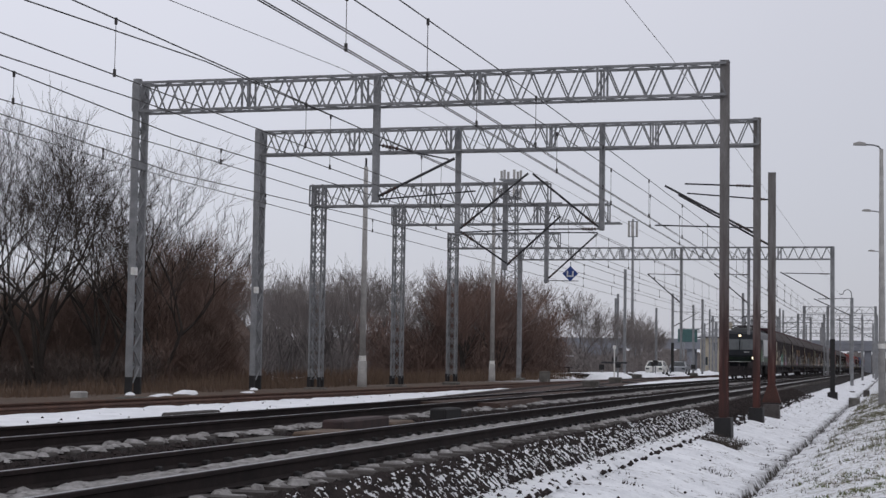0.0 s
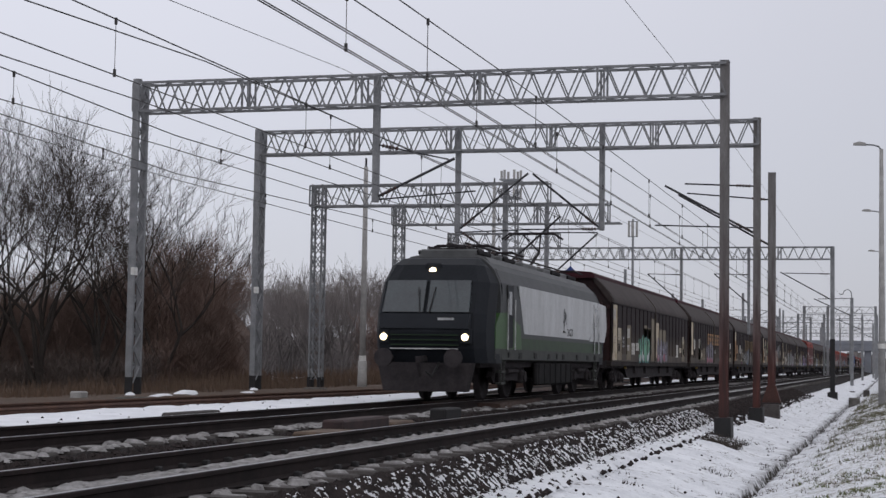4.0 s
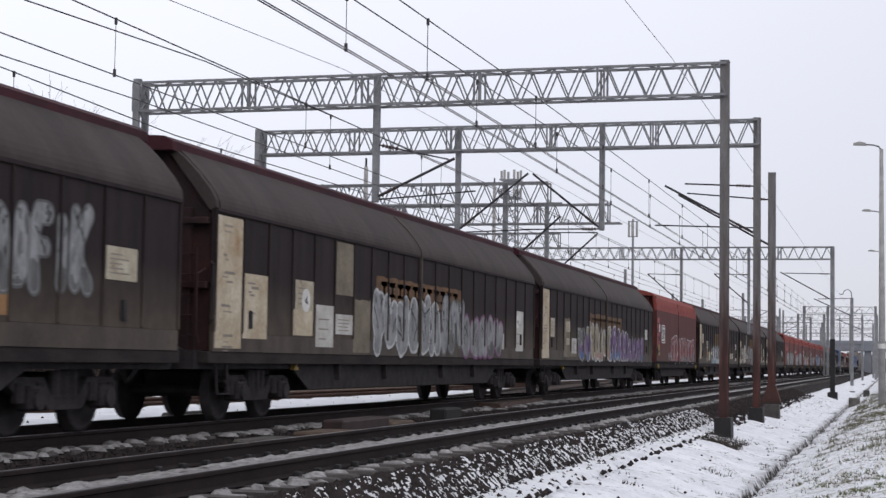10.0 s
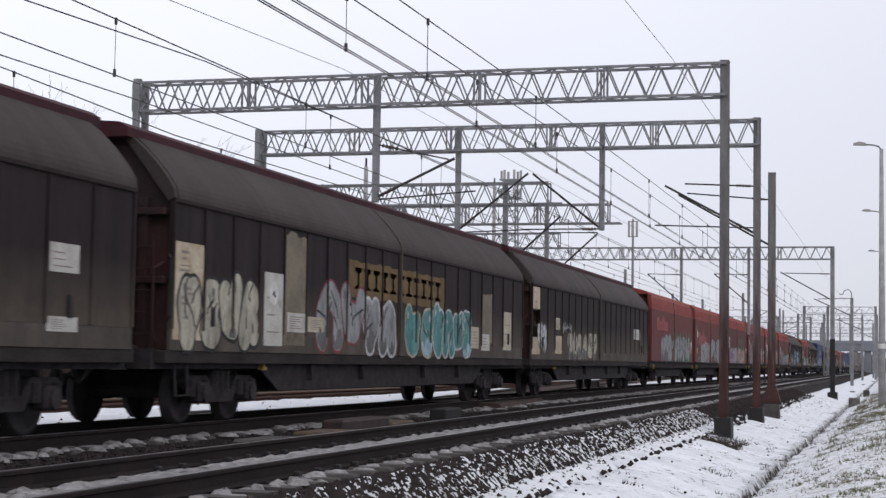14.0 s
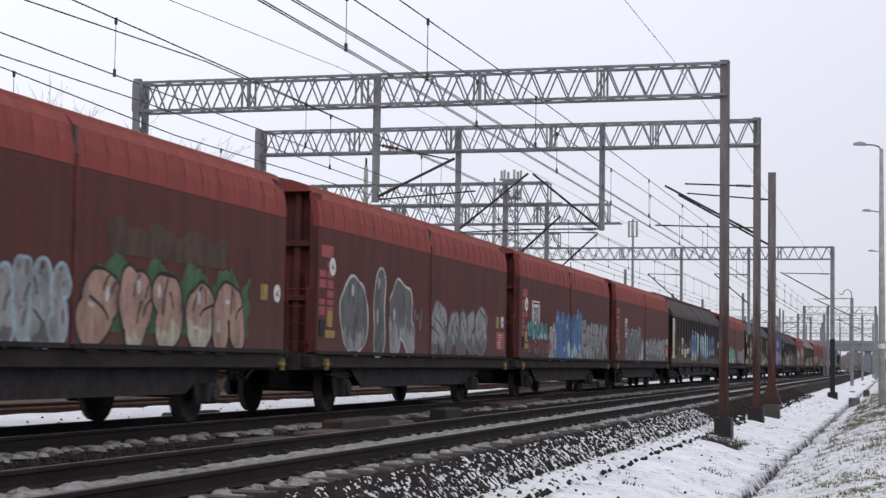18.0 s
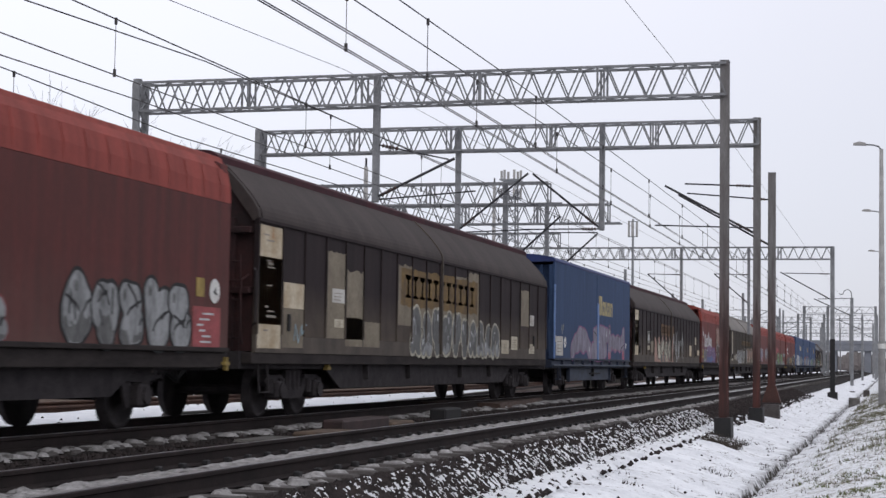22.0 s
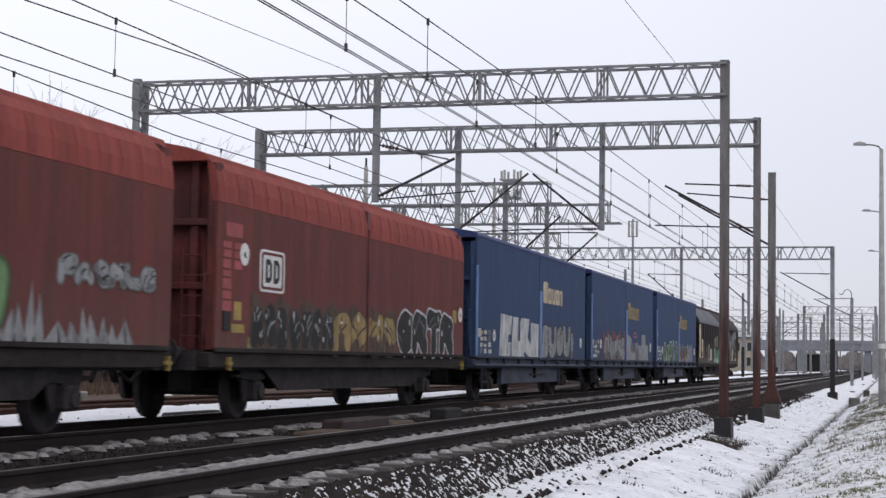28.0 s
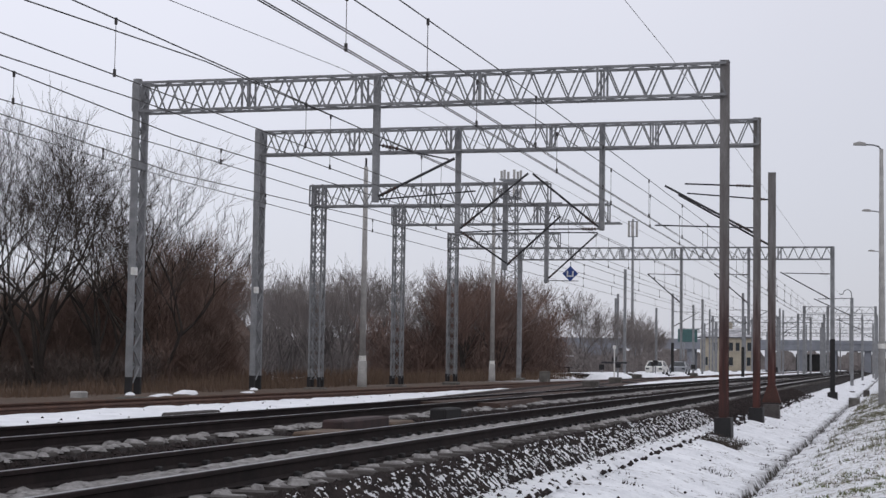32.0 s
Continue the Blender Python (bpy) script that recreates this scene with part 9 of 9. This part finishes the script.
for k, cx in enumerate((-21.5, -26.0)):
    track("far_track", cx, "rails of a station track in the distance", 1e9, 1e9, [], RAIL, RAILTOP, 130, 600, 0.0, False)
tagged(new("snow_mound", fix(sheet([(-26, -0.4), (-25, 0.0), (-24, 0.2), (-22, 0.3), (-20.3, 0.2), (-19.4, -0.3)], [116 + k for k in range(16)], lambda x: 0.08, 1.5).mesh("snow_mound", SNOW, True))), "low mound of cleared snow", "snow", kind="stuff")


heaps = Geo()
_h = random.Random(8)
for _ in range(120):
    y = _h.uniform(112, 260)
    flake(heaps, _h.uniform(-27, -18.6), y, -0.1, _h.uniform(0.4, 1.3), _h.uniform(0.6, 2.0), _h.uniform(0.1, 0.4), _h, 0.0, True)
tagged(new("snow_heaps", heaps.mesh("snow_heaps", SNOW, True)), "low heaps of cleared snow by the station tracks", "snow", kind="stuff")
for x, y, h in ((-19.4, 118, 0.7), (-22.0, 126, 0.5), (-18.9, 134, 0.9), (-20.8, 146, 0.8), (-18.6, 158, 0.6), (-23.5, 141, 1.2), (-21.8, 176, 1.0), (-9.0, 132, 0.5)):
    t = thing("ground_signal", "small dark lineside signal on a short post", "signal", "lineside boxes", (x, y, 0))
    part("post", Geo().tube((0, 0, -0.4), (0, 0, h), 0.06, 6), GALV, t)
    part("head", Geo().box(-0.2, 0.2, -0.12, 0.12, h, h + 0.42, 0.03), BLACKBASE, t)
t = thing("platform_shelter", "low dark timber staging by the station tracks", "staging", at=(-27.4, 133, 0))
part("deck", Geo().box(-1.6, 1.6, -0.6, 0.6, 0.55, 0.68, 0.02), BLACKBASE, t)
for s in (-1.4, 0.0, 1.4):
    part("leg", Geo().box(s - 0.07, s + 0.07, -0.07, 0.07, -0.45, 0.55), BLACKBASE, t)


# ---- grass on the bank ----
def tufts(name, n, xr, yr, hmin, hmax, material, seed, label, dens=lambda x, y: 1.0):
    rnd = random.Random(seed)
    g = Geo()
    while n > 0:
        n -= 1
        x, y = rnd.uniform(*xr), yr[0] + (yr[1] - yr[0]) * rnd.random() ** 1.7
        if rnd.random() > dens(x, y):
            continue
        z = GZ(x) - 0.01
        for _ in range(rnd.randint(5, 10)):
            h = rnd.uniform(hmin, hmax)
            lean = Vector((rnd.gauss(0.0, 0.5), rnd.gauss(0, 0.5), 1)).normalized()
            p = Vector((x + rnd.gauss(0, 0.05), y + rnd.gauss(0, 0.05), z))
            e = p + lean * h
            a = Vector((rnd.uniform(-1, 1), rnd.uniform(-1, 1), 0)).normalized() * rnd.uniform(0.005, 0.012)
            o = len(g.v)
            g.v += [tuple(p - a), tuple(p + a), tuple(e)]
            g.f.append((o, o + 1, o + 2))
    return tagged(new(name, g.mesh(name, material)), label, "grass", kind="stuff")


GRASS_DRY = mat("dry_grass", (0.15, 0.13, 0.095), (0.085, 0.074, 0.055), 0.9, scale=1.5, bump=0)
GRASS_BANK = mat("olive_grass", (0.135, 0.125, 0.078), (0.08, 0.074, 0.05), 0.9, scale=1.5, bump=0)
GRASS_GREEN = mat("green_grass", (0.12, 0.14, 0.045), (0.075, 0.09, 0.03), 0.9, scale=1.5, bump=0)
WEED = mat("dark_weed", (0.055, 0.045, 0.036), (0.035, 0.03, 0.026), 0.9, scale=2, bump=0)
tufts("dry_grass", 9000, (-1.85, 1.5), (9, 95), 0.015, 0.065, GRASS_DRY, 1, "dry grass poking through the snow on the bank", lambda x, y: 0.12 + 0.9 * max(0, wob(x, y, 0.9, 8) + 0.1))
tufts("green_grass", 6000, (-1.4, 1.2), (9, 110), 0.02, 0.08, GRASS_GREEN, 2, "green grass poking through the snow on the bank", lambda x, y: max(0, wob(x, y, 1.0, 18) + 0.15))
tufts("bank_grass", 10000, (-1.5, 0.5), (26, 110), 0.03, 0.15, GRASS_BANK, 6, "yellow-green dead grass on the crest of the bank", lambda x, y: min(1.0, max(0.0, (y - 26) / 34)) * (0.22 + 0.9 * max(0, wob(x, y, 1.6, 48))))
tufts("dark_weeds", 2200, (-2.5, -1.85), (14, 110), 0.015, 0.05, WEED, 3, "dark dead weeds along the ditch", lambda x, y: max(0, wob(x, y, 1.2, 28) + 0.25))
tufts("snow_weeds", 1500, (-4.0, -1.6), (14, 90), 0.02, 0.10, WEED, 4, "dead stalks standing in the snow", lambda x, y: max(0, wob(x, y, 1.1, 38) * 1.4 - 0.05))
tufts("footing_weeds", 260, (-4.0, -3.2), (35, 37.6), 0.04, 0.16, WEED, 5, "dark weeds round the post footing", lambda x, y: 0.8)


def motions():
    times = [float(i) for i in range(33)]
    for v, c in zip(TRAIN, OFFSET):
        walk(v, [(t, pose(MAIN, travel(t) + c, 0)) for t in times])


motions()
